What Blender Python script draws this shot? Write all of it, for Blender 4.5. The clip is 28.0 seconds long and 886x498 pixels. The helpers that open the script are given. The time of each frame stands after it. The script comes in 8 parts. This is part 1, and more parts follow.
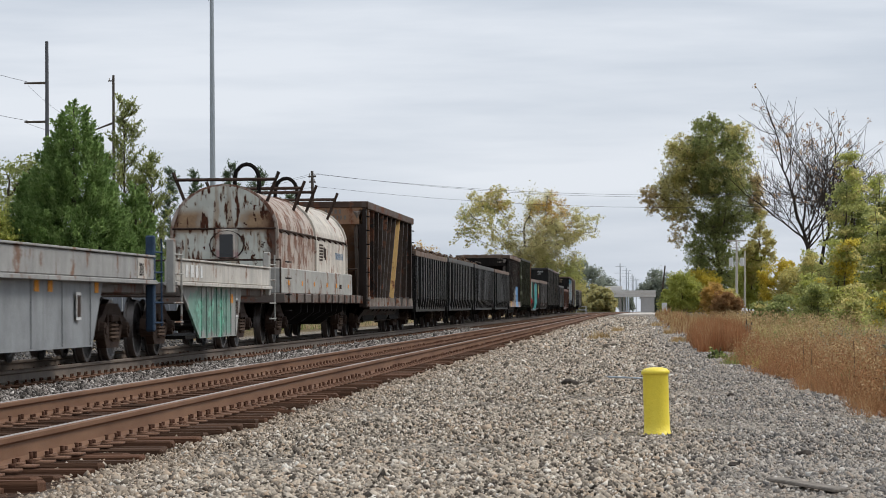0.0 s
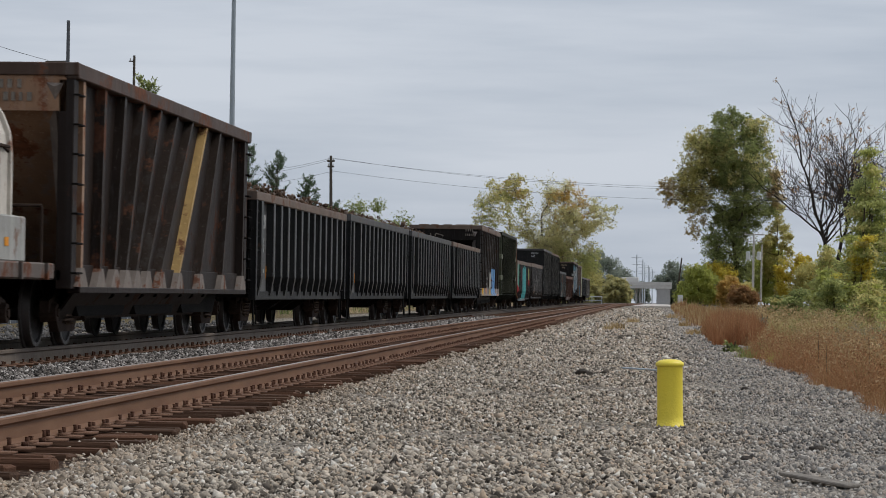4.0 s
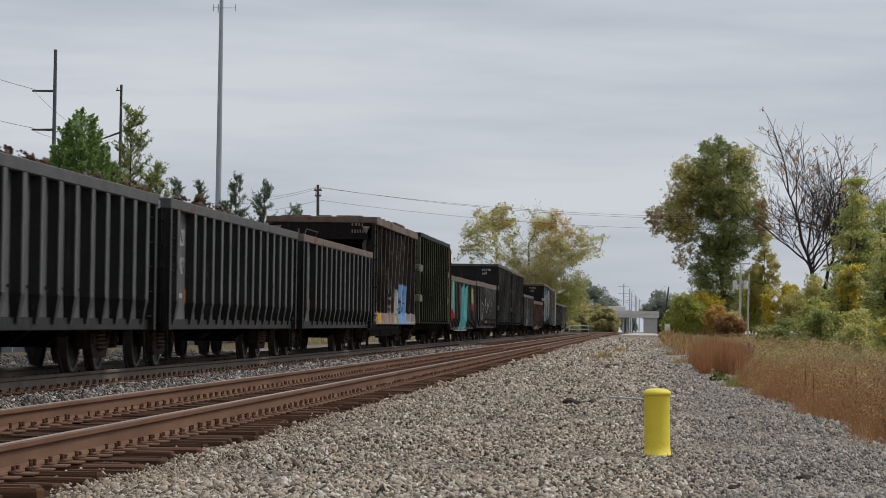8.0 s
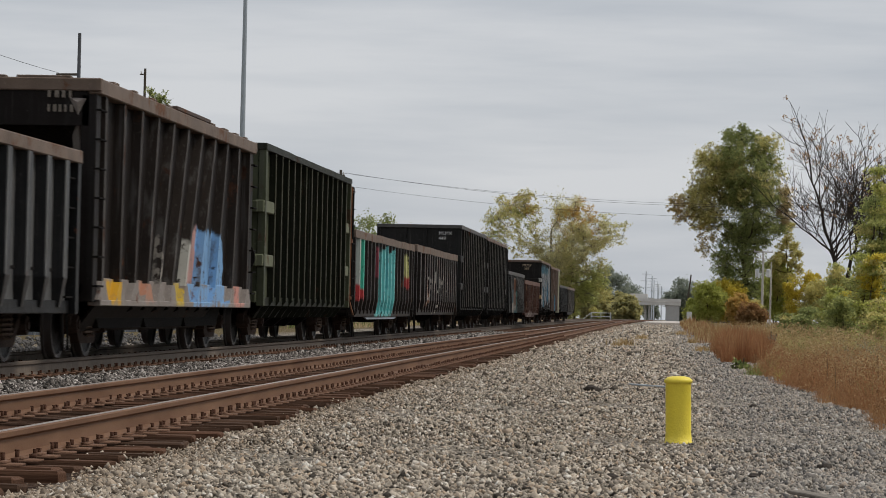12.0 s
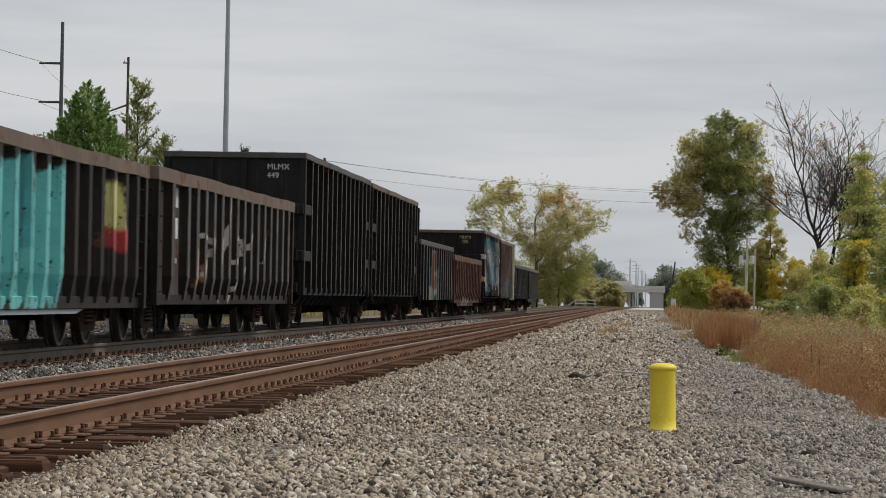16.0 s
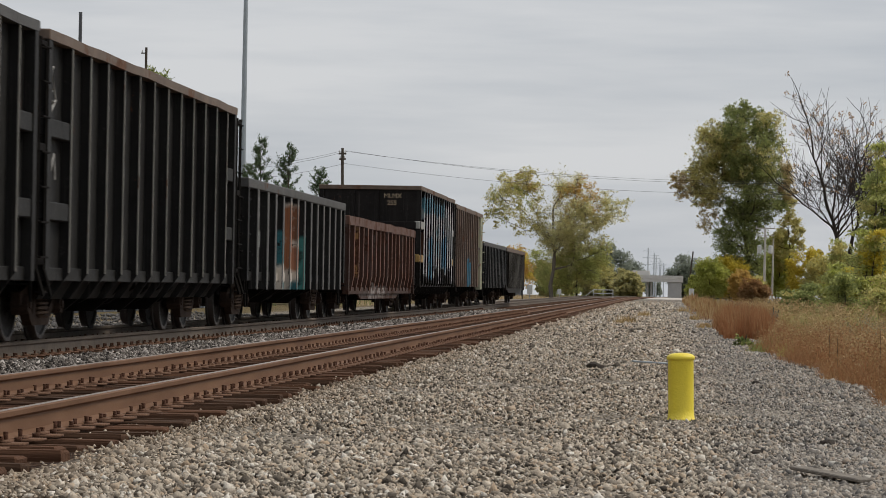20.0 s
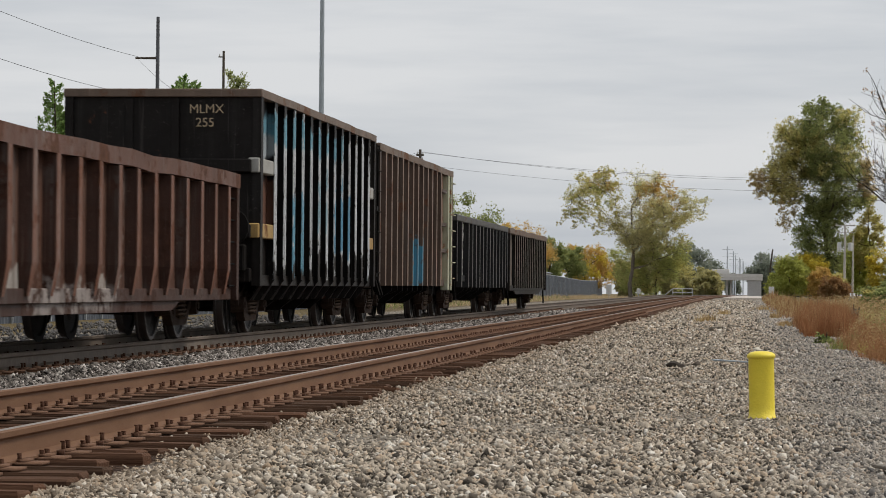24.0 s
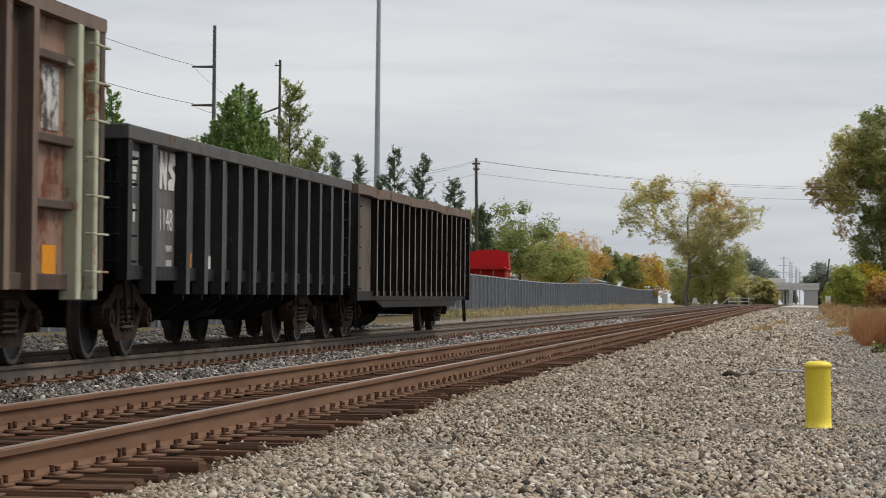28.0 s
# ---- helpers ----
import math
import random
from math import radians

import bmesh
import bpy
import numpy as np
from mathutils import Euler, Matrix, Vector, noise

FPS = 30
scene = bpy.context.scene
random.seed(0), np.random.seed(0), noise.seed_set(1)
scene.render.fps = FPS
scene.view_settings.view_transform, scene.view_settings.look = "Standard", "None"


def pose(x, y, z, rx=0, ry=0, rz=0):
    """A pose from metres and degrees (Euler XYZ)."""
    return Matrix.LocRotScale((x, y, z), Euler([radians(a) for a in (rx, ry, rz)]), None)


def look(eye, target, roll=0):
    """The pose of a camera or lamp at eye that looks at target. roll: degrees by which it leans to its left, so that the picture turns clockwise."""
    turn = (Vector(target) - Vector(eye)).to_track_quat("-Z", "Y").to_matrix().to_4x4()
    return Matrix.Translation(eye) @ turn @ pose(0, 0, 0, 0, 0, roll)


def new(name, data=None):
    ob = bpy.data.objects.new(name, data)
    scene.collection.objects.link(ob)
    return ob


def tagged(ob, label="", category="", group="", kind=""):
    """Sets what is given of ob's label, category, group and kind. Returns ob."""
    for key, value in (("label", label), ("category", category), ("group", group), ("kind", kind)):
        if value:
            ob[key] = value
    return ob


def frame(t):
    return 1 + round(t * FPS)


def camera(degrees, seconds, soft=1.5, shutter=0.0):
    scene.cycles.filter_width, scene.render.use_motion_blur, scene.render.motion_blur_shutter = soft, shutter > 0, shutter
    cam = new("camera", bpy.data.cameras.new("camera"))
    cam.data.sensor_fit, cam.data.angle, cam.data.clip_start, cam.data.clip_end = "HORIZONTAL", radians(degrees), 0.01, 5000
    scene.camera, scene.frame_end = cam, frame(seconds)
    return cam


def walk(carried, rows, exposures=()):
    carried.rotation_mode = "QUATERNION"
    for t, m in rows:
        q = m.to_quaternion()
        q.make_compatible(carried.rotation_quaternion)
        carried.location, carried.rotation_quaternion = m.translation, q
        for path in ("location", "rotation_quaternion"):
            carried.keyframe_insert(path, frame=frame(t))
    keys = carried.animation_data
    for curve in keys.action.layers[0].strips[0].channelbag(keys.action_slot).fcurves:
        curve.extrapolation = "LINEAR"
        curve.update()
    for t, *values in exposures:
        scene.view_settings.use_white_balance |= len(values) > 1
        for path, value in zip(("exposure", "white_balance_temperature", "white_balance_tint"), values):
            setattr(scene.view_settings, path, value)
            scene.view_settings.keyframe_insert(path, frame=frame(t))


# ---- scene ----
EYE = (0.0, 0.0, 1.0)
SECONDS = 28.0
cam = camera(17.82, SECONDS, soft=0.45, shutter=0.35)
# seconds, heading to the right of the line, tilt upwards, roll, in degrees
HEAD = [
    (0, -4.004, 1.168, -0.41), (0.5, -4.040, 1.011, -0.39), (1, -3.600, 1.005, -0.45), (1.5, -3.514, 1.004, -0.46), (2, -3.673, 1.115, -0.29),
    (2.5, -3.694, 1.171, 0.04), (3, -3.795, 0.977, 0.58), (3.5, -4.067, 0.868, 0.81), (5.5, -4.936, 1.151, 0.51), (6, -4.613, 1.038, 0.43),
    (6.5, -4.395, 1.081, 0.73), (7, -4.323, 1.307, 0.75), (7.5, -4.211, 1.463, 0.85), (8, -4.091, 1.502, 0.83), (8.5, -4.262, 1.371, 1.08),
    (9, -4.297, 1.175, 1.07), (9.5, -4.317, 1.042, 1.35), (10, -4.399, 1.011, 1.51), (10.5, -4.447, 1.146, 1.28), (11, -4.461, 1.167, 1.25),
    (11.5, -4.488, 1.216, 1.39), (12, -4.541, 1.211, 1.25), (12.5, -4.531, 1.184, 1.15), (14.5, -4.388, 1.080, 0.94), (15, -4.286, 1.113, 0.95),
    (15.5, -4.210, 1.107, 0.92), (16, -4.213, 0.970, 1.06), (16.5, -4.232, 0.935, 1.19), (17, -4.274, 0.974, 0.94), (17.5, -4.347, 0.932, 0.81),
    (18, -4.398, 0.875, 0.91), (18.5, -4.508, 0.856, 1.20), (19, -4.453, 0.840, 1.10), (19.5, -4.481, 0.840, 1.03), (20, -4.573, 0.758, 1.02),
    (20.5, -4.676, 0.752, 1.11), (21, -4.785, 0.756, 0.64), (21.5, -5.081, 0.716, 0.64), (23.5, -5.868, 0.743, 0.54), (24, -6.167, 0.752, 0.49),
    (24.5, -6.486, 0.616, 0.19), (25, -6.561, 0.555, 0.51), (25.5, -6.528, 0.591, 0.51), (26, -6.424, 0.719, 0.40), (26.5, -6.377, 0.877, 0.58),
    (27, -6.393, 0.903, 0.45), (27.5, -6.595, 0.883, 0.55), (28, -7.300, 0.918, 0.61),
]


def aim(heading, tilt, roll):
    a, b = radians(heading), radians(tilt)
    way = Vector((math.sin(a) * math.cos(b), math.cos(a) * math.cos(b), math.sin(b)))
    return look(EYE, Vector(EYE) + way, roll)


# the camera's own exposure and white balance drift a little
LIGHT = [(0, 0.24, 6340, 10), (0.5, 0.02, 6240, 10), (1, -0.09, 6170, 10), (3, -0.13, 6160, 10), (6, -0.12, 6260, 10), (8, -0.11, 6380, 10), (11, -0.10, 6580, 10), (17, -0.10, 6700, 10), (21, -0.08, 6720, 10), (24, 0.04, 6740, 10), (28, 0.10, 6700, 10)]
walk(cam, [(t, aim(a, b, c)) for t, a, b, c in HEAD], LIGHT)


def travelled(t):
    """Metres that the train has come towards the camera after t seconds."""
    u = t / 28.0
    return 9.927 * t + 6.97 * u ** 2 - 3.70 * u ** 3


# ---- sky and sun: an even overcast ----
scene.view_settings.exposure = 0.0
world = bpy.data.worlds.new("overcast")
scene.world = world
world.use_nodes = True
wn, wl = world.node_tree.nodes, world.node_tree.links
wn.clear()
sky = wn.new("ShaderNodeTexSky")
sky.sky_type, sky.sun_disc = "NISHITA", False
sky.sun_elevation, sky.sun_rotation = radians(54), radians(77)
coord = wn.new("ShaderNodeTexCoord")
squash = wn.new("ShaderNodeMapping")
squash.inputs["Scale"].default_value = (1.0, 1.0, 9.0)
clouds = wn.new("ShaderNodeTexNoise")
clouds.inputs["Scale"].default_value, clouds.inputs["Detail"].default_value = 3.4, 7.0
clouds.inputs["Roughness"].default_value = 0.53
ramp = wn.new("ShaderNodeValToRGB")
ramp.color_ramp.elements[0].position, ramp.color_ramp.elements[0].color = 0.36, (0.455, 0.500, 0.565, 1)
ramp.color_ramp.elements[1].position, ramp.color_ramp.elements[1].color = 0.64, (0.675, 0.70, 0.74, 1)
thin = wn.new("ShaderNodeMix")
thin.data_type = "RGBA"
thin.inputs[0].default_value = 0.94
dim = wn.new("ShaderNodeMix")
dim.data_type, dim.blend_type = "RGBA", "MULTIPLY"
dim.inputs[0].default_value = 1.0
dim.inputs[7].default_value = (0.1, 0.1, 0.1, 1)
back, wout = wn.new("ShaderNodeBackground"), wn.new("ShaderNodeOutputWorld")
wl.new(coord.outputs["Generated"], squash.inputs["Vector"])
wl.new(squash.outputs["Vector"], clouds.inputs["Vector"])
wl.new(clouds.outputs["Fac"], ramp.inputs["Fac"])
wl.new(sky.outputs["Color"], dim.inputs[6])
wl.new(dim.outputs[2], thin.inputs[6])
wl.new(ramp.outputs["Color"], thin.inputs[7])
wl.new(thin.outputs[2], back.inputs["Color"])
wl.new(back.outputs["Background"], wout.inputs["Surface"])
back.inputs["Strength"].default_value = 1.0

sun = new("sun", bpy.data.lights.new("sun", "SUN"))
sun.data.energy, sun.data.angle, sun.data.color = 2.05, radians(20), (1.0, 0.96, 0.9)
sun.matrix_world = look((0, 0, 50), (-21, -5, 20))

# ---- materials ----
class Nodes:
    """A small hand for node materials: values and sockets may be mixed freely."""

    def __init__(self, name):
        self.mat = bpy.data.materials.new(name)
        self.mat.use_nodes = True
        self.tree = self.mat.node_tree
        self.bsdf = self.tree.nodes["Principled BSDF"]
        self.place = self.add("ShaderNodeTexCoord").outputs["Object"]

    def add(self, kind):
        return self.tree.nodes.new(kind)

    def put(self, socket, value):
        if isinstance(value, bpy.types.NodeSocket):
            self.tree.links.new(value, socket)
        else:
            socket.default_value = (*value, 1) if isinstance(value, tuple) and socket.type == "RGBA" and len(value) == 3 else value

    def math(self, how, a, b=0.0, c=0.0):
        n = self.add("ShaderNodeMath")
        n.operation = how
        for s, v in zip(n.inputs, (a, b, c)):
            self.put(s, v)
        return n.outputs[0]

    def scaled(self, vec, scale):
        n = self.add("ShaderNodeMapping")
        self.put(n.inputs["Vector"], vec)
        n.inputs["Scale"].default_value = scale
        return n.outputs[0]

    def noise(self, scale, detail=4.0, stretch=None, rough=0.6):
        n = self.add("ShaderNodeTexNoise")
        self.put(n.inputs["Vector"], self.scaled(self.place, stretch) if stretch else self.place)
        n.inputs["Scale"].default_value, n.inputs["Detail"].default_value = scale, detail
        n.inputs["Roughness"].default_value = rough
        return n.outputs["Fac"]

    def cells(self, scale, out="Distance"):
        n = self.add("ShaderNodeTexVoronoi")
        self.put(n.inputs["Vector"], self.place)
        n.inputs["Scale"].default_value = scale
        return n.outputs[out]

    def step(self, value, lo, hi):
        n = self.add("ShaderNodeMapRange")
        n.interpolation_type = "SMOOTHSTEP"
        self.put(n.inputs["Value"], value)
        n.inputs["From Min"].default_value, n.inputs["From Max"].default_value = lo, hi
        return n.outputs[0]

    def mix(self, fac, a, b):
        n = self.add("ShaderNodeMix")
        n.data_type = "RGBA"
        self.put(n.inputs[0], fac)
        self.put(n.inputs[6], a)
        self.put(n.inputs[7], b)
        return n.outputs[2]

    def ramp(self, fac, *stops):
        n = self.add("ShaderNodeValToRGB")
        while len(n.color_ramp.elements) < len(stops):
            n.color_ramp.elements.new(0.5)
        for e, (at, col) in zip(n.color_ramp.elements, stops):
            e.position, e.color = at, (*col, 1)
        self.put(n.inputs[0], fac)
        return n.outputs[0]

    def axes(self):
        n = self.add("ShaderNodeSeparateXYZ")
        self.put(n.inputs[0], self.place)
        return n.outputs

    def chance(self):
        return self.add("ShaderNodeObjectInfo").outputs["Random"]

    def island(self):
        return self.add("ShaderNodeNewGeometry").outputs["Random Per Island"]

    def done(self, colour, rough=0.7, metal=0.0, bump=None, depth=0.02, spec=0.08):
        self.put(self.bsdf.inputs["Base Color"], colour)
        self.put(self.bsdf.inputs["Roughness"], rough)
        self.put(self.bsdf.inputs["Metallic"], metal)
        self.put(self.bsdf.inputs["Specular IOR Level"], spec)
        if bump is not None:
            n = self.add("ShaderNodeBump")
            n.inputs["Distance"].default_value = depth
            self.put(n.inputs["Height"], bump)
            self.put(self.bsdf.inputs["Normal"], n.outputs[0])
        return self.mat


def plain(name, colour, rough=0.7, metal=0.0, grain=0.25, scale=6.0, spec=0.08):
    """One colour, broken up by grain and by larger stains."""
    n = Nodes(name)
    dark = tuple(c * (1 - grain) for c in colour)
    pale = tuple(min(1, c * (1 + grain)) for c in colour)
    f = n.math("ADD", n.math("MULTIPLY", n.noise(scale, 6), 0.6), n.math("MULTIPLY", n.noise(scale * 7, 3), 0.4))
    return n.done(n.ramp(f, (0.3, dark), (0.7, pale)), rough, metal, n.noise(scale * 12, 3), 0.004, spec)


def paint(name, colour, rust=0.35, dirt=0.5, streak=0.5, tags=(), rustcol=(0.09, 0.035, 0.018), rough=0.62, fade=0.02, gloss=0.10, wear=0.4, strokes=()):
    """Weathered wagon paint: rust patches, streaks running down, dust low down; tags are sprayed fields
    (y0, y1, z0, z1, colour, raggedness) and strokes sprayed lines (points, half width, colour) in the wagon's own metres."""
    n = Nodes(name)
    x, y, z = n.axes()
    base = n.ramp(n.noise(1.7, 5), (0.3, tuple(c * 0.75 for c in colour)), (0.7, tuple(c * 1.2 for c in colour)))
    ragged = n.math("SUBTRACT", n.noise(2.3, 4), 0.5)
    for y0, y1, z0, z1, col, rag in tags:
        wob = n.math("MULTIPLY", ragged, rag)
        yy = n.math("ADD", y, wob)
        zz = n.math("ADD", z, n.math("MULTIPLY", wob, 0.8))
        inside = n.math("MULTIPLY", n.math("MULTIPLY", n.step(yy, y0 - 0.03, y0 + 0.03), n.step(yy, y1 + 0.03, y1 - 0.03)),
                        n.math("MULTIPLY", n.step(zz, z0 - 0.05, z0 + 0.05), n.step(zz, z1 + 0.05, z1 - 0.05)))
        worn = n.step(n.noise(7, 5), 0.30, 0.42)
        base = n.mix(n.math("MULTIPLY", inside, worn), base, col)
    for path, wide, col in strokes:
        sy, sz = n.math("ADD", y, n.math("MULTIPLY", ragged, 0.35)), n.math("ADD", z, n.math("MULTIPLY", ragged, 0.2))
        near = None
        for (ya, za), (yb, zb) in zip(path, path[1:]):
            dy, dz = yb - ya, zb - za
            l2 = dy * dy + dz * dz
            py, pz = n.math("SUBTRACT", sy, ya), n.math("SUBTRACT", sz, za)
            k = n.math("MULTIPLY_ADD", pz, dz / l2, n.math("MULTIPLY", py, dy / l2))
            k = n.math("MINIMUM", n.math("MAXIMUM", k, 0.0), 1.0)
            ey, ez = n.math("MULTIPLY_ADD", k, -dy, py), n.math("MULTIPLY_ADD", k, -dz, pz)
            d = n.math("MULTIPLY_ADD", ey, ey, n.math("MULTIPLY", ez, ez))
            near = d if near is None else n.math("MINIMUM", near, d)
        mark = n.math("MULTIPLY", n.step(n.math("SQRT", near), wide * 1.25, wide * 0.75), n.step(n.noise(7, 5), 0.28, 0.48))
        base = n.mix(mark, base, col)
    runs = n.noise(2.0, 5, (3.0, 3.0, 0.16))
    base = n.mix(n.math("MULTIPLY", n.step(runs, 0.50, 0.66), streak), base, tuple(c * 0.55 + fade * k for c, k in zip(colour, (1.05, 1.0, 0.94))))
    rusty = n.step(n.math("ADD", n.noise(1.3, 8, None, 0.72), n.math("MULTIPLY", runs, 0.25)), 0.80 - 0.42 * rust, 0.86 - 0.38 * rust)
    base = n.mix(rusty, base, n.ramp(n.noise(9, 4), (0.3, rustcol), (0.75, tuple(min(1, c * 2.1) for c in rustcol))))
    chips = n.step(n.noise(16, 6, None, 0.75), 0.60, 0.68)
    scrapes = n.step(n.noise(6, 4, (4, 4, 0.07)), 0.60, 0.70)
    base = n.mix(n.math("MULTIPLY", n.math("MAXIMUM", chips, scrapes), wear), base, tuple(min(1, c * 1.5 + 0.07 * k) for c, k in zip(colour, (1.1, 1.0, 0.9))))
    dust = n.math("MULTIPLY", n.step(n.noise(0.9, 6, (1, 1, 2)), 0.35, 0.75), dirt * 0.45)
    base = n.mix(dust, base, tuple(c * 0.6 + 0.022 for c in colour))
    return n.done(base, n.math("ADD", rough - 0.1, n.math("MULTIPLY", rusty, 0.25)), 0.0, n.math("ADD", n.noise(14, 5), n.math("MULTIPLY", n.noise(1.1, 3), 4.0)), 0.006, gloss)


def foliage(name, *cols, rough=0.75, patch=1.6):
    """Leaves that differ one by one and in drifts."""
    n = Nodes(name)
    stops = [(i / max(1, len(cols) - 1), c) for i, c in enumerate(cols)]
    col = n.ramp(n.math("ADD", n.math("MULTIPLY", n.island(), 0.72), n.math("MULTIPLY", n.step(n.noise(patch, 4), 0.30, 0.70), 0.28)), *stops)
    m = n.done(col, rough, 0.0, None, 0, 0.2)
    thin, both = n.add("ShaderNodeBsdfTranslucent"), n.add("ShaderNodeMixShader")
    n.put(thin.inputs["Color"], col)
    both.inputs[0].default_value = 0.68
    n.put(both.inputs[1], n.bsdf.outputs[0])
    n.put(both.inputs[2], thin.outputs[0])
    n.put(n.tree.nodes["Material Output"].inputs["Surface"], both.outputs[0])
    return m


M = {}
# ballast: single stones vary by island; rust-stained by the track, greyer where it is trodden
g = Nodes("ballast_stone")
gx, gy, gz = g.axes()
stone_colour = g.mix(g.math("MULTIPLY", g.step(g.noise(40, 4), 0.35, 0.75), 0.25),
                          g.ramp(g.island(), (0.0, (0.045, 0.038, 0.031)), (0.18, (0.15, 0.126, 0.10)), (0.42, (0.385, 0.33, 0.262)), (0.64, (0.49, 0.42, 0.333)), (0.71, (0.45, 0.335, 0.23)), (0.92, (0.63, 0.56, 0.465)), (1.0, (0.78, 0.73, 0.65))),
                          (0.17, 0.145, 0.12))
drift = g.math("ADD", gx, g.math("MULTIPLY", g.math("SUBTRACT", g.noise(0.6, 4), 0.5), 1.6))
stone_colour = g.mix(g.math("MULTIPLY", g.step(drift, 0.0, 0.9), 0.42), stone_colour, (0.245, 0.24, 0.235))
stone_colour = g.mix(g.math("MULTIPLY", g.step(drift, -2.4, -3.3), 0.30), stone_colour, (0.26, 0.18, 0.115))
M["stone"] = g.done(stone_colour, 0.85, 0.0, g.noise(60, 4), 0.006)
# the ground: gravel, rusty by the line, weedy soil beyond the verge, paved at the far crossing
g = Nodes("ground")
gx, gy, gz = g.axes()
wob = g.math("MULTIPLY", g.math("SUBTRACT", g.noise(0.35, 5), 0.5), 3.0)
grit = g.ramp(g.cells(21.0, "Color"), (0.0, (0.06, 0.05, 0.04)), (0.3, (0.16, 0.14, 0.115)), (0.6, (0.30, 0.26, 0.21)), (1.0, (0.46, 0.41, 0.34)))
grit = g.mix(g.math("MULTIPLY", g.step(g.noise(0.5, 5), 0.4, 0.7), 0.35), grit, (0.21, 0.18, 0.155))
pit = g.cells(21.0)
soil = g.ramp(g.noise(2.2, 7), (0.3, (0.085, 0.07, 0.04)), (0.7, (0.24, 0.18, 0.09)))
right = g.step(g.math("ADD", gx, g.math("MULTIPLY", wob, 0.25)), 1.7, 2.1)
left = g.step(g.math("ADD", gx, wob), -16.5, -18.0)
col = g.mix(g.math("MAXIMUM", right, left), grit, soil)
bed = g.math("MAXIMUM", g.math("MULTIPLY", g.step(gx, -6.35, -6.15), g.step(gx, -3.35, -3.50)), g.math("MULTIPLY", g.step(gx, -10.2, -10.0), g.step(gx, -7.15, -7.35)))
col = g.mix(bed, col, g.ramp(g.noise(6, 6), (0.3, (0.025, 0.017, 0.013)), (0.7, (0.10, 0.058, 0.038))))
# Far bed nearly black: grease, and the train's shadow painted with it.
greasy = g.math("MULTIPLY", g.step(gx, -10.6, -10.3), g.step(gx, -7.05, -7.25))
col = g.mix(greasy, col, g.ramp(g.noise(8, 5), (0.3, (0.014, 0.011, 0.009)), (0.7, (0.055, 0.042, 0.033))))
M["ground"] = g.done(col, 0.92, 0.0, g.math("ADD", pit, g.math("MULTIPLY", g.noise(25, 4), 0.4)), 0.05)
M["pavement"] = plain("pale_pavement", (0.56, 0.51, 0.46), 0.85, 0, 0.15, 0.6)
# track
g = Nodes("rail_rust")
gx, gy, gz = g.axes()
M["rail"] = g.done(g.ramp(g.noise(3.0, 6, (1, 0.2, 1)), (0.3, (0.135, 0.070, 0.041)), (0.7, (0.215, 0.122, 0.074))), 0.62, 0.0, g.noise(60, 3), 0.002)
g = Nodes("rail_head_steel")
M["railhead"] = g.done(g.ramp(g.noise(2.0, 4, (1, 0.05, 1)), (0.3, (0.22, 0.17, 0.135)), (0.7, (0.42, 0.38, 0.345))), 0.42, 0.6, g.noise(40, 2, (1, 0.1, 1)), 0.001)
M["rail_dull"] = plain("greasy_rail_side", (0.155, 0.125, 0.10), 0.6, 0.0, 0.3, 2.0)
M["railhead_dull"] = plain("rail_head_dull", (0.16, 0.12, 0.095), 0.5, 0.4, 0.2, 2.0)
M["spike"] = plain("dark_spike_iron", (0.085, 0.042, 0.027), 0.8, 0.0, 0.4, 12.0)
M["iron"] = plain("rusty_iron", (0.175, 0.100, 0.066), 0.8, 0.0, 0.4, 12.0)
g = Nodes("tie_wood")
M["tie"] = g.done(g.mix(g.math("MULTIPLY", g.chance(), 0.6), g.ramp(g.noise(9, 6, (0.15, 2.5, 2.0)), (0.25, (0.012, 0.009, 0.007)), (0.75, (0.125, 0.072, 0.046))),
                        (0.15, 0.072, 0.042)), 0.85, 0.0, g.noise(10, 6, (0.12, 3, 3)), 0.02)
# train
# One black paint split into shaded flank, lit face, bay and edge tones.
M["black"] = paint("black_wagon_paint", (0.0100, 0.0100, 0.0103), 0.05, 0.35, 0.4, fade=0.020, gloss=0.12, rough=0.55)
M["blackrib"] = paint("black_rib_lit_face", (0.030, 0.030, 0.030), 0.1, 0.6, 0.75, fade=0.06, gloss=0.25, rough=0.5)
M["blackbay"] = paint("black_bay_lit", (0.105, 0.104, 0.101), 0.12, 0.7, 0.8, rustcol=(0.055, 0.040, 0.032), fade=0.085, gloss=0.2, rough=0.5)
M["blackedge"] = paint("scuffed_rib_highlight", (0.21, 0.205, 0.195), 0.2, 0.5, 0.7, rustcol=(0.06, 0.04, 0.03), fade=0.0)
M["truck"] = plain("grimy_truck_iron", (0.046, 0.031, 0.024), 0.8, 0.0, 0.55, 5.0)
M["wheel"] = plain("dark_wheel_plate", (0.013, 0.011, 0.010), 0.6, 0.0, 0.4, 5.0, 0.25)
M["spring"] = plain("spring_steel", (0.115, 0.08, 0.06), 0.7, 0.0, 0.4, 8.0)
M["tread"] = plain("wheel_tread", (0.10, 0.09, 0.085), 0.4, 0.6, 0.2, 8.0)
M["under"] = plain("underframe_black", (0.010, 0.0085, 0.0075), 0.8, 0.0, 0.4, 4.0)
M["white"] = plain("stencil_white", (0.62, 0.62, 0.60), 0.7, 0, 0.25, 9.0)
M["orange"] = plain("reflector_orange", (0.72, 0.28, 0.02), 0.5, 0, 0.2, 12.0)
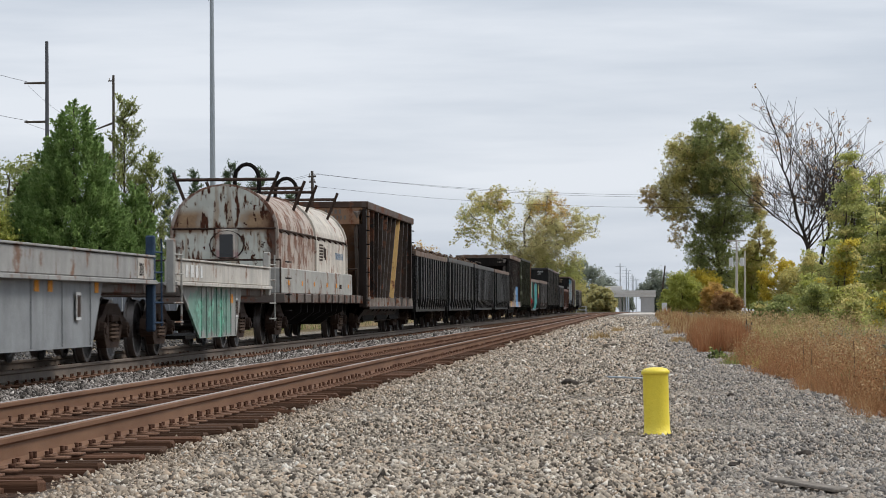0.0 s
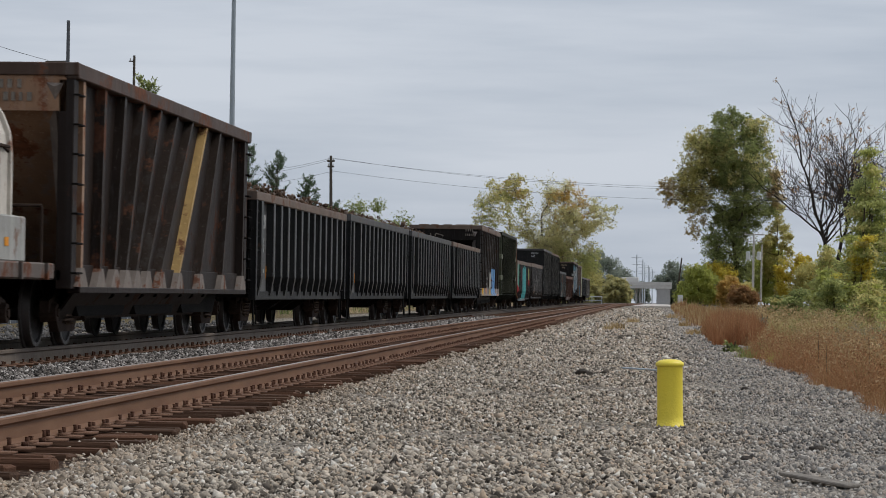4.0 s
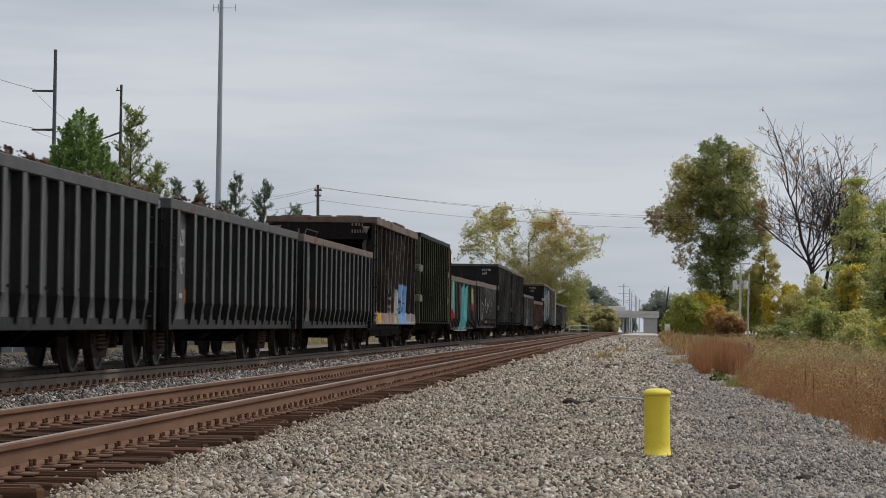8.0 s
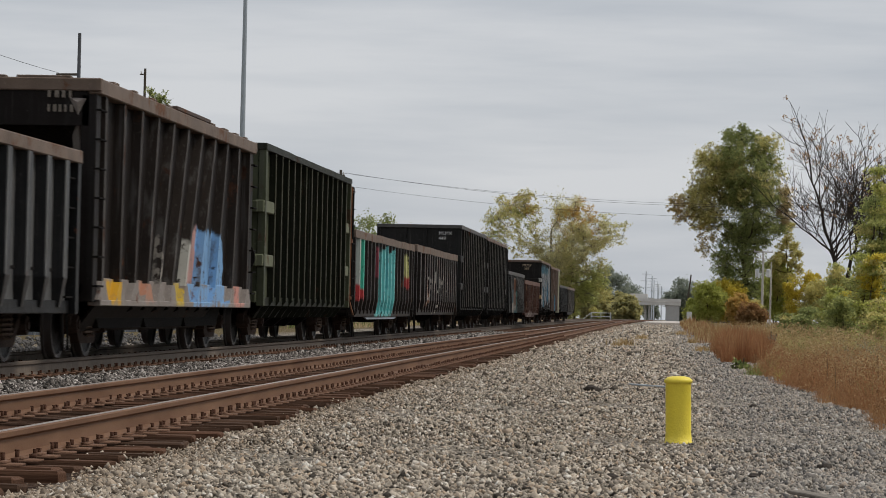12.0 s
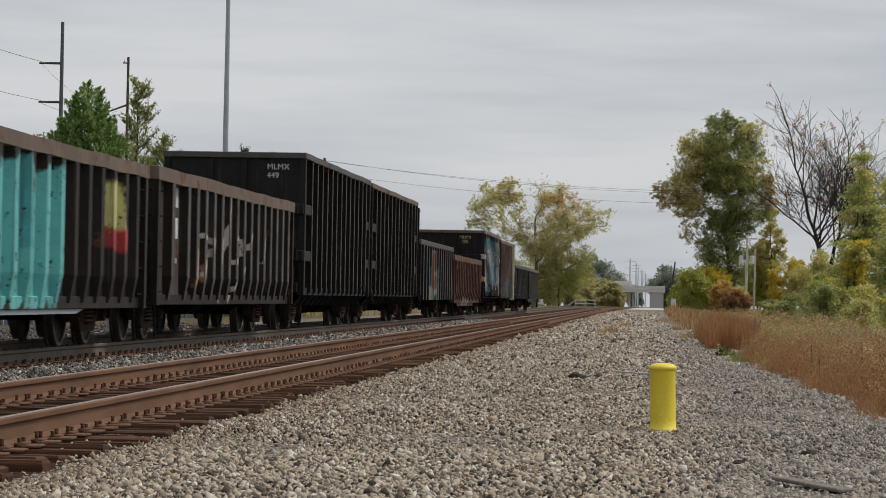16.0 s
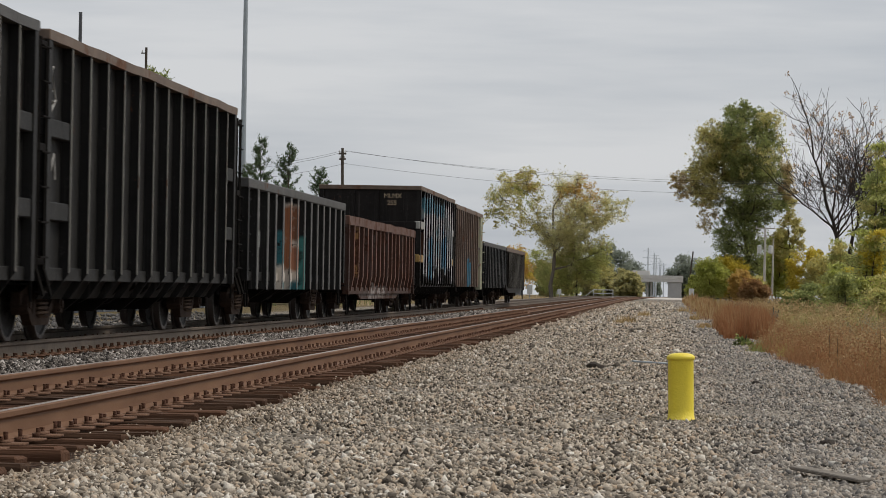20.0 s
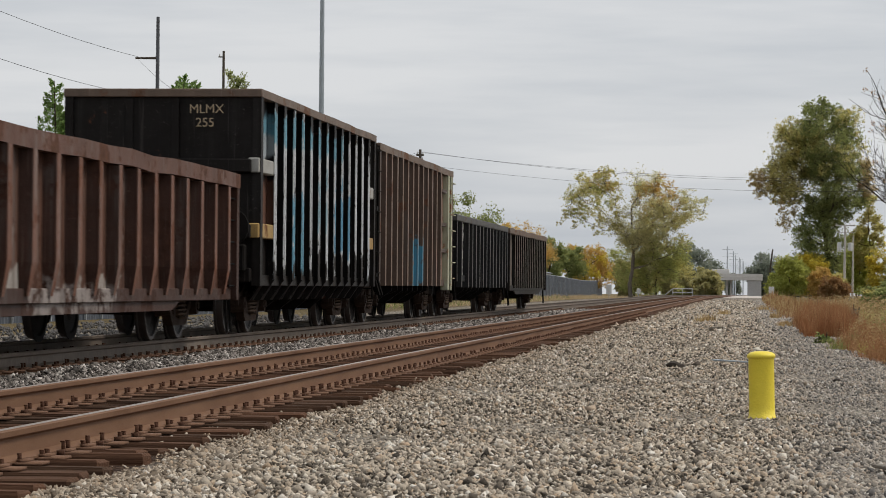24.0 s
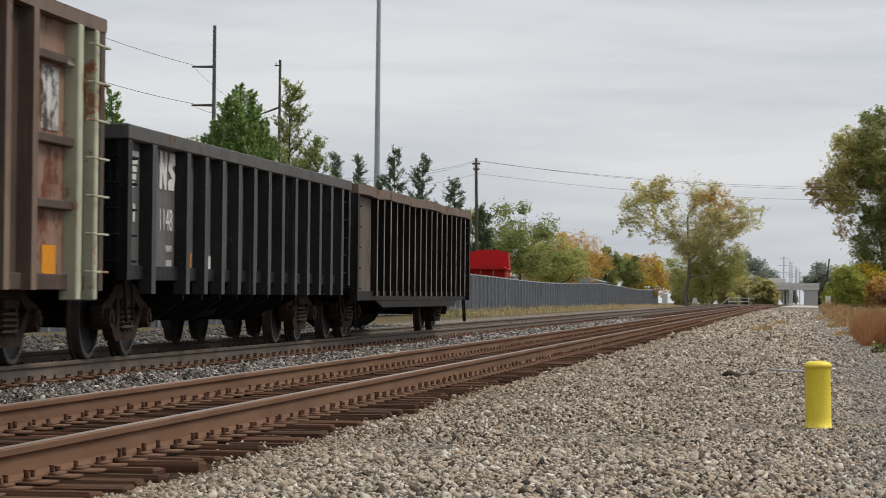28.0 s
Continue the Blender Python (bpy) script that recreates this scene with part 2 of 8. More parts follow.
# things
M["yellow"] = plain("yellow_plastic", (0.92, 0.73, 0.065), 0.42, 0, 0.06, 3.0, 0.5)
M["galv"] = plain("galvanised_steel", (0.36, 0.40, 0.43), 0.5, 0.35, 0.10, 1.2)
M["pole"] = plain("weathered_pole_wood", (0.10, 0.085, 0.07), 0.85, 0, 0.3, 2.0)
M["steelpole"] = plain("weathered_steel_pole", (0.13, 0.135, 0.145), 0.7, 0.2, 0.2, 1.0)
M["palepole"] = plain("silvered_pole_wood", (0.52, 0.485, 0.44), 0.85, 0, 0.2, 2.0)
M["wire"] = plain("wire", (0.06, 0.06, 0.065), 0.6, 0.3, 0.1, 2.0)
M["bark"] = plain("bark", (0.085, 0.070, 0.055), 0.9, 0, 0.4, 3.0)
M["palebark"] = plain("pale_bark", (0.17, 0.145, 0.12), 0.9, 0, 0.35, 3.0)
M["concrete"] = plain("concrete", (0.62, 0.60, 0.57), 0.85, 0, 0.12, 0.3)
M["caboose"] = plain("red_caboose_paint", (0.46, 0.022, 0.022), 0.5, 0, 0.12, 1.5)
M["glass"] = plain("dark_window", (0.02, 0.022, 0.025), 0.15, 0, 0.1, 3.0, 0.6)
M["fence"] = paint("grey_sheet_fence", (0.085, 0.095, 0.112), 0.05, 0.3, 0.25)
M["rock"] = plain("dark_stone", (0.06, 0.05, 0.042), 0.85, 0, 0.4, 14.0)
M["board"] = plain("grey_board", (0.22, 0.195, 0.165), 0.85, 0, 0.35, 8.0)

# ---- building blocks ----
def box(bm, x0, x1, y0, y1, z0, z1, bevel=0.0):
    m = Matrix.Translation(((x0 + x1) / 2, (y0 + y1) / 2, (z0 + z1) / 2)) @ Matrix.Diagonal((abs(x1 - x0), abs(y1 - y0), abs(z1 - z0), 1))
    made = bmesh.ops.create_cube(bm, size=1.0, matrix=m)["verts"]
    if bevel:
        edges = {e for v in made for e in v.link_edges}
        bmesh.ops.bevel(bm, geom=list(edges), offset=bevel, segments=1, affect="EDGES")


def bar(bm, a, b, r0, r1=None, sides=6):
    """A round bar from a to b."""
    a, b = Vector(a), Vector(b)
    way = b - a
    m = Matrix.Translation((a + b) / 2) @ way.to_track_quat("Z", "Y").to_matrix().to_4x4()
    bmesh.ops.create_cone(bm, cap_ends=True, segments=sides, radius1=r0, radius2=r0 if r1 is None else r1, depth=way.length, matrix=m)


def tube(bm, pts, r, sides=5):
    """One continuous bent rod through the points."""
    pts = [Vector(p) for p in pts]
    rows = []
    for i, p in enumerate(pts):
        way = (pts[min(i + 1, len(pts) - 1)] - pts[max(i - 1, 0)]).normalized()
        q = way.to_track_quat("Z", "Y")
        rows.append([bm.verts.new(p + q @ Vector((r * math.cos(2 * math.pi * k / sides), r * math.sin(2 * math.pi * k / sides), 0))) for k in range(sides)])
    for a, b in zip(rows, rows[1:]):
        for k in range(sides):
            bm.faces.new((a[k], a[(k + 1) % sides], b[(k + 1) % sides], b[k]))
    bm.faces.new(list(reversed(rows[0])))
    bm.faces.new(rows[-1])
    bmesh.ops.recalc_face_normals(bm, faces=bm.faces)


def prism(bm, outline, along, lo, hi):
    """A closed outline of (a, b) pairs pulled along an axis: x takes (y, z), y takes (x, z), z takes (x, y)."""
    def at(p, s):
        return {"x": (s, p[0], p[1]), "y": (p[0], s, p[1]), "z": (p[0], p[1], s)}[along]
    low = [bm.verts.new(at(p, lo)) for p in outline]
    high = [bm.verts.new(at(p, hi)) for p in outline]
    n = len(outline)
    faces = [bm.faces.new(low), bm.faces.new(list(reversed(high)))]
    faces += [bm.faces.new((low[i], high[i], high[(i + 1) % n], low[(i + 1) % n])) for i in range(n)]
    bmesh.ops.recalc_face_normals(bm, faces=faces)


def mesh_of(name, bm, material, smooth=False):
    me = bpy.data.meshes.new(name)
    bm.to_mesh(me)
    bm.free()
    me.materials.append(material)
    if smooth:
        me.shade_smooth()
    return me


def part(name, bm, material, parent, label="", smooth=False):
    ob = new(name, mesh_of(name, bm, material, smooth))
    ob.parent = parent
    return tagged(ob, label)


def thing(name, label, category, group="", kind="", at=None):
    ob = new(name)
    ob.empty_display_size = 0.2
    if at is not None:
        ob.matrix_basis = at
    return tagged(ob, label, category, group, kind)


def solid(name, bm, material, label, category, group="", kind="", smooth=False):
    return tagged(new(name, mesh_of(name, bm, material, smooth)), label, category, group, kind)


def raw(name, verts, faces, material, per=3):
    """A mesh straight from arrays: verts (n, 3), faces (m, per)."""
    me = bpy.data.meshes.new(name)
    verts, faces = np.asarray(verts, np.float32), np.asarray(faces, np.int32)
    me.vertices.add(len(verts))
    me.vertices.foreach_set("co", verts.ravel())
    me.loops.add(faces.size)
    me.loops.foreach_set("vertex_index", faces.ravel())
    me.polygons.add(len(faces))
    me.polygons.foreach_set("loop_start", np.arange(len(faces), dtype=np.int32) * per)
    me.update(calc_edges=True)
    me.materials.append(material)
    return me


rng = np.random.default_rng(7)


def leaves(centres, size, spread=0.35, along=None):
    """Leaf sprays: one pointed leaf at each centre, turned loosely to the sky, or drawn out along the ways given."""
    n = len(centres)
    c = rng.normal(size=(n, 3)) + (0.0, 0.0, 0.8)
    c /= np.linalg.norm(c, axis=1)[:, None]
    a = np.cross(c, rng.normal(size=(n, 3))) if along is None else np.asarray(along) + rng.normal(size=(n, 3)) * 0.6
    a /= np.linalg.norm(a, axis=1)[:, None]
    b = np.cross(c, a)
    b /= np.linalg.norm(b, axis=1)[:, None]
    s = (size * (1 + spread * rng.uniform(-1, 1, n)))[:, None]
    w = 0.7 if along is None else 0.45
    v = np.stack([centres + a * s * 1.05, centres - a * s * 0.6 + b * s * w, centres - a * s * 0.6 - b * s * w], 1).reshape(-1, 3)
    return v, np.arange(3 * n).reshape(-1, 3)


def puff(centre, radius, n):
    """n points in an uneven lump."""
    return np.asarray(centre) + np.clip(rng.normal(size=(n, 3)), -1.55, 1.55) * np.asarray(radius) * 0.66


LEAF, MORE = 0.63, 2.2


def sprigs(centre, radius, n, each=11):
    """n points gathered on the ends of twigs that fill an uneven lump; gives the points and the twigs' ends."""
    k = max(3, n // each)
    way = rng.normal(size=(k, 3))
    way /= np.linalg.norm(way, axis=1)[:, None]
    ends = np.asarray(centre) + way * (rng.uniform(0.12, 1.18, (k, 1)) ** 0.55) * np.asarray(radius)
    pts = np.repeat(ends, each, axis=0) + rng.normal(size=(k * each, 3)) * np.asarray(radius) * rng.uniform(0.10, 0.24, (k, 1)).repeat(each, axis=0)
    return pts, ends


# ---- ground and line ----
def lie(x, y):
    """Height of the ground: level, then a slight fall to the crossing."""
    z = -0.0022 * max(0.0, y - 300.0)
    if -10.25 < x < -7.2 or -6.25 < x < -3.3:
        z -= 0.05
    if x > 1.6:
        z -= 0.10 * min(1.0, (x - 1.6) / 1.5)
    if x < -11.0:
        z -= 0.25 * min(1.0, (-11.0 - x) / 4.0)
    return z


def build_ground():
    xs = [-2600, -900, -300, -120, -60, -30, -22, -15, -12, -11, -10.5, -10.2, -9, -7.25, -7.05, -6.3, -6.2, -5, -3.32, -3.0, -2, 0, 1.0, 1.6, 2.2, 3.1, 5, 9, 15, 30, 60, 120, 300, 900, 2600]
    ys = [-2600, -600, -120, -30, 0, 10, 20, 40, 70, 110, 160, 220, 300, 400, 520, 700, 950, 1400, 2200, 3500, 4800]
    v = [(x, y, lie(x, y)) for y in ys for x in xs]
    w = len(xs)
    f = [(j * w + i, j * w + i + 1, (j + 1) * w + i + 1, (j + 1) * w + i) for j in range(len(ys) - 1) for i in range(w - 1)]
    me = raw("ground", v, f, M["ground"], 4)
    tagged(new("ground", me), "grey crushed stone beside the line with weedy soil beyond", "ground", kind="structure")


build_ground()

TRACKS = {"near": (-4.78, 0.20), "far": (-8.68, 0.24)}
RAIL = [(-0.075, 0), (0.075, 0), (0.075, 0.012), (0.014, 0.032), (0.009, 0.12), (0.036, 0.138), (0.037, 0.168), (0.028, 0.178)]
RAIL = RAIL + [(-x, z) for x, z in reversed(RAIL[2:])]


def build_track(which, title, head):
    cx, top = TRACKS[which]
    track = thing("track", title, "railway track", kind="structure", at=pose(cx, 0, 0))
    for side in (-0.7525, 0.7525):
        bm = bmesh.new()
        for y0, y1 in ((-420, 300), (300, 900)):
            a = [(side + x, z + top - 0.18) for x, z in RAIL]
            drop = -0.0022 * (y1 - 300) if y1 > 300 else 0.0
            low = [bm.verts.new((x, y0, z)) for x, z in a]
            high = [bm.verts.new((x, y1, z + drop)) for x, z in a]
            fs = [bm.faces.new((low[i], high[i], high[(i + 1) % len(a)], low[(i + 1) % len(a)])) for i in range(len(a))]
            bmesh.ops.recalc_face_normals(bm, faces=fs)
        part("rail", bm, M["rail"] if which == "near" else M["rail_dull"], track)
        bm = bmesh.new()
        for y0, y1 in ((-420, 300), (300, 900)):
            z0, z1 = top - 0.001, top - 0.001 - (0.0022 * 600 if y1 > 300 else 0)
            ring = [(-0.027, -0.0015), (-0.016, 0.0005), (0.0, 0.001), (0.016, 0.0005), (0.024, 0.0), (0.027, -0.0015)]
            low = [bm.verts.new((side + x, y0, z0 + z)) for x, z in ring]
            high = [bm.verts.new((side + x, y1, z1 + z)) for x, z in ring]
            fs = [bm.faces.new((low[i], low[i + 1], high[i + 1], high[i])) for i in range(5)]
            bmesh.ops.recalc_face_normals(bm, faces=fs)
        part("rail_head", bm, head, track, "worn steel running surface")
    return track


def block(cx, cy, cz, sx, sy, sz, turn=0.0):
    """Corners of a box, for meshes joined from arrays."""
    c = np.array([[x, y, z] for x in (-0.5, 0.5) for y in (-0.5, 0.5) for z in (-0.5, 0.5)]) * (sx, sy, sz)
    s, k = math.sin(turn), math.cos(turn)
    return np.stack([c[:, 0] * k - c[:, 1] * s + cx, c[:, 0] * s + c[:, 1] * k + cy, c[:, 2] + cz], 1)


BOXF = np.array([[0, 1, 3, 2], [4, 6, 7, 5], [0, 4, 5, 1], [2, 3, 7, 6], [0, 2, 6, 4], [1, 5, 7, 3]])


def blocks(name, lots, material, parent, label="", kind="stuff"):
    v = np.concatenate(lots)
    f = (np.arange(len(lots))[:, None, None] * 8 + BOXF[None]).reshape(-1, 4)
    ob = new(name, raw(name, v, f, material, 4))
    ob.parent = parent
    return tagged(ob, label, kind=kind)


def build_irons(which, track, y0, y1):
    """Tie plates, spikes and rail anchors at every tie."""
    cx, top = TRACKS[which]
    plates, spikes = [], []
    zt = top - 0.18
    r = random.Random(5)
    y = y0
    while y < y1:
        for side in (-0.7525, 0.7525):
            plates.append(block(side, y, zt - 0.006, 0.44, 0.19, 0.016))
            for s in (-1, 1):
                plates.append(block(side + s * 0.105, y, zt + 0.008, 0.05, 0.18, 0.018))
                for dy in (-0.055, 0.06):
                    if r.random() < 0.9:
                        lift = r.uniform(0.006, 0.032)
                        spikes.append(block(side + s * 0.088, y + dy, zt + 0.012 + lift / 2, 0.022, 0.022, 0.036 + lift, r.uniform(-0.5, 0.5)))
                        spikes.append(block(side + s * 0.086, y + dy, zt + 0.030 + lift, 0.025, 0.022, 0.008, r.uniform(-0.5, 0.5)))
                if r.random() < 0.75:
                    spikes.append(block(side + s * 0.095, y + 0.15 * r.choice((-1, 1)), zt - 0.002, 0.045, 0.022, 0.032, 0))
        y += 0.495
    blocks("tie_plates", plates, M["iron"], track, "rusty tie plates")
    blocks("spikes", spikes, M["spike"], track, "rusty spikes and rail anchors")


track_near = build_track("near", "empty track with rusty brown rails on old wooden ties", M["railhead"])
track_far = build_track("far", "track with dark greasy rails on which the train runs", M["railhead_dull"])
build_irons("near", track_near, 8.2, 110)
build_irons("far", track_far, 22.2, 120)

# loose ballast
CHIP_V = np.array([[1, 0, 0], [-0.6, 0.85, 0], [-0.6, -0.85, 0], [0, 0, 0.95], [0, 0, -0.95]], float)
WEDGE_V = np.array([[1.1, 0, 0], [0, 1.0, 0.1], [-1.1, 0, 0], [0, -1.0, 0.1], [0.15, 0.1, 0.9], [-0.1, 0, -0.9]])
WEDGE_F = np.array([[0, 1, 4], [1, 2, 4], [2, 3, 4], [3, 0, 4], [1, 0, 5], [2, 1, 5], [3, 2, 5], [0, 3, 5]])
CHIP_F = np.array([[0, 1, 3], [1, 2, 3], [2, 0, 3], [1, 0, 4], [2, 1, 4], [0, 2, 4]])


def stones(pos, size, shape_v, shape_f):
    n, k = len(pos), len(shape_v)
    v = shape_v[None] * rng.uniform(0.62, 1.25, (n, k, 1))
    v = v * (size[:, None] * rng.uniform(0.55, 1.15, (n, 3)))[:, None, :]
    a, b = rng.uniform(0, 2 * np.pi, n), rng.uniform(-1.2, 1.2, n)
    ca, sa, cb, sb = np.cos(a), np.sin(a), np.cos(b), np.sin(b)
    y1 = v[:, :, 1] * cb[:, None] - v[:, :, 2] * sb[:, None]
    z1 = v[:, :, 1] * sb[:, None] + v[:, :, 2] * cb[:, None]
    x2 = v[:, :, 0] * ca[:, None] - y1 * sa[:, None]
    y2 = v[:, :, 0] * sa[:, None] + y1 * ca[:, None]
    out = np.stack([x2, y2, z1], 2) + pos[:, None, :]
    f = shape_f[None] + (np.arange(n) * k)[:, None, None]
    return out.reshape(-1, 3), f.reshape(-1, 3)


def scatter(x0, x1, y0, y1, per, zoff=0.0):
    n = int((x1 - x0) * (y1 - y0) * per)
    x, y = rng.uniform(x0, x1, n), rng.uniform(y0, y1, n)
    z = np.where(x > 1.6, -0.10 * np.minimum(1, (x - 1.6) / 1.5), 0.0) + zoff
    z += np.where((x < -3.0) & (x > -6), -0.05 * np.minimum(1, (-3.0 - x) / 0.32), 0.0)
    z += 0.018 * np.sin(x * 2.3 + 0.4 * y) * np.sin(y * 1.1 + x)
    return np.stack([x, y, z + rng.uniform(-0.012, 0.016, n)], 1)


def build_ballast():
    # the wide walkway, dense near by, thinning out
    for x0, x1, y0, y1, per, size in ((-3.46, 1.7, 12.4, 18.0, 1500, 0.0188), (-3.46, 2.2, 18.0, 27.0, 860, 0.0183), (-3.46, 2.2, 27.0, 42.0, 450, 0.0205), (-3.5, 1.9, 42.0, 65.0, 190, 0.028), (-3.6, 1.5, 65.0, 120.0, 55, 0.048), (-3.6, 1.3, 120.0, 230.0, 14, 0.07), (-3.82, -3.44, 12.0, 60.0, 300, 0.0180),
                                      (-7.50, -5.92, 22.0, 55.0, 380, 0.026), (-7.45, -5.95, 55.0, 120.0, 120, 0.045), (-16.5, -10.4, 30.0, 90.0, 12, 0.05)):
        p = scatter(x0, x1, y0, y1, per, 0.045 if -8 < x0 < -5 else 0.0)
        sz = size * np.exp(rng.normal(0, 0.32, len(p)))
        v, f = stones(p, sz, *((WEDGE_V, WEDGE_F) if y1 <= 18 else (CHIP_V, CHIP_F)))
        tagged(new("ballast", raw("ballast", v, f, M["shadedstone"] if x0 < -10 else M["midstone"] if x0 < -5 else M["stone"])), "loose grey crushed-stone ballast", "gravel", kind="stuff")
    # stones between the ties of the empty track and among the other's
    for cx, y0, y1, per in ((-4.78, 12.0, 30.0, 300), (-4.78, 30.0, 55.0, 90), (-8.68, 24.0, 50.0, 50)):
        p = scatter(cx - 1.30, cx + 1.30, y0, y1, per, -0.022 if cx > -6 else -0.035)
        v, f = stones(p, 0.020 * np.exp(rng.normal(0, 0.3, len(p))), CHIP_V, CHIP_F)
        tagged(new("crib_ballast", raw("crib_ballast", v, f, M["cribstone"])), "rust-stained ballast between the ties", "gravel", kind="stuff")


# Stones behind the far track, darkened to paint the shade under the train.
M["shadedstone"] = plain("shaded_grey_stone", (0.13, 0.122, 0.115), 0.9, 0.0, 0.5, 9.0)
g = Nodes("between_track_stone")
M["midstone"] = g.done(g.ramp(g.island(), (0.0, (0.035, 0.032, 0.030)), (0.3, (0.10, 0.088, 0.078)), (0.6, (0.22, 0.195, 0.175)), (0.9, (0.38, 0.345, 0.315)), (1.0, (0.60, 0.56, 0.52))), 0.9, 0.0, g.noise(60, 4), 0.005)
g = Nodes("crib_stone")
M["cribstone"] = g.done(g.ramp(g.island(), (0.0, (0.03, 0.021, 0.016)), (0.5, (0.085, 0.054, 0.038)), (1.0, (0.25, 0.18, 0.135))), 0.9, 0.0, g.noise(60, 4), 0.005)
build_ballast()

# ---- the train ----
ROLLING, WHEELSETS = [], []
SHARED = {}


def share(key, make):
    if key not in SHARED:
        SHARED[key] = make()
    return SHARED[key]


def hang(name, me, parent, at=None, label=""):
    ob = new(name, me)
    ob.parent = parent
    if at is not None:
        ob.matrix_basis = at
    return tagged(ob, label)


def wheelset_mesh():
    bm = bmesh.new()
    bar(bm, (-0.98, 0, 0), (0.98, 0, 0), 0.085, sides=10)
    for s in (-1, 1):
        ring = [(0.69, 0.49), (0.718, 0.49), (0.73, 0.457), (0.825, 0.447), (0.825, 0.40), (0.80, 0.375), (0.785, 0.25), (0.80, 0.14), (0.82, 0.10), (0.69, 0.10), (0.715, 0.22), (0.715, 0.38), (0.69, 0.41)]
        n = 22
        rows = [[bm.verts.new((s * x, r * math.cos(2 * math.pi * k / n), r * math.sin(2 * math.pi * k / n))) for k in range(n)] for x, r in ring]
        for i in range(len(ring)):
            a, b = rows[i], rows[(i + 1) % len(ring)]
            for k in range(n):
                f = bm.faces.new((a[k], a[(k + 1) % n], b[(k + 1) % n], b[k]))
                f.material_index = 1 if i in (0, 1, 2, 3) else 0
    bmesh.ops.recalc_face_normals(bm, faces=bm.faces)
    me = mesh_of("wheelset", bm, M["wheel"])
    me.materials.append(M["tread"])
    return me


def side_frame_mesh(s):
    bm = bmesh.new()
    x0, x1 = (0.90, 1.02) if s > 0 else (-1.02, -0.90)
    prism(bm, [(-1.08, 0.44), (-1.08, 0.60), (-0.78, 0.67), (-0.45, 0.84), (0.45, 0.84), (0.78, 0.67), (1.08, 0.60), (1.08, 0.44), (0.80, 0.50), (0.45, 0.68), (-0.45, 0.68), (-0.80, 0.50)], "x", x0, x1)
    prism(bm, [(-0.82, 0.50), (-0.45, 0.20), (0.45, 0.20), (0.82, 0.50), (0.68, 0.54), (0.38, 0.31), (-0.38, 0.31), (-0.68, 0.54)], "x", x0, x1)
    for y in (-0.33, 0.33):
        box(bm, x0, x1, y - 0.07, y + 0.07, 0.28, 0.72)
    for y in (-0.889, 0.889):
        bar(bm, (s * 0.88, y, 0.457), (s * 1.09, y, 0.457), 0.135, 0.115, 12)
        bar(bm, (s * 1.09, y, 0.457), (s * 1.11, y, 0.457), 0.06, sides=6)
    return mesh_of("side_frame", bm, M["truck"])


def spring_mesh():
    bm = bmesh.new()
    turns = [(0.07 * math.cos(k * 0.9), 0.07 * math.sin(k * 0.9), 0.30 + 0.0082 * k) for k in range(33)]
    tube(bm, turns, 0.017, 5)
    return mesh_of("spring", bm, M["spring"])


def spring_seat_mesh():
    bm = bmesh.new()
    box(bm, 0.9, 1.07, -0.27, 0.27, 0.57, 0.68, 0.02)
    return mesh_of("spring_seat", bm, M["truck"])


def bolster_mesh():
    bm = bmesh.new()
    box(bm, -0.95, 0.95, -0.2, 0.2, 0.50, 0.72, 0.02)
    for y in (-0.45, 0.45):
        box(bm, -0.85, 0.85, y - 0.06, y + 0.06, 0.34, 0.46)
    return mesh_of("bolster", bm, M["truck"])


def truck(car, y):
    t = hang("truck", share("bolster", bolster_mesh), car, pose(0, y, 0), "cast-iron truck caked in grime")
    for s in (-1, 1):
        hang("side_frame", share(("frame", s), lambda: side_frame_mesh(s)), t)
        hang("spring_seat", share("seat", spring_seat_mesh), t, pose(0 if s > 0 else -1.97, 0, 0))
        for dy in (-0.17, 0.0, 0.17):
            hang("spring", share("spring", spring_mesh), t, pose(s * 1.0, dy, 0))
    for dy in (-0.889, 0.889):
        w = hang("wheelset", share("wheelset", wheelset_mesh), t, pose(0, dy, 0.457), "steel wheels with bright treads")
        WHEELSETS.append((w, (0, dy, 0.457)))


def coupler_mesh(s):
    bm = bmesh.new()
    box(bm, -0.09, 0.09, 0, s * 0.42, 0.78, 0.94)
    box(bm, -0.17, 0.15, s * 0.34, s * 0.56, 0.72, 1.0, 0.03)
    bar(bm, (0.25, s * 0.1, 0.85), (0.32, s * 0.5, 0.45), 0.022)
    return mesh_of("coupler", bm, M["truck"])


def bearer_mesh(low):
    bm = bmesh.new()
    prism(bm, [(-1.3, 0.98), (1.3, 0.98), (1.28, 0.66), (0.9, low), (-0.9, low), (-1.28, 0.66)], "y", -0.05, 0.05)
    return mesh_of("cross_bearer", bm, M["under"])


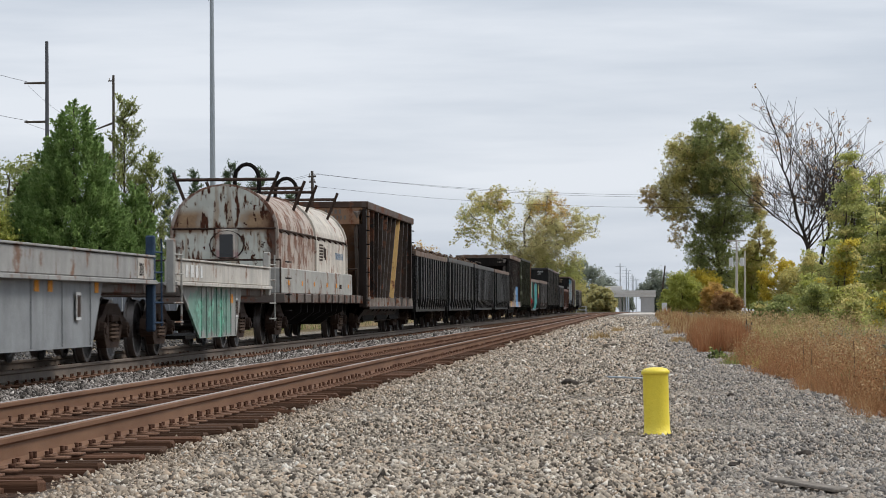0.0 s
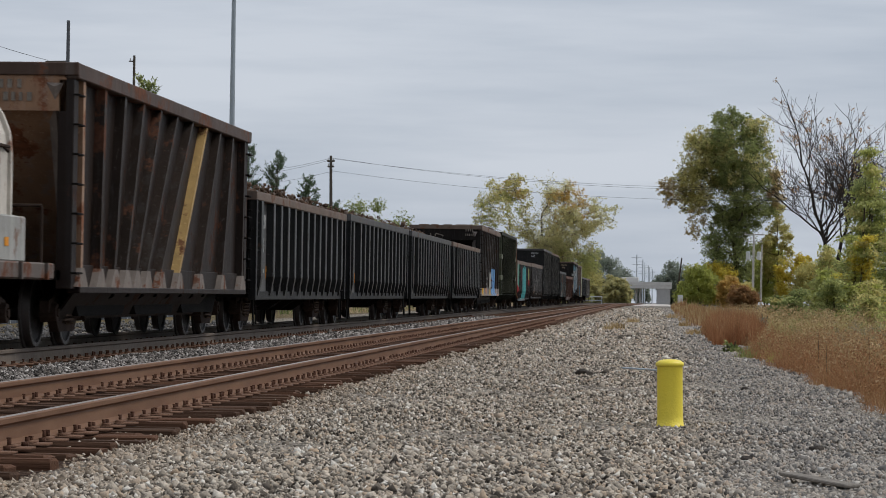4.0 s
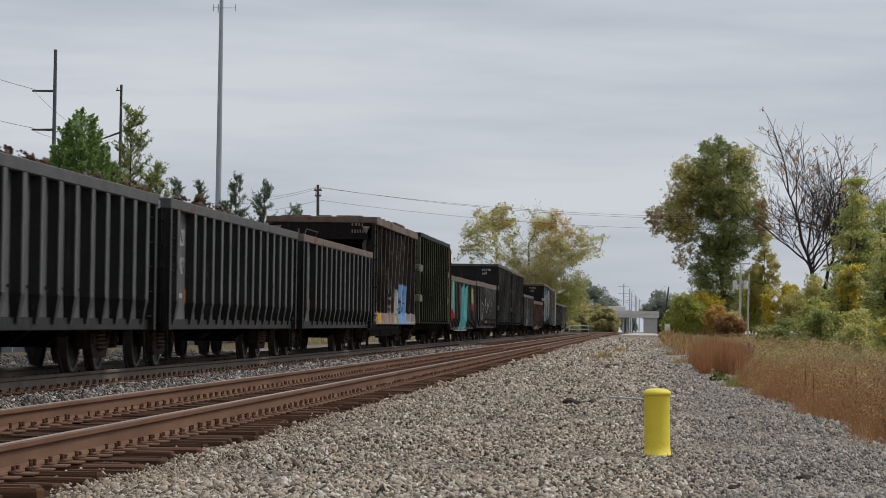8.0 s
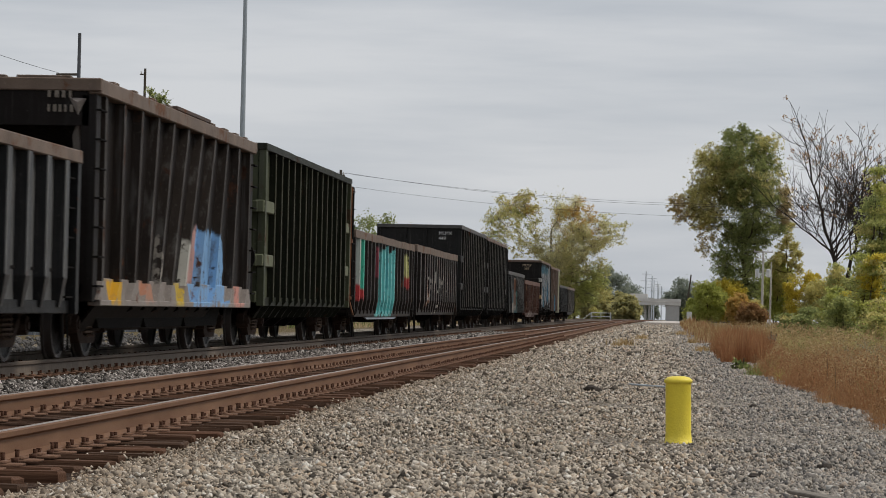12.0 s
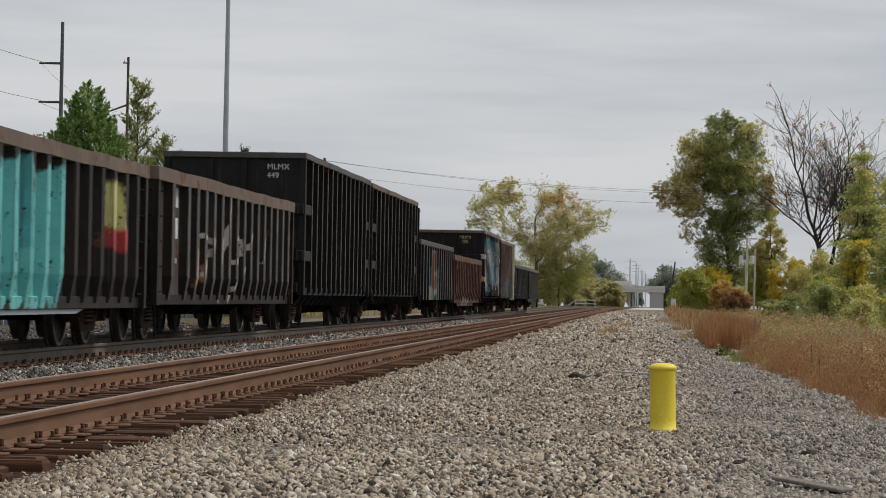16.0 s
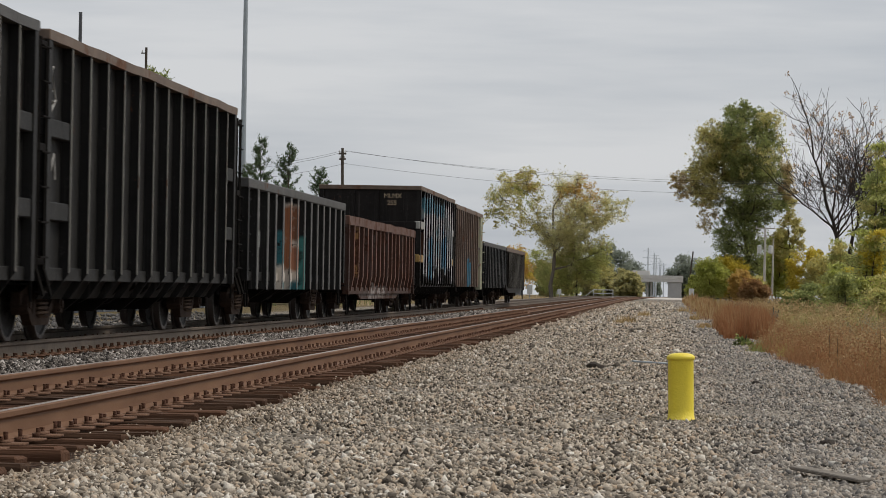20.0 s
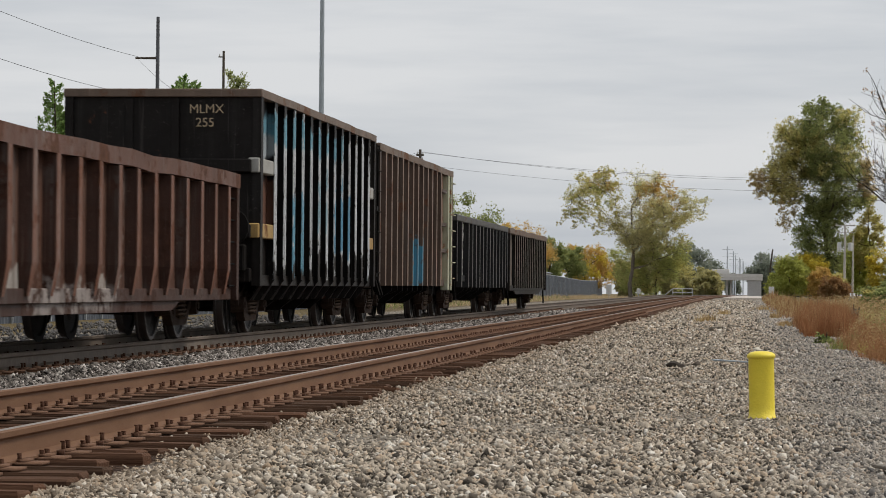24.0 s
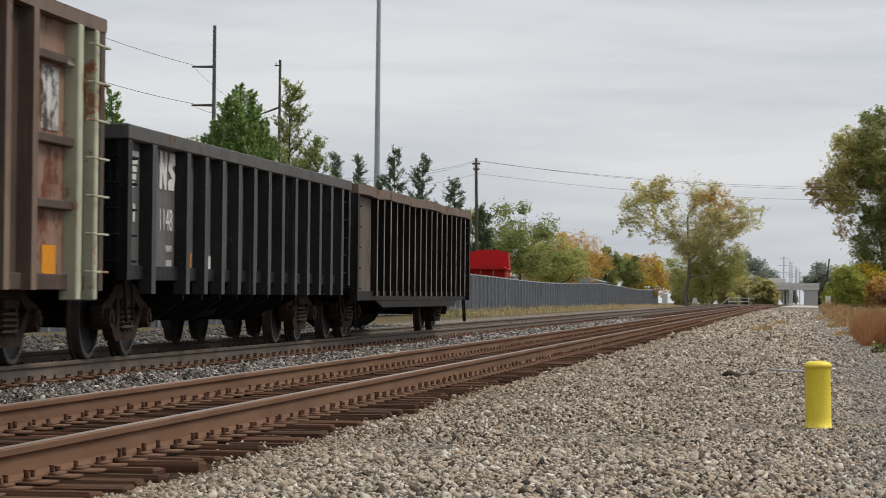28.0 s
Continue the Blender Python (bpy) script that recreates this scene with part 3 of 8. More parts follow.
def running_gear(car, L, d=1.85, belly=0.55):
    for y in (d, L - d):
        truck(car, y)
    hang("coupler", share("couplerA", lambda: coupler_mesh(-1)), car)
    hang("coupler", share("couplerB", lambda: coupler_mesh(1)), car, pose(0, L, 0))
    bm = bmesh.new()
    box(bm, -0.28, 0.28, 0.05, L - 0.05, belly, 0.98)
    part("centre_sill", bm, M["under"], car)
    for i in range(8):
        low = round(belly - (0.05 if i % 2 else 0.16), 3)
        hang("cross_bearer", share(("bearer", low), lambda: bearer_mesh(low)), car, pose(0, d + 1.3 + (L - 2 * d - 2.6) * (i + 0.5) / 8, 0))
    bm = bmesh.new()
    y = L * 0.42
    bar(bm, (0.75, y, 0.62), (0.75, y + 1.1, 0.62), 0.2, sides=14)
    bar(bm, (0.7, y - 1.6, 0.66), (0.7, y - 1.1, 0.66), 0.13, sides=12)
    bar(bm, (0.62, 1.2, 0.5), (0.62, L - 1.2, 0.5), 0.025)
    part("brake_gear", bm, M["under"], car)


def ladder(car, x, y, z0, z1, n, wide=0.42, material=None, out=0.07):
    """Grab irons on the side at x, between y and y + wide."""
    s = 1 if x > 0 else -1
    for i in range(n):
        z = z0 + (z1 - z0) * i / max(1, n - 1)
        bm = bmesh.new()
        tube(bm, [(x, y, z), (x + s * out, y, z), (x + s * out, y + wide, z), (x, y + wide, z)], 0.014)
        part("grab_iron", bm, material or M["under"], car)


def end_ladder(car, y, x0, x1, z0, z1, n, s):
    for i in range(n):
        z = z0 + (z1 - z0) * i / max(1, n - 1)
        bm = bmesh.new()
        tube(bm, [(x0, y, z), (x0, y + s * 0.07, z), (x1, y + s * 0.07, z), (x1, y, z)], 0.014)
        part("grab_iron", bm, M["under"], car)


def corner_ladder(car, x, y, z0, z1, n, rail):
    """A ladder that stands off the wagon's end in line with its side."""
    for k, material in ((0.10, rail), (0.50, M["under"])):
        bm = bmesh.new()
        bar(bm, (x, y + k, z0 + 0.25), (x, y + k, z1), 0.026, sides=4)
        bar(bm, (x + 0.09, y + k + 0.03, z0 - 0.05), (x, y + k, z0 + 0.27), 0.024, sides=4)
        part("ladder_rail", bm, material, car)
    for i in range(n):
        z = z0 + (z1 - 0.1 - z0) * i / (n - 1)
        bm = bmesh.new()
        tube(bm, [(x, y + 0.10, z), (x + 0.05, y + 0.11, z - 0.01), (x + 0.05, y + 0.49, z - 0.01), (x, y + 0.50, z)], 0.013)
        part("rung", bm, M["under"], car)
    for z in (z1 - 0.08, 0.5 * (z0 + z1) + 0.2, z0 + 0.35):
        bm = bmesh.new()
        box(bm, x - 0.16, x + 0.01, y - 0.01, y + 0.14, z - 0.045, z + 0.045, 0.008)
        box(bm, x - 0.03, x + 0.01, y + 0.14, y + 0.50, z - 0.045, z + 0.045, 0.008)
        part("bracket", bm, rail, car)


def patch(car, x, y, z, w, h, material, name="reflector", label=""):
    """A thin painted or stuck-on plate on the near side."""
    bm = bmesh.new()
    box(bm, x, x + 0.006, y, y + w, z, z + h)
    return part(name, bm, material, car, label)


def stencil(car, text, m, size, material, label):
    cu = bpy.data.curves.new("lettering", "FONT")
    cu.body, cu.size, cu.extrude = text, size, 0.002
    tmp = bpy.data.objects.new("lettering", cu)
    me = bpy.data.meshes.new_from_object(tmp)
    bpy.data.objects.remove(tmp)
    me.materials.append(material)
    return hang("lettering", me, car, m, label)


SIDE = Matrix(((0, 0, 1, 0), (1, 0, 0, 0), (0, 1, 0, 0), (0, 0, 0, 1)))


def on_side(x, y, z):
    return Matrix.Translation((x, y, z)) @ SIDE


def on_end(x, y, z):
    return Matrix.Translation((x, y, z)) @ pose(0, 0, 0, 90)


def bars_text(car, x, y, z, w, h, n, material, name="stencil", end=False):
    """Writing that cannot be read: short upright bars in a row."""
    step = w / n
    for i in range(n):
        bm = bmesh.new()
        a, b = y + i * step, y + (i + (0.42, 0.6, 0.5)[i % 3]) * step
        if end:
            box(bm, a, b, x, x - 0.006, z, z + h)
        else:
            box(bm, x, x + 0.006, a, b, z, z + h)
        part(name + "_mark", bm, material, car, "worn stencilled mark")


HW = 1.50


def hat_rib(bm, s, y, w, z0, z1, depth, taper=True, inner=HW - 0.14, edge=None):
    """An upright stiffener that narrows and leans in towards its foot."""
    k = 0.55 if taper else 1.0
    zc = z0 + (0.34 if taper else 0.0)
    x0, x1 = s * inner, s * (inner + depth)
    rows = [(z0, w * k, s * (inner + depth * (0.55 if taper else 1.0))), (zc + 0.01, w, x1), (z1, w, x1)]
    loops = []
    for z, ww, xo in rows:
        loops.append([bm.verts.new(p) for p in ((x0, y - ww * 0.62, z), (xo, y - ww * 0.42, z), (xo, y + ww * 0.42, z), (x0, y + ww * 0.62, z))])
    fs = []
    for a, b in zip(loops, loops[1:]):
        fs += [bm.faces.new((a[i], a[i + 1], b[i + 1], b[i])) for i in range(3)]
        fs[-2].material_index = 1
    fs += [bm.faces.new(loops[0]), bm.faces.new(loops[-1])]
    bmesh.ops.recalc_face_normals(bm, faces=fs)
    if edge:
        # Pale strip on the near corner, where the edge's catch of light is painted.
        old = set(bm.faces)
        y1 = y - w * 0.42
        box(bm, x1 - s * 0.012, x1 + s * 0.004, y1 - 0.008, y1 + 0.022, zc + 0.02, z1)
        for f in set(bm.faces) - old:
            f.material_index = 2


def fin_rib(bm, s, y, z0, z1, depth, inner, foot=None, flange=0.032):
    """A thin post with a flange, its foot sloping in under the side."""
    xo = s * (inner + depth)
    box(bm, s * inner, xo, y - 0.012, y + 0.012, z0, z1)
    old = set(bm.faces)
    box(bm, xo - s * 0.012, xo, y - flange, y + flange, z0, z1)
    for f in set(bm.faces) - old:
        f.material_index = 1
    if foot:
        a = [(s * inner, z0), (xo, z0), (s * (inner - 0.10), foot), (s * (inner - 0.2), foot)]
        prism(bm, a, "y", y - 0.014, y + 0.014)


def wagon(label, s0, L, group="wagons of the train"):
    car = thing("gondola_wagon", label, "freight wagon", group, at=pose(TRACKS["far"][0], s0, TRACKS["far"][1]))
    ROLLING.append((car, s0))
    return car


def shell(car, L, top, bottom, skin, chord, inner=HW - 0.14, chord_h=0.16, end_style="corrugated", end_skin=None, dent=0.0, sheet=None):
    """Sides, ends, floor and the rim of an open wagon."""
    end_skin = end_skin or skin
    r = random.Random(int(L * 100))
    for s in (-1, 1):
        bm = bmesh.new()
        box(bm, s * inner, s * (inner - 0.02), 0.02, L - 0.02, bottom, top - chord_h + 0.02)
        part("side_sheet", bm, sheet or skin, car)
        bm = bmesh.new()
        if dent:
            n = 14
            pts = [(L * i / n, r.uniform(-dent, dent) if 0 < i < n else 0.0) for i in range(n + 1)]
            for (ya, za), (yb, zb) in zip(pts, pts[1:]):
                vs = [bm.verts.new((x, y, z + dz)) for y, dz in ((ya, za), (yb, zb)) for x, z in ((s * (inner - 0.05), top - chord_h), (s * HW, top - chord_h), (s * HW, top), (s * (inner - 0.05), top))]
                for i in range(4):
                    bm.faces.new((vs[i], vs[(i + 1) % 4], vs[4 + (i + 1) % 4], vs[4 + i]))
                bm.faces.new(vs[:4])
                bm.faces.new(vs[4:])
            bmesh.ops.remove_doubles(bm, verts=bm.verts, dist=0.0005)
            bmesh.ops.recalc_face_normals(bm, faces=bm.faces)
        else:
            box(bm, s * (inner - 0.05), s * HW, 0.0, L, top - chord_h, top, 0.012)
        part("top_chord", bm, chord, car, "worn top rim")
        bm = bmesh.new()
        box(bm, s * (inner - 0.02), s * (inner + 0.05), 0.03, L - 0.03, bottom - 0.10, bottom + 0.06, 0.01)
        part("side_sill", bm, skin, car)
    for e, y in ((-1, 0.0), (1, L)):
        bm = bmesh.new()
        box(bm, -inner, inner, y - e * 0.02, y - e * 0.10, bottom, top - 0.02)
        part("end_wall", bm, end_skin, car)
        if end_style == "corrugated":
            n = max(3, int((top - bottom) / 0.42))
            for i in range(n):
                z = bottom + 0.15 + (top - bottom - 0.3) * (i + 0.5) / n
                bm = bmesh.new()
                prism(bm, [(y - e * 0.02, z - 0.14), (y + e * 0.06, z - 0.06), (y + e * 0.06, z + 0.06), (y - e * 0.02, z + 0.14)], "x", -inner + 0.12, inner - 0.12)
                part("end_rib", bm, end_skin, car)
        bm = bmesh.new()
        box(bm, -HW, HW, y - e * 0.12, y + e * 0.05, top - chord_h, top + 0.004, 0.012)
        part("end_chord", bm, chord, car)
        for s in (-1, 1):
            bm = bmesh.new()
            box(bm, s * (HW - 0.14), s * (HW - 0.01), y - e * 0.16, y + e * 0.02, bottom - 0.1, top - chord_h)
            part("corner_post", bm, end_skin, car)
    bm = bmesh.new()
    box(bm, -inner, inner, 0.06, L - 0.06, bottom - 0.06, bottom + 0.02)
    part("floor_plate", bm, M["under"], car)


def ribs(car, L, n, kind, z0, z1, skin, y0=0.6, y1=None, first=(), **kw):
    y1 = L - 0.6 if y1 is None else y1
    at = list(first) + [y0 + (y1 - y0) * i / (n - 1) for i in range(n)]
    for s in (-1, 1):
        for y in at:
            bm = bmesh.new()
            if kind == "hat":
                hat_rib(bm, s, y, kw.get("w", 0.24), z0, z1, kw.get("depth", 0.13), kw.get("taper", True), kw.get("inner", HW - 0.14), kw.get("edge"))
            else:
                fin_rib(bm, s, y, z0, z1, kw.get("depth", 0.12), kw.get("inner", HW - 0.14), kw.get("foot"), kw.get("flange", 0.032))
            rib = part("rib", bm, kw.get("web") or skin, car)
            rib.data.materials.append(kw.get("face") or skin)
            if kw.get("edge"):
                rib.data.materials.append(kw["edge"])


def scrap(s0, L, top, name, label, heap=0.35, material=None, n=4200):
    """A heaped load that rides in a wagon."""
    y = rng.uniform(0.5, L - 0.5, n)
    x = rng.uniform(-1.22, 1.22, n)
    z = top - 0.12 + heap * (1 - (x / 1.35) ** 2) * (0.6 + 0.4 * np.sin(y * 1.1) * np.sin(y * 0.37 + 1)) * rng.uniform(0.55, 1.0, n)
    v, f = stones(np.stack([x, y, z], 1), 0.034 * np.exp(rng.normal(0, 0.5, n)), CHIP_V, CHIP_F)
    k = len(v)
    slab = block(0, L / 2, top - 0.3, 2.5, L - 0.4, 0.3)
    tri = np.array([[a, b, c] for q in BOXF for a, b, c in ((q[0], q[1], q[2]), (q[0], q[2], q[3]))])
    me = raw(name, np.concatenate([v, slab]), np.concatenate([f, tri + k]), material or M["scrap"])
    ob = tagged(new(name, me), label, "scrap load", kind="stuff")
    ob.matrix_basis = pose(TRACKS["far"][0], s0, TRACKS["far"][1])
    ROLLING.append((ob, s0))


M["scrap"] = foliage("scrap_metal", (0.07, 0.05, 0.04), (0.19, 0.13, 0.09), (0.30, 0.20, 0.14), (0.40, 0.37, 0.33))
M["chord_rust"] = paint("rusty_rim", (0.165, 0.120, 0.092), 0.3, 0.5, 0.4, rustcol=(0.10, 0.05, 0.03))
M["chord_grey"] = paint("scuffed_rim", (0.095, 0.092, 0.088), 0.2, 0.5, 0.3)
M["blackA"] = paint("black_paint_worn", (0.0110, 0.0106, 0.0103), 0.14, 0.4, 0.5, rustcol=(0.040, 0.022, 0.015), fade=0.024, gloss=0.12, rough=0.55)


def low_gondola(label, s0, s1, top, bottom, n, skin, chord, style="hat", rim=0.16, dent=0.0, marks=(), y0=1.0, w=0.25, ladders=True, ribskin=None, first=(), sheet=None, edge=None):
    L = s1 - s0
    car = wagon(label, s0, L)
    running_gear(car, L)
    shell(car, L, top, bottom, skin, chord, chord_h=rim, dent=dent, sheet=sheet)
    low = bottom - 0.02 if style == "hat" else bottom - 0.25
    if style == "fin":
        ribs(car, L, n, "fin", bottom - 0.02, top - rim, skin, y0, L - 0.8, first, depth=0.12, face=ribskin)
    else:
        ribs(car, L, n, "hat", low, top - rim, skin, y0, L - 0.8, first, face=ribskin, w=w, taper=style == "hat", depth=0.14, edge=edge)
    if ladders:
        ladder(car, HW - 0.12, 0.12, bottom + 0.1, top - 0.35, 5)
        ladder(car, HW - 0.12, L - 0.55, bottom + 0.1, top - 0.35, 5)
        end_ladder(car, 0.0, 0.95, 1.4, bottom + 0.1, top - 0.35, 5, -1)
    for y in (0.25, L - 0.5):
        bm = bmesh.new()
        tube(bm, [(HW - 0.11, y, bottom), (HW - 0.08, y, bottom - 0.55), (HW - 0.08, y + 0.3, bottom - 0.55), (HW - 0.11, y + 0.3, bottom)], 0.02)
        part("sill_step", bm, M["under"], car)
    for y, z, ww, hh in marks:
        patch(car, HW - 0.138, y, z, ww, hh, M["orange"], "reflector", "orange reflector strip")
    return car, L


# four loaded black gondolas behind the hopper
M["worn_white"] = paint("worn_stencil_white", (0.50, 0.50, 0.48), 0.38, 0.4, 0.6, rustcol=(0.03, 0.028, 0.026), fade=0.1)
for k, (a, b, n, skin, num) in enumerate(((90.2, 104.8, 12, "blackA", ""), (105.8, 121.2, 13, "black", "86"), (122.4, 138.1, 14, "blackA", "98"), (139.2, 154.3, 13, "black", "02"))):
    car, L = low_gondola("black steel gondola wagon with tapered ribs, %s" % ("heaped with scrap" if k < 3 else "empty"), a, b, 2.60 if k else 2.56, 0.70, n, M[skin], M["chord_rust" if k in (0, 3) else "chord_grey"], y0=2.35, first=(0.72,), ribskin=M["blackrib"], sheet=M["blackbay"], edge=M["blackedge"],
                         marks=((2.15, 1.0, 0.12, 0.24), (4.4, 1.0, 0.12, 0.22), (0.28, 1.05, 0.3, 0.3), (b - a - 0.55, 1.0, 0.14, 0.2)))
    bars_text(car, HW - 0.137, 1.5, 1.92, 0.6, 0.26, 4, M["worn_white"])
    bars_text(car, HW - 0.137, 1.5, 1.48, 0.6, 0.26, 4, M["worn_white"])
    bars_text(car, HW - 0.137, 1.5, 1.10, 0.4, 0.07, 5, M["white"])
    bm = bmesh.new()
    for y in (0.30, 0.72):
        bar(bm, (HW - 0.12, y, 1.45), (HW - 0.05, y, 1.45), 0.016)
        bar(bm, (HW - 0.05, y, 1.45), (HW - 0.05, y, 2.05), 0.016)
        bar(bm, (HW - 0.05, y, 2.05), (HW - 0.12, y, 2.05), 0.016)
    for z in (1.5, 1.75, 2.0):
        bar(bm, (HW - 0.05, 0.30, z), (HW - 0.05, 0.72, z), 0.014)
    part("grab_frame", bm, M["under"], car)
    for i in range(n - 1):
        y = 2.35 + (L - 3.15) * (i + 0.5) / (n - 1)
        bm = bmesh.new()
        box(bm, HW - 0.14, HW - 0.10, y - 0.24, y + 0.24, 1.10, 1.14, 0.006)
        part("stake_pocket", bm, M["under"], car)
    if num:
        stencil(car, num, on_end(1.37 - 0.11 * len(num), -0.056, 2.44), 0.19, M["white"], "white stencilled number")
    if k < 3:
        scrap(a, L, 2.56, "scrap_load", "heaped rusty scrap metal showing above a gondola's rim", (0.66, 0.62, 0.64)[k])

# gondola sprayed in turquoise, then a dark one
M["tealcar"] = paint("turquoise_sprayed_wagon", (0.026, 0.021, 0.018), 0.2, 0.5, 0.5, tags=(
    (0.2, 2.3, 0.95, 1.5, (0.42, 0.05, 0.05), 0.5), (0.2, 1.1, 1.3, 2.35, (0.42, 0.46, 0.42), 0.35), (1.1, 2.2, 1.2, 2.36, (0.06, 0.42, 0.30), 0.3),
    (5.0, 5.9, 1.5, 2.25, (0.24, 0.05, 0.07), 0.4), (5.4, 9.6, 0.55, 2.24, (0.16, 0.53, 0.52), 0.9), (7.0, 7.8, 1.2, 2.2, (0.10, 0.40, 0.42), 0.6), (12.3, 13.6, 1.5, 2.24, (0.56, 0.55, 0.24), 0.4), (12.6, 13.9, 1.3, 1.6, (0.40, 0.05, 0.05), 0.4)))
car, L = low_gondola("dark gondola wagon with turquoise and red graffiti on its ribbed side", 185.1, 200.4, 2.55, 0.62, 17, M["tealcar"], M["chord_rust"], rim=0.18, dent=0.015)
bm = bmesh.new()
prism(bm, [(2.6, 0.60), (12.2, 0.60), (10.9, 0.46), (3.9, 0.46)], "x", HW - 0.16, HW - 0.12)
part("belly_sill", bm, M["galv"], car, "pale dented belly plate")
CHALK = (0.52, 0.48, 0.43)
RUSTY = (0.30, 0.17, 0.11)
SCRAWL = (
    (((3.85, 1.73), (3.62, 0.93)), 0.13, RUSTY), (((4.9, 1.6), (4.4, 1.06)), 0.13, RUSTY),
    (((3.75, 1.73), (4.7, 1.66), (5.4, 1.60), (5.2, 1.38), (4.7, 1.33)), 0.045, CHALK), (((3.85, 1.73), (3.62, 0.93)), 0.05, CHALK), (((4.9, 1.6), (4.4, 1.06)), 0.05, CHALK),
    (((7.1, 2.33), (7.0, 1.72), (6.4, 0.62)), 0.05, CHALK), (((6.15, 1.26), (6.3, 1.65), (7.0, 1.62)), 0.045, CHALK),
    (((8.0, 1.73), (8.8, 1.69), (8.7, 1.44), (7.8, 1.29), (8.5, 1.29), (8.2, 1.0), (7.5, 0.65)), 0.045, CHALK), (((9.7, 1.78), (9.4, 1.38), (8.8, 1.14)), 0.045, CHALK), (((7.5, 1.3), (7.3, 0.72)), 0.04, CHALK), (((11.6, 1.9), (11.3, 1.3)), 0.035, CHALK))
M["nslow"] = paint("scribbled_black_wagon", (0.018, 0.014, 0.012), 0.2, 0.5, 0.5, strokes=SCRAWL, rustcol=(0.045, 0.024, 0.016), fade=0.028)
# Lighter copy for rib faces and bays; their side light is in the colour.
M["nsrib"] = paint("scribbled_black_rib_lit", (0.078, 0.064, 0.056), 0.2, 0.5, 0.6, strokes=SCRAWL, rustcol=(0.055, 0.03, 0.02), fade=0.10)
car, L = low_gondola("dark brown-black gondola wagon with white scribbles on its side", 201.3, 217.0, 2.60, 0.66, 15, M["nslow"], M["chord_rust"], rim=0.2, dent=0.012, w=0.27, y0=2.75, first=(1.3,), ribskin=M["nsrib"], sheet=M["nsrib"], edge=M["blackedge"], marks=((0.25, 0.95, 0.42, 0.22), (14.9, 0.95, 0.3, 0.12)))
patch(car, HW - 0.137, 2.0, 2.06, 0.42, 0.3, M["white"], "stencil_panel", "white panel with a worn mark")
patch(car, HW - 0.137, 2.0, 1.58, 0.42, 0.32, M["white"], "stencil_panel", "white panel with a worn mark")
bars_text(car, HW - 0.137, 2.0, 1.2, 0.4, 0.08, 5, M["white"])
scrap(201.3, L, 2.50, "scrap_load", "low rusty scrap load in a dark gondola", 0.22)

# ribbed black gondola with an orange sprayed figure, then a low red-brown one
PALE, UMBER, TEAL = (0.56, 0.50, 0.43), (0.34, 0.145, 0.07), (0.03, 0.13, 0.15)
GONTAGS = (
    (4.0, 4.8, 0.95, 1.75, TEAL, 0.25), (4.0, 7.2, 0.62, 1.10, PALE, 0.35), (4.7, 7.2, 1.0, 2.28, PALE, 0.25), (4.98, 5.92, 1.02, 2.22, UMBER, 0.3), (6.22, 6.95, 1.62, 2.26, (0.20, 0.09, 0.05), 0.25),
    (6.25, 7.0, 1.02, 1.5, (0.33, 0.15, 0.09), 0.3), (4.4, 4.75, 0.55, 0.8, TEAL, 0.3), (5.4, 5.8, 0.55, 0.78, TEAL, 0.3), (6.4, 6.8, 0.55, 0.84, TEAL, 0.3), (7.4, 8.1, 0.6, 1.68, (0.05, 0.20, 0.185), 0.3))
M["gonC"] = paint("orange_sprayed_wagon", (0.0115, 0.0108, 0.0102), 0.08, 0.4, 0.4, tags=GONTAGS, fade=0.02)
# Same graffiti on a lighter base, painting the lit faces and bays.
M["gonCrib"] = paint("orange_sprayed_lit_post", (0.115, 0.112, 0.108), 0.08, 0.5, 0.6, tags=GONTAGS, fade=0.10)
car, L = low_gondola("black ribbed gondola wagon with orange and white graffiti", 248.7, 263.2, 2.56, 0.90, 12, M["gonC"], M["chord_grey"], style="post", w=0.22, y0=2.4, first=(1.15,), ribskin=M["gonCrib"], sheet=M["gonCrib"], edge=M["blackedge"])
bm = bmesh.new()
box(bm, HW - 0.137, HW - 0.131, 1.75, 2.15, 1.92, 2.3)
part("logo", bm, M["white"], car, "white block mark")
bars_text(car, HW - 0.137, 1.7, 1.5, 0.5, 0.24, 4, M["white"])
bars_text(car, HW - 0.137, 2.1, 1.4, 0.3, 0.3, 2, M["white"])
# Scoured rib faces, also lightened for light; the darker skin paints recess shade.
M["blowrib"] = paint("scoured_lit_red_brown_rib", (0.17, 0.080, 0.054), 0.34, 0.5, 0.8, rustcol=(0.10, 0.042, 0.026), fade=0.12, wear=0.7)
M["blow"] = paint("red_brown_wagon", (0.060, 0.030, 0.022), 0.38, 0.6, 0.7, rustcol=(0.040, 0.019, 0.013), fade=0.07, tags=(
    (1.2, 2.0, 1.0, 2.0, (0.40, 0.22, 0.08), 0.7), (1.5, 1.8, 1.2, 1.7, (0.55, 0.30, 0.20), 0.5), (5.0, 9.0, 0.45, 0.75, (0.30, 0.26, 0.24), 0.8)))
M["blowbay"] = paint("rusty_red_brown_bay", (0.105, 0.052, 0.036), 0.36, 0.6, 0.8, rustcol=(0.05, 0.022, 0.014), fade=0.09, wear=0.6, tags=((3.0, 5.4, 0.5, 1.1, (0.36, 0.33, 0.30), 1.8), (1.2, 2.0, 1.0, 2.0, (0.40, 0.22, 0.08), 0.7), (1.5, 1.8, 1.2, 1.7, (0.55, 0.30, 0.20), 0.5), (6.4, 9.4, 0.5, 0.8, (0.34, 0.30, 0.27), 1.8)))
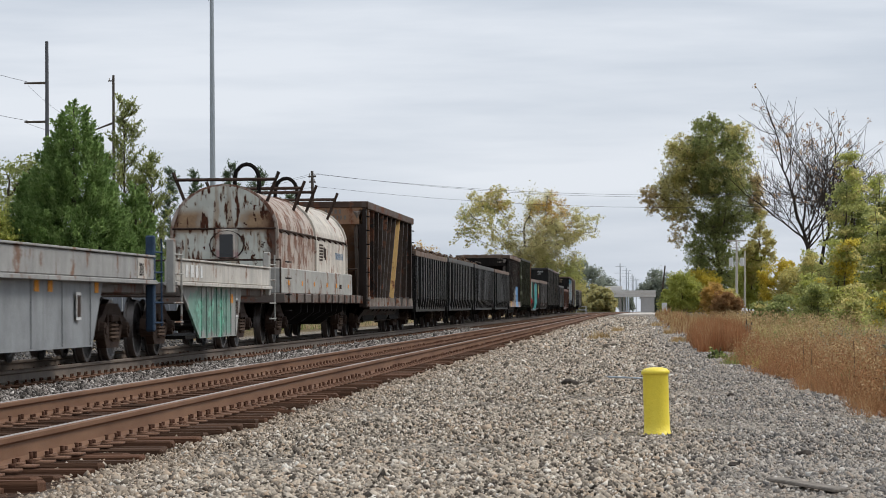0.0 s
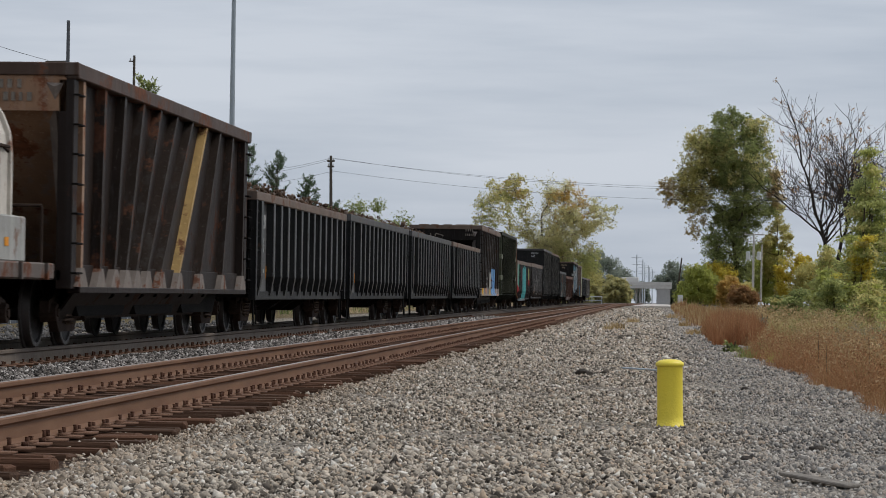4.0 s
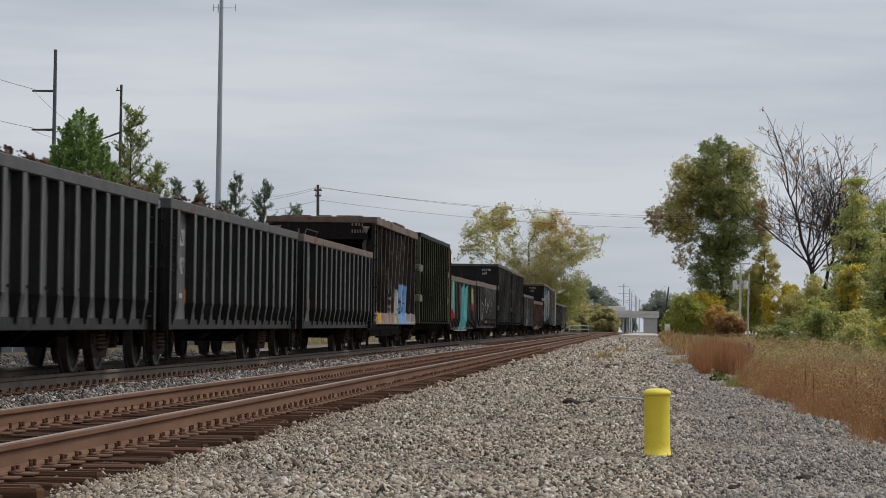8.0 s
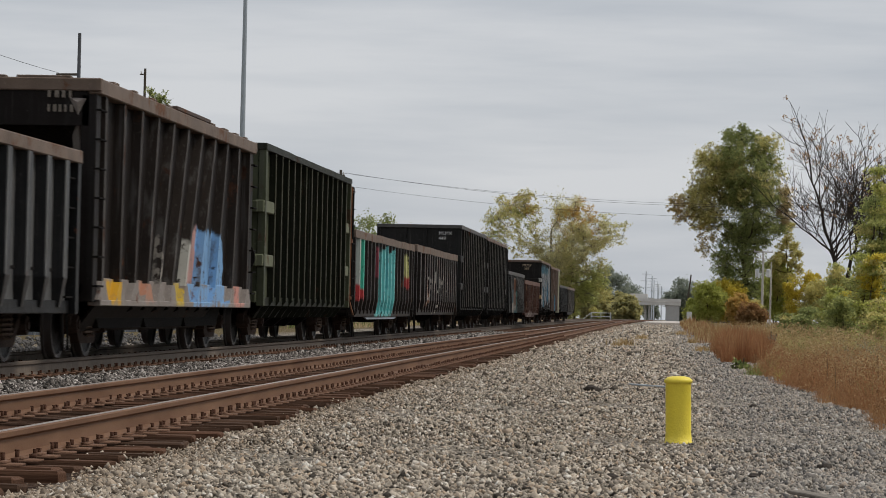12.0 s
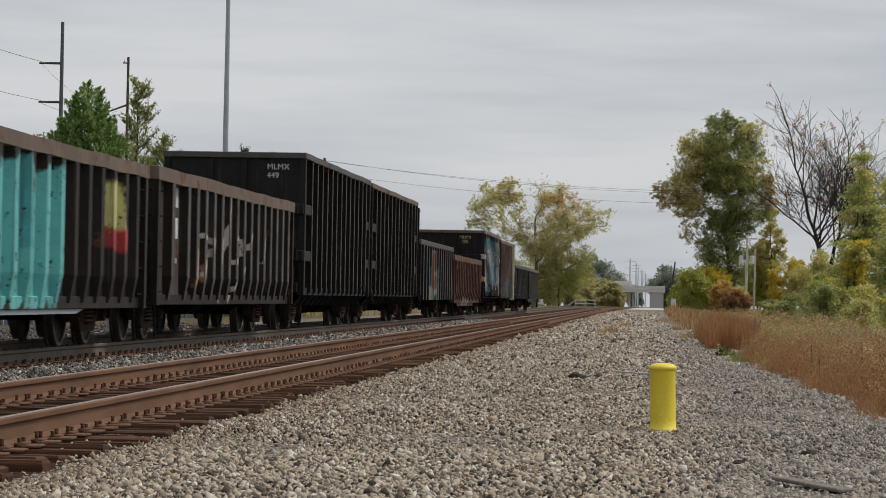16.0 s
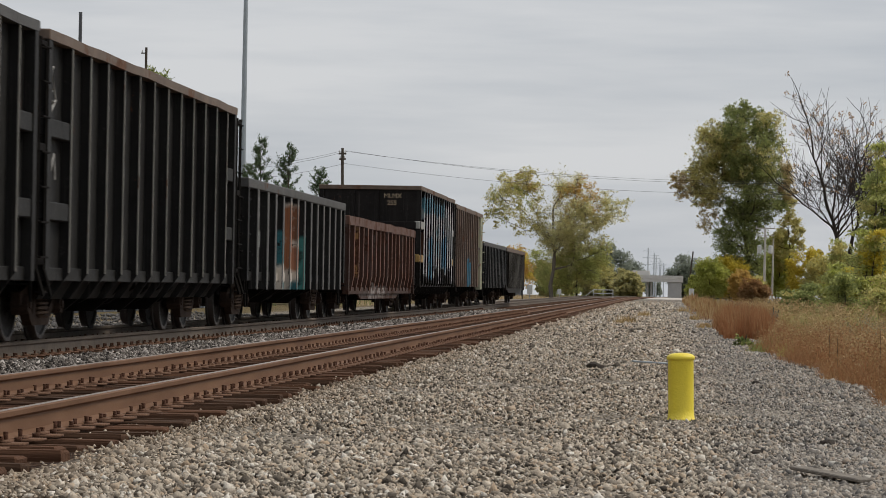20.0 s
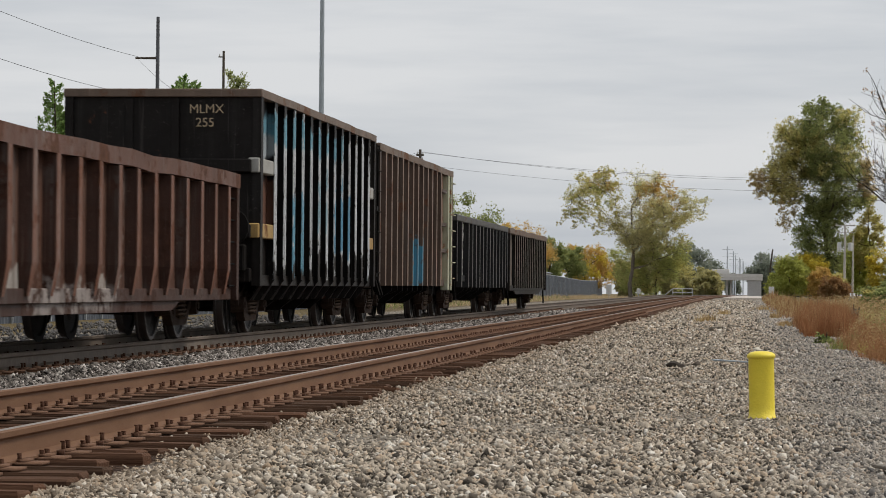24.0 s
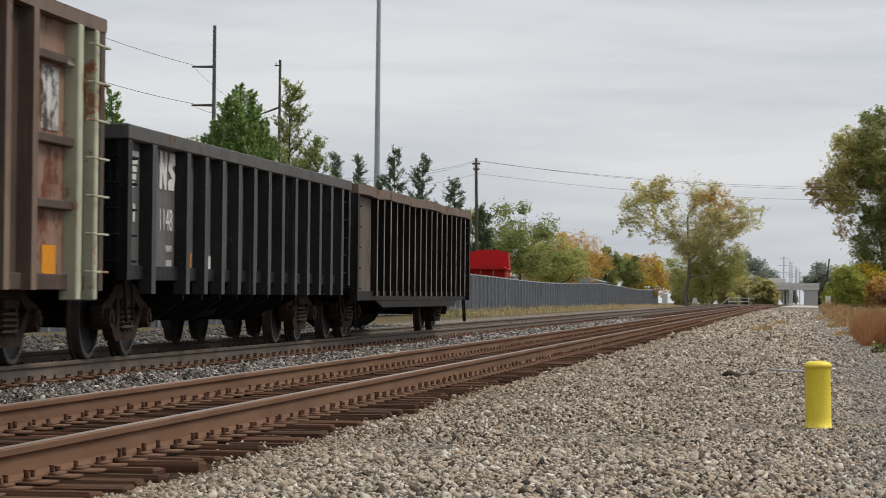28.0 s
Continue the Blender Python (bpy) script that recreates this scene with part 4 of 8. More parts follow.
M["blowrim"] = paint("red_brown_rim", (0.13, 0.066, 0.048), 0.4, 0.5, 0.6, rustcol=(0.07, 0.032, 0.02), fade=0.1)
car, L = low_gondola("low red-brown rusty gondola wagon with bent ribs", 264.1, 280.6, 2.32, 0.64, 16, M["blow"], M["blowrim"], rim=0.2, dent=0.02, w=0.22, ribskin=M["blowrib"], sheet=M["blowbay"], edge=M["blowrim"])
bm = bmesh.new()
prism(bm, [(2.6, 0.62), (13.4, 0.62), (12.4, 0.42), (3.6, 0.42)], "x", HW - 0.17, HW - 0.13)
part("belly_sill", bm, M["blow"], car)
scrap(264.1, L, 2.25, "scrap_load", "low rusty scrap load in a red-brown gondola", 0.18)

# the clean black gondola and the worn last wagon
# Post faces lightened against the black flanks to paint the light on them.
M["postblack"] = paint("black_post_lit_face", (0.055, 0.055, 0.054), 0.05, 0.5, 0.5, fade=0.05, gloss=0.2)
car, L = low_gondola("clean black gondola wagon with long posts and white marks", 310.8, 325.7, 2.55, 0.98, 12, M["black"], M["chord_grey"], style="post", w=0.24, y0=2.95, first=(1.18,), ribskin=M["postblack"], sheet=M["blackbay"],
                     marks=((0.42, 1.05, 0.13, 0.3), (3.55, 1.05, 0.16, 0.17), (6.0, 1.0, 0.35, 0.17), (11.3, 0.98, 0.14, 0.16), (14.3, 1.0, 0.16, 0.3)))
bm = bmesh.new()
for i, w in enumerate((0.40, 0.36, 0.32, 0.28, 0.22)):
    box(bm, HW - 0.137, HW - 0.131, 0.55, 0.55 + w, 2.24 - i * 0.085, 2.30 - i * 0.085)
part("logo", bm, M["white"], car, "white striped emblem")
bm = bmesh.new()
prism(bm, [(1.98, 1.93), (2.10, 1.93), (2.13, 2.14), (2.24, 1.93), (2.34, 1.93), (2.36, 2.36), (2.25, 2.36), (2.22, 2.16), (2.12, 2.36), (2.0, 2.36)], "x", HW - 0.137, HW - 0.131)
prism(bm, [(2.42, 1.93), (2.72, 1.93), (2.78, 2.12), (2.62, 2.2), (2.78, 2.24), (2.78, 2.36), (2.50, 2.36), (2.42, 2.16), (2.62, 2.07), (2.42, 2.04)], "x", HW - 0.137, HW - 0.131)
part("logo", bm, M["white"], car, "bold white emblem")
bars_text(car, HW - 0.137, 0.55, 1.52, 0.32, 0.2, 2, M["white"])
stencil(car, "1148", on_side(HW - 0.134, 1.96, 1.46), 0.36, M["white"], "white stencilled wagon number")
bars_text(car, HW - 0.137, 2.35, 1.22, 0.3, 0.07, 5, M["white"])
bars_text(car, HW - 0.137, 2.35, 1.05, 0.3, 0.07, 5, M["white"])
patch(car, HW - 0.137, 4.62, 1.0, 0.2, 0.2, M["white"], "notice", "white notice plate")
M["lastcar"] = paint("worn_brown_black_wagon", (0.0165, 0.0135, 0.0118), 0.15, 0.5, 0.5, rustcol=(0.05, 0.028, 0.018), fade=0.03)
M["lastbay"] = paint("scoured_brown_bay", (0.115, 0.092, 0.075), 0.25, 0.5, 0.8, rustcol=(0.07, 0.045, 0.032), fade=0.16)
# Pale rib flanges: wear together with painted light.
M["lastrib"] = paint("worn_lit_rib", (0.31, 0.285, 0.25), 0.15, 0.5, 0.5)
car, L = low_gondola("last wagon, a worn grey-brown ribbed gondola", 326.5, 342.0, 2.54, 0.74, 17, M["lastcar"], M["chord_rust"], style="fin", dent=0.02, y0=2.2, ribskin=M["lastrib"])
bm = bmesh.new()
box(bm, HW - 0.138, HW - 0.125, 0.2, 2.1, 0.78, 2.36, 0.003)
part("end_panel", bm, M["lastbay"], car, "scoured brown panel of the end bay")
bm = bmesh.new()
prism(bm, [(2.2, 0.70), (14.2, 0.70), (13.4, 0.52), (3.4, 0.52)], "x", HW - 0.14, HW - 0.10)
part("belly_sill", bm, M["lastcar"], car)
bm = bmesh.new()
bar(bm, (0.2, 4.2, 0.55), (0.2, 8.4, 0.55), 0.42, sides=16)
part("tank", bm, M["under"], car, "dark air reservoir under the floor")


M["coilsill"] = paint("grey_coil_sill", (0.37, 0.36, 0.33), 0.33, 0.6, 0.6, rustcol=(0.13, 0.075, 0.05), fade=0.06)


M["ochre"] = paint("ochre_rib", (0.40, 0.26, 0.10), 0.3, 0.4, 0.4)


def high_gondola(label, s0, s1, top, skin, chord, n=12, marks=None, dent=0.010, foot=0.52, low=0.84, ribskin=None, flange=0.032, beams=None, web=None, end_skin=None, stile=None):
    """A tall side of thin posts over a foot that slopes in; the last bay at each end is braced by two beams."""
    L = s1 - s0
    inner = HW - 0.14
    car = wagon(label, s0, L)
    running_gear(car, L, belly=0.5)
    shell(car, L, top, low, skin, chord, inner=inner, chord_h=0.12, end_style="flat", dent=dent, end_skin=end_skin)
    ribs(car, L, n, "fin", low, top - 0.12, skin, 1.3, L - 0.9, face=ribskin, depth=0.13, inner=inner, foot=foot, flange=flange, web=web)
    for s in (-1, 1):
        bm = bmesh.new()
        prism(bm, [(s * inner, low + 0.02), (s * (inner - 0.22), foot), (s * (inner - 0.24), foot), (s * (inner - 0.02), low + 0.02)], "y", 1.1, L - 0.8)
        part("chute_sheet", bm, skin, car)
        for y0, y1 in ((-0.10, 1.25), (L - 0.85, L + 0.02)):
            for z in (2.42, 1.45):
                bm = bmesh.new()
                box(bm, s * (inner - 0.05), s * (inner + 0.115), y0, y1, z, z + 0.22, 0.015)
                part("side_beam", bm, (beams or {}).get(z, skin), car)
    for e, y in ((-1, 0.0), (1, L)):
        for z in (2.42, 1.45, 0.8):
            bm = bmesh.new()
            box(bm, -inner, inner, y - e * 0.02, y + e * 0.16, z, z + 0.2, 0.015)
            part("end_beam", bm, end_skin or skin, car)
        bm = bmesh.new()
        for x in (-0.5, 0.2):
            box(bm, x - 0.05, x + 0.05, y, y + e * 0.05, 1.0, top - 0.15)
        part("end_post", bm, skin, car)
    bm = bmesh.new()
    for i in range(9):
        z = 0.7 + i * 0.33
        bar(bm, (1.05, L + 0.14, z), (1.42, L + 0.14, z), 0.014, sides=5)
    for x in (1.05, 1.42):
        bar(bm, (x, L + 0.14, 0.5), (x, L + 0.14, top), 0.018, sides=5)
    part("end_ladder", bm, M["under"], car)
    corner_ladder(car, inner + 0.12, L, 0.62, top - 0.16, 8, stile or M["under"])
    bm = bmesh.new()
    box(bm, 0.9, 1.3, -0.1, -0.34, 0.95, 1.35, 0.02)
    bar(bm, (1.1, -0.34, 1.6), (1.1, -0.4, 1.6), 0.28, sides=14)
    part("brake_stand", bm, M["under"], car)
    if marks:
        stencil(car, marks[0], on_end(0.68, -0.03, top - 0.35), 0.17, marks[2], "white stencilled wagon mark")
        stencil(car, marks[1], on_end(0.68, -0.03, top - 0.53), 0.17, marks[2], "white stencilled wagon number")
    return car, L


M["tallA"] = paint("black_tall_wagon", (0.020, 0.019, 0.018), 0.06, 0.4, 0.4, fade=0.016)
# Post edges far paler than the sheets: wear plus highlights painted in.
M["tallrib"] = paint("worn_lit_post_edge", (0.25, 0.235, 0.21), 0.2, 0.5, 0.6, fade=0.06)
M["tallgreen"] = paint("dark_green_tall_wagon", (0.0175, 0.019, 0.0115), 0.18, 0.4, 0.5, rustcol=(0.035, 0.020, 0.012), fade=0.022)
M["ladder_rust"] = paint("rusty_ladder_rail", (0.17, 0.075, 0.035), 0.5, 0.4, 0.5, rustcol=(0.08, 0.032, 0.016), fade=0.03)
M["olive"] = paint("pale_olive_beam", (0.15, 0.16, 0.10), 0.25, 0.4, 0.5, rustcol=(0.06, 0.035, 0.02), fade=0.05)
M["olivedark"] = paint("olive_end_sheet", (0.075, 0.082, 0.048), 0.3, 0.5, 0.6, rustcol=(0.05, 0.028, 0.017), fade=0.04)
# Green post edges lightened to paint their highlights.
M["greenrib"] = paint("green_lit_post_edge", (0.14, 0.14, 0.095), 0.12, 0.5, 0.5)
M["black255"] = paint("brown_black_tall_wagon", (0.0145, 0.0120, 0.0107), 0.12, 0.5, 0.4, tags=((0.75, 1.9, 2.68, 3.3, (0.36, 0.40, 0.42), 0.7), (0.75, 1.9, 3.05, 3.34, (0.13, 0.30, 0.38), 0.4), (0.75, 1.9, 1.6, 2.35, (0.14, 0.07, 0.05), 0.5)))
M["tall255"] = paint("blue_white_sprayed_tall_wagon", (0.022, 0.019, 0.017), 0.15, 0.5, 0.4, tags=(
    (-0.2, 12.5, 1.15, 3.3, (0.56, 0.58, 0.59), 2.6), (-0.2, 8.5, 2.95, 3.34, (0.16, 0.36, 0.45), 1.2), (3.0, 4.6, 1.0, 2.2, (0.14, 0.34, 0.46), 1.6), (5.6, 6.6, 1.6, 2.6, (0.30, 0.46, 0.52), 1.6), (7.5, 9.5, 1.3, 2.4, (0.10, 0.28, 0.42), 1.6), (-0.2, 1.0, 0.9, 2.1, (0.34, 0.2, 0.08), 0.8)))
car, L = high_gondola("tall dark-green ribbed gondola wagon", 170.3, 184.0, 3.66, M["tallgreen"], M["tallgreen"], 14, ribskin=M["greenrib"], beams={2.42: M["olive"], 1.45: M["olive"]}, end_skin=M["olivedark"], stile=M["ladder_rust"])
bm = bmesh.new()
box(bm, HW - 0.139, HW - 0.132, 0.05, 1.25, 0.9, 3.5)
part("end_panel", bm, M["olivedark"], car, "paler olive panel of the end bay")
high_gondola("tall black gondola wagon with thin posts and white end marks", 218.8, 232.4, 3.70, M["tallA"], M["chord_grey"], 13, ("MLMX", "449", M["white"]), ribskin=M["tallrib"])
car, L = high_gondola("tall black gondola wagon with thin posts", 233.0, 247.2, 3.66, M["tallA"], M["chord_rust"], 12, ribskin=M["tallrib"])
bars_text(car, -0.03, 0.68, 3.3, 0.5, 0.14, 4, M["white"], end=True)
M["chalk"] = plain("sprayed_chalk_grey", (0.34, 0.33, 0.31), 0.8, 0, 0.4, 14.0)
for pts in (((0.3, 3.2), (0.75, 3.28), (0.4, 3.08), (0.8, 3.0), (0.35, 2.92), (0.8, 2.86)), ((0.45, 3.3), (0.5, 2.8)), ((0.65, 3.25), (0.9, 2.9), (0.6, 2.72)), ((0.35, 2.3), (0.5, 2.1), (0.6, 2.3), (0.7, 2.05), (0.85, 2.25), (0.95, 1.95))):
    bm = bmesh.new()
    tube(bm, [(HW - 0.137, y, z) for y, z in pts], 0.022, 4)
    part("scribble", bm, M["chalk"], car, "pale sprayed scribble")
M["dim"] = plain("dim_stencil", (0.20, 0.17, 0.14), 0.8, 0, 0.4, 14.0)
M["faded"] = plain("faded_stencil", (0.46, 0.36, 0.24), 0.75, 0, 0.4, 14.0)
car, L = high_gondola("tall black gondola wagon with blue and white paint on its posts", 282.4, 295.3, 3.66, M["black255"], M["chord_rust"], 13, ribskin=M["tall255"], flange=0.115, beams={2.42: M["coilsill"], 1.45: M["ochre"]})
stencil(car, "MLMX", on_end(0.40, -0.03, 3.30), 0.19, M["faded"], "faded stencilled wagon mark")
stencil(car, "255", on_end(0.50, -0.03, 3.10), 0.19, M["faded"], "faded stencilled wagon number")

# brown tall wagon with pale green corner posts

M["brT"] = paint("brown_tall_wagon", (0.085, 0.058, 0.045), 0.24, 0.5, 0.6, rustcol=(0.085, 0.038, 0.023), fade=0.05, tags=((5.6, 7.5, 0.7, 1.75, (0.05, 0.20, 0.30), 1.3), (12.35, 13.1, 2.35, 3.0, (0.55, 0.55, 0.53), 0.12)))
M["brTpanel"] = paint("rust_scoured_panel", (0.27, 0.165, 0.12), 0.36, 0.5, 0.6, rustcol=(0.10, 0.042, 0.024), fade=0.12)
# Rib faces scoured, and brightened further as painted highlights beside dark gaps.
M["brTrib"] = paint("scoured_lit_brown_rib", (0.185, 0.128, 0.095), 0.24, 0.5, 0.7, rustcol=(0.075, 0.036, 0.022), fade=0.05, wear=0.6, tags=((5.4, 7.7, 0.7, 1.8, (0.05, 0.23, 0.33), 1.3),))
M["notice"] = paint("torn_notice", (0.58, 0.58, 0.56), 0.42, 0.3, 0.6, rustcol=(0.05, 0.035, 0.03))
M["palegreen"] = paint("pale_green_post", (0.46, 0.47, 0.34), 0.30, 0.3, 0.4, rustcol=(0.20, 0.085, 0.04), fade=0.1)
L = 13.7
car = wagon("tall brown ribbed wagon with pale green corner posts and blue graffiti", 296.0, L)
running_gear(car, L)
shell(car, L, 3.56, 0.86, M["brT"], M["chord_rust"], chord_h=0.14, dent=0.008, end_skin=M["brT"])
ribs(car, L, 12, "hat", 0.76, 3.42, M["brT"], 0.9, 11.06, w=0.22, taper=False, depth=0.14, face=M["brTrib"])
bm = bmesh.new()
box(bm, HW - 0.14, HW - 0.136, 11.2, 12.6, 0.86, 3.42)
part("end_panel", bm, M["brTpanel"], car, "rust-scoured end panel")
for z in (1.55, 2.18, 2.98):
    bm = bmesh.new()
    box(bm, HW - 0.14, HW - 0.04, 11.2, 12.62, z, z + 0.09, 0.012)
    part("side_beam", bm, M["brT"], car)
bm = bmesh.new()
box(bm, HW - 0.18, HW + 0.01, 12.60, 12.78, 0.66, 3.42, 0.015)
box(bm, HW - 0.13, HW + 0.01, 13.28, 13.42, 0.66, 3.42, 0.015)
part("corner_post", bm, M["palegreen"], car, "pale green corner post streaked with rust")
ladder(car, HW, 12.98, 0.95, 3.25, 7, 0.62, M["palegreen"], 0.07)
patch(car, HW - 0.135, 11.8, 0.92, 0.5, 0.28, M["orange"], "reflector", "orange reflector plate")
patch(car, HW - 0.135, 11.72, 2.32, 0.62, 0.62, M["notice"], "notice", "torn white notice")
bars_text(car, -0.06, 0.9, 3.1, 0.4, 0.2, 2, M["white"], end=True)


def sloped_hopper(label, s0, s1, top, skin, chord, n, lean, foot_mat, ribmats=None, slope=2.6, edge=None, end_mat=None):
    """An open hopper: end sheets sloping in below the rim, leaning posts, a pale foot along each side."""
    L = s1 - s0
    inner = HW - 0.16
    car = wagon(label, s0, L)
    ROLLING[-1][0].name = "hopper_wagon"
    running_gear(car, L, d=1.75, belly=0.6)
    for s in (-1, 1):
        bm = bmesh.new()
        box(bm, s * inner, s * (inner - 0.02), 0.25, L - 0.25, 1.0, top - 0.2)
        part("side_sheet", bm, skin, car)
        bm = bmesh.new()
        box(bm, s * (inner - 0.04), s * HW, 0.0, L, top - 0.2, top, 0.015)
        part("top_chord", bm, chord, car, "rusty top rim")
        for i in range(n):
            y = 0.5 + (L - 1.0) * i / (n - 1)
            dy = lean * math.sin(math.pi * (y / L) ** 1.4) ** 1.5
            bm = bmesh.new()
            a = [(y - 0.07, top - 0.2), (y + 0.07, top - 0.2), (y - dy + 0.07, 1.02), (y - dy - 0.07, 1.02)]
            prism(bm, a, "x", s * inner, s * (inner + 0.13))
            part("rib", bm, (ribmats or {}).get(i, edge or skin), car)
            bm = bmesh.new()
            prism(bm, [(y - dy - 0.1, 1.02), (y - dy + 0.1, 1.02), (y - dy + 0.34, 0.78), (y - dy - 0.34, 0.78)], "x", s * (inner + 0.02), s * (inner + 0.145))
            part("rib_foot", bm, foot_mat, car)
        bm = bmesh.new()
        box(bm, s * (inner - 0.02), s * (inner + 0.05), 0.3, L - 0.3, 0.74, 1.06, 0.01)
        box(bm, s * (inner - 0.02), s * (inner + 0.15), 0.3, L - 0.3, 0.70, 0.78, 0.01)
        part("foot_plate", bm, foot_mat if foot_mat is M["graffoot"] else skin, car, "dented foot of the side")
        for y0, y1 in ((0.0, 0.28), (L - 0.28, L)):
            bm = bmesh.new()
            box(bm, s * (inner - 0.1), s * (inner + 0.1), y0, y1, 0.75, top - 0.2, 0.012)
            part("corner_post", bm, skin, car)
    for e, y in ((-1, 0.0), (1, L)):
        bm = bmesh.new()
        prism(bm, [(y, top - 0.5), (y - e * 0.03, top - 0.5), (y - e * (slope + 0.03), 1.0), (y - e * slope, 1.0)], "x", -inner, inner)
        box(bm, -inner, inner, y, y - e * 0.04, top - 0.6, top - 0.05)
        part("end_slope", bm, end_mat or skin, car)
        bm = bmesh.new()
        box(bm, -HW, HW, y - e * 0.1, y + e * 0.04, top - 0.16, top + 0.004, 0.012)
        part("end_chord", bm, chord, car)
        for x in (-1.2, 1.2):
            bm = bmesh.new()
            bar(bm, (x, y, top - 0.25), (x * 0.95, y - e * 1.3, 1.1), 0.11, sides=4)
            part("end_brace", bm, foot_mat, car)
        bm = bmesh.new()
        box(bm, -1.3, 1.3, y, y - e * 1.6, 0.86, 0.98)
        part("end_platform", bm, M["under"], car)
        ladder(car, inner + 0.1, y - 0.32 if e > 0 else y - 0.05, 0.95, top - 0.4, 7, 0.35)
    for s in (-1, 1):
        bm = bmesh.new()
        prism(bm, [(s * 1.30, 0.74), (s * 1.02, 0.36), (s * 0.98, 0.36), (s * 1.26, 0.74)], "y", 1.0, L - 3.2)
        part("belly_sheet", bm, skin, car, "sheet sloping in under the side")
    for k in range(3):
        bm = bmesh.new()
        y = 3.4 + (L - 6.8) * k / 2
        prism(bm, [(y - 2.3, 0.98), (y + 2.3, 0.98), (y + 1.5, 0.40), (y - 1.5, 0.40)], "x", -1.15, 1.15)
        part("hopper_bay", bm, M["under"], car)
    return car, L


M["hopskin"] = paint("rust_brown_hopper", (0.020, 0.013, 0.010), 0.25, 0.4, 0.6, rustcol=(0.045, 0.019, 0.011), fade=0.02)
M["hopedge"] = paint("rusty_post", (0.028, 0.019, 0.014), 0.30, 0.4, 0.6, rustcol=(0.075, 0.032, 0.018), fade=0.035, wear=0.5)
M["hopchord"] = paint("rusty_hopper_rim", (0.075, 0.048, 0.036), 0.35, 0.5, 0.5, rustcol=(0.10, 0.042, 0.024), fade=0.08)
M["hopend"] = paint("rust_eaten_end_sheet", (0.30, 0.175, 0.105), 0.38, 0.4, 0.7, rustcol=(0.13, 0.05, 0.025), fade=0.12, wear=0.6)
M["hopfoot"] = paint("pale_hopper_foot", (0.20, 0.165, 0.14), 0.35, 0.4, 0.4)
M["graffoot"] = paint("sprayed_hopper_foot", (0.26, 0.225, 0.20), 0.25, 0.3, 0.3, tags=((1.0, 1.7, 0.75, 1.05, (0.60, 0.34, 0.03), 0.4), (3.4, 4.2, 0.75, 1.05, (0.45, 0.22, 0.14), 0.4), (5.8, 6.6, 0.75, 1.05, (0.60, 0.42, 0.05), 0.4),
                         (7.4, 11.0, 0.72, 1.1, (0.20, 0.38, 0.62), 0.7), (11.4, 12.6, 0.72, 1.1, (0.55, 0.25, 0.2), 0.5)))
# Posts worn and lighter than the sheets; highlight and panel shade are painted.
M["brownedge"] = paint("worn_lit_hopper_post", (0.034, 0.026, 0.021), 0.25, 0.4, 0.7, rustcol=(0.045, 0.022, 0.014), fade=0.085, tags=((3.3, 3.5, 0.9, 2.3, (0.34, 0.31, 0.27), 1.1), (1.9, 2.1, 1.0, 2.9, (0.30, 0.27, 0.23), 1.0), (4.6, 4.8, 0.9, 2.0, (0.30, 0.27, 0.23), 1.2), (8.0, 11.1, 0.9, 1.86, (0.20, 0.38, 0.62), 0.9), (6.6, 7.4, 0.9, 1.7, (0.50, 0.48, 0.42), 0.6), (9.2, 9.6, 1.7, 2.0, (0.5, 0.48, 0.44), 0.5)))
M["brownhop"] = paint("brown_sprayed_hopper", (0.0115, 0.0085, 0.0072), 0.12, 0.3, 0.4, fade=0.02, tags=((8.0, 11.1, 0.9, 1.86, (0.20, 0.38, 0.62), 0.9), (7.4, 8.3, 1.0, 1.9, (0.50, 0.28, 0.24), 0.7)))
car, L = sloped_hopper("rusty dark-brown hopper wagon with leaning ribs, one of them ochre", 74.4, 89.3, 3.56, M["hopskin"], M["hopchord"], 11, 2.6, M["hopfoot"], {7: M["ochre"], 0: M["hopend"]}, edge=M["hopedge"], end_mat=M["hopend"])
bars_text(car, -0.02, 0.35, 3.24, 0.5, 0.11, 4, M["dim"], end=True)
bars_text(car, -0.02, 0.45, 3.08, 0.5, 0.11, 5, M["dim"], end=True)
sloped = sloped_hopper("brown hopper wagon with blue graffiti on its far foot", 155.4, 169.0, 3.58, M["brownhop"], M["chord_rust"], 11, 1.3, M["graffoot"], edge=M["brownedge"])[0]
for pts in (((-1.15, 2.95), (-0.95, 3.1), (-0.75, 3.0), (-0.85, 2.82), (-1.1, 2.85)), ((-0.62, 3.25), (-0.6, 2.85)), ((-0.42, 3.2), (-0.5, 2.85), (-0.2, 2.95), (-0.1, 3.15), (-0.42, 3.24)), ((-0.62, 3.05), (-0.48, 3.1)), ((0.5, 2.72), (0.9, 2.7), (0.9, 2.55)), ((1.0, 2.72), (1.1, 2.5))):
    bm = bmesh.new()
    tube(bm, [(x, -0.008, z) for x, z in pts], 0.022, 4)
    part("scribble", bm, M["dim"], sloped, "pale sprayed scribble")
for i, y in enumerate((0.9, 2.3, 3.6, 4.9, 8.9, 10.1, 11.3, 12.4)):
    bm = bmesh.new()
    box(bm, 1.30, 1.48, y, y + (0.34, 0.26, 0.42)[i % 3], 3.58, 3.615, 0.008)
    part("rim_clip", bm, M["chord_rust"], sloped)
bm = bmesh.new()
box(bm, 1.26, 1.50, 5.6, 8.6, 3.58, 3.645, 0.012)
part("rim_board", bm, M["hopchord"], sloped, "rusty board lying along the rim")
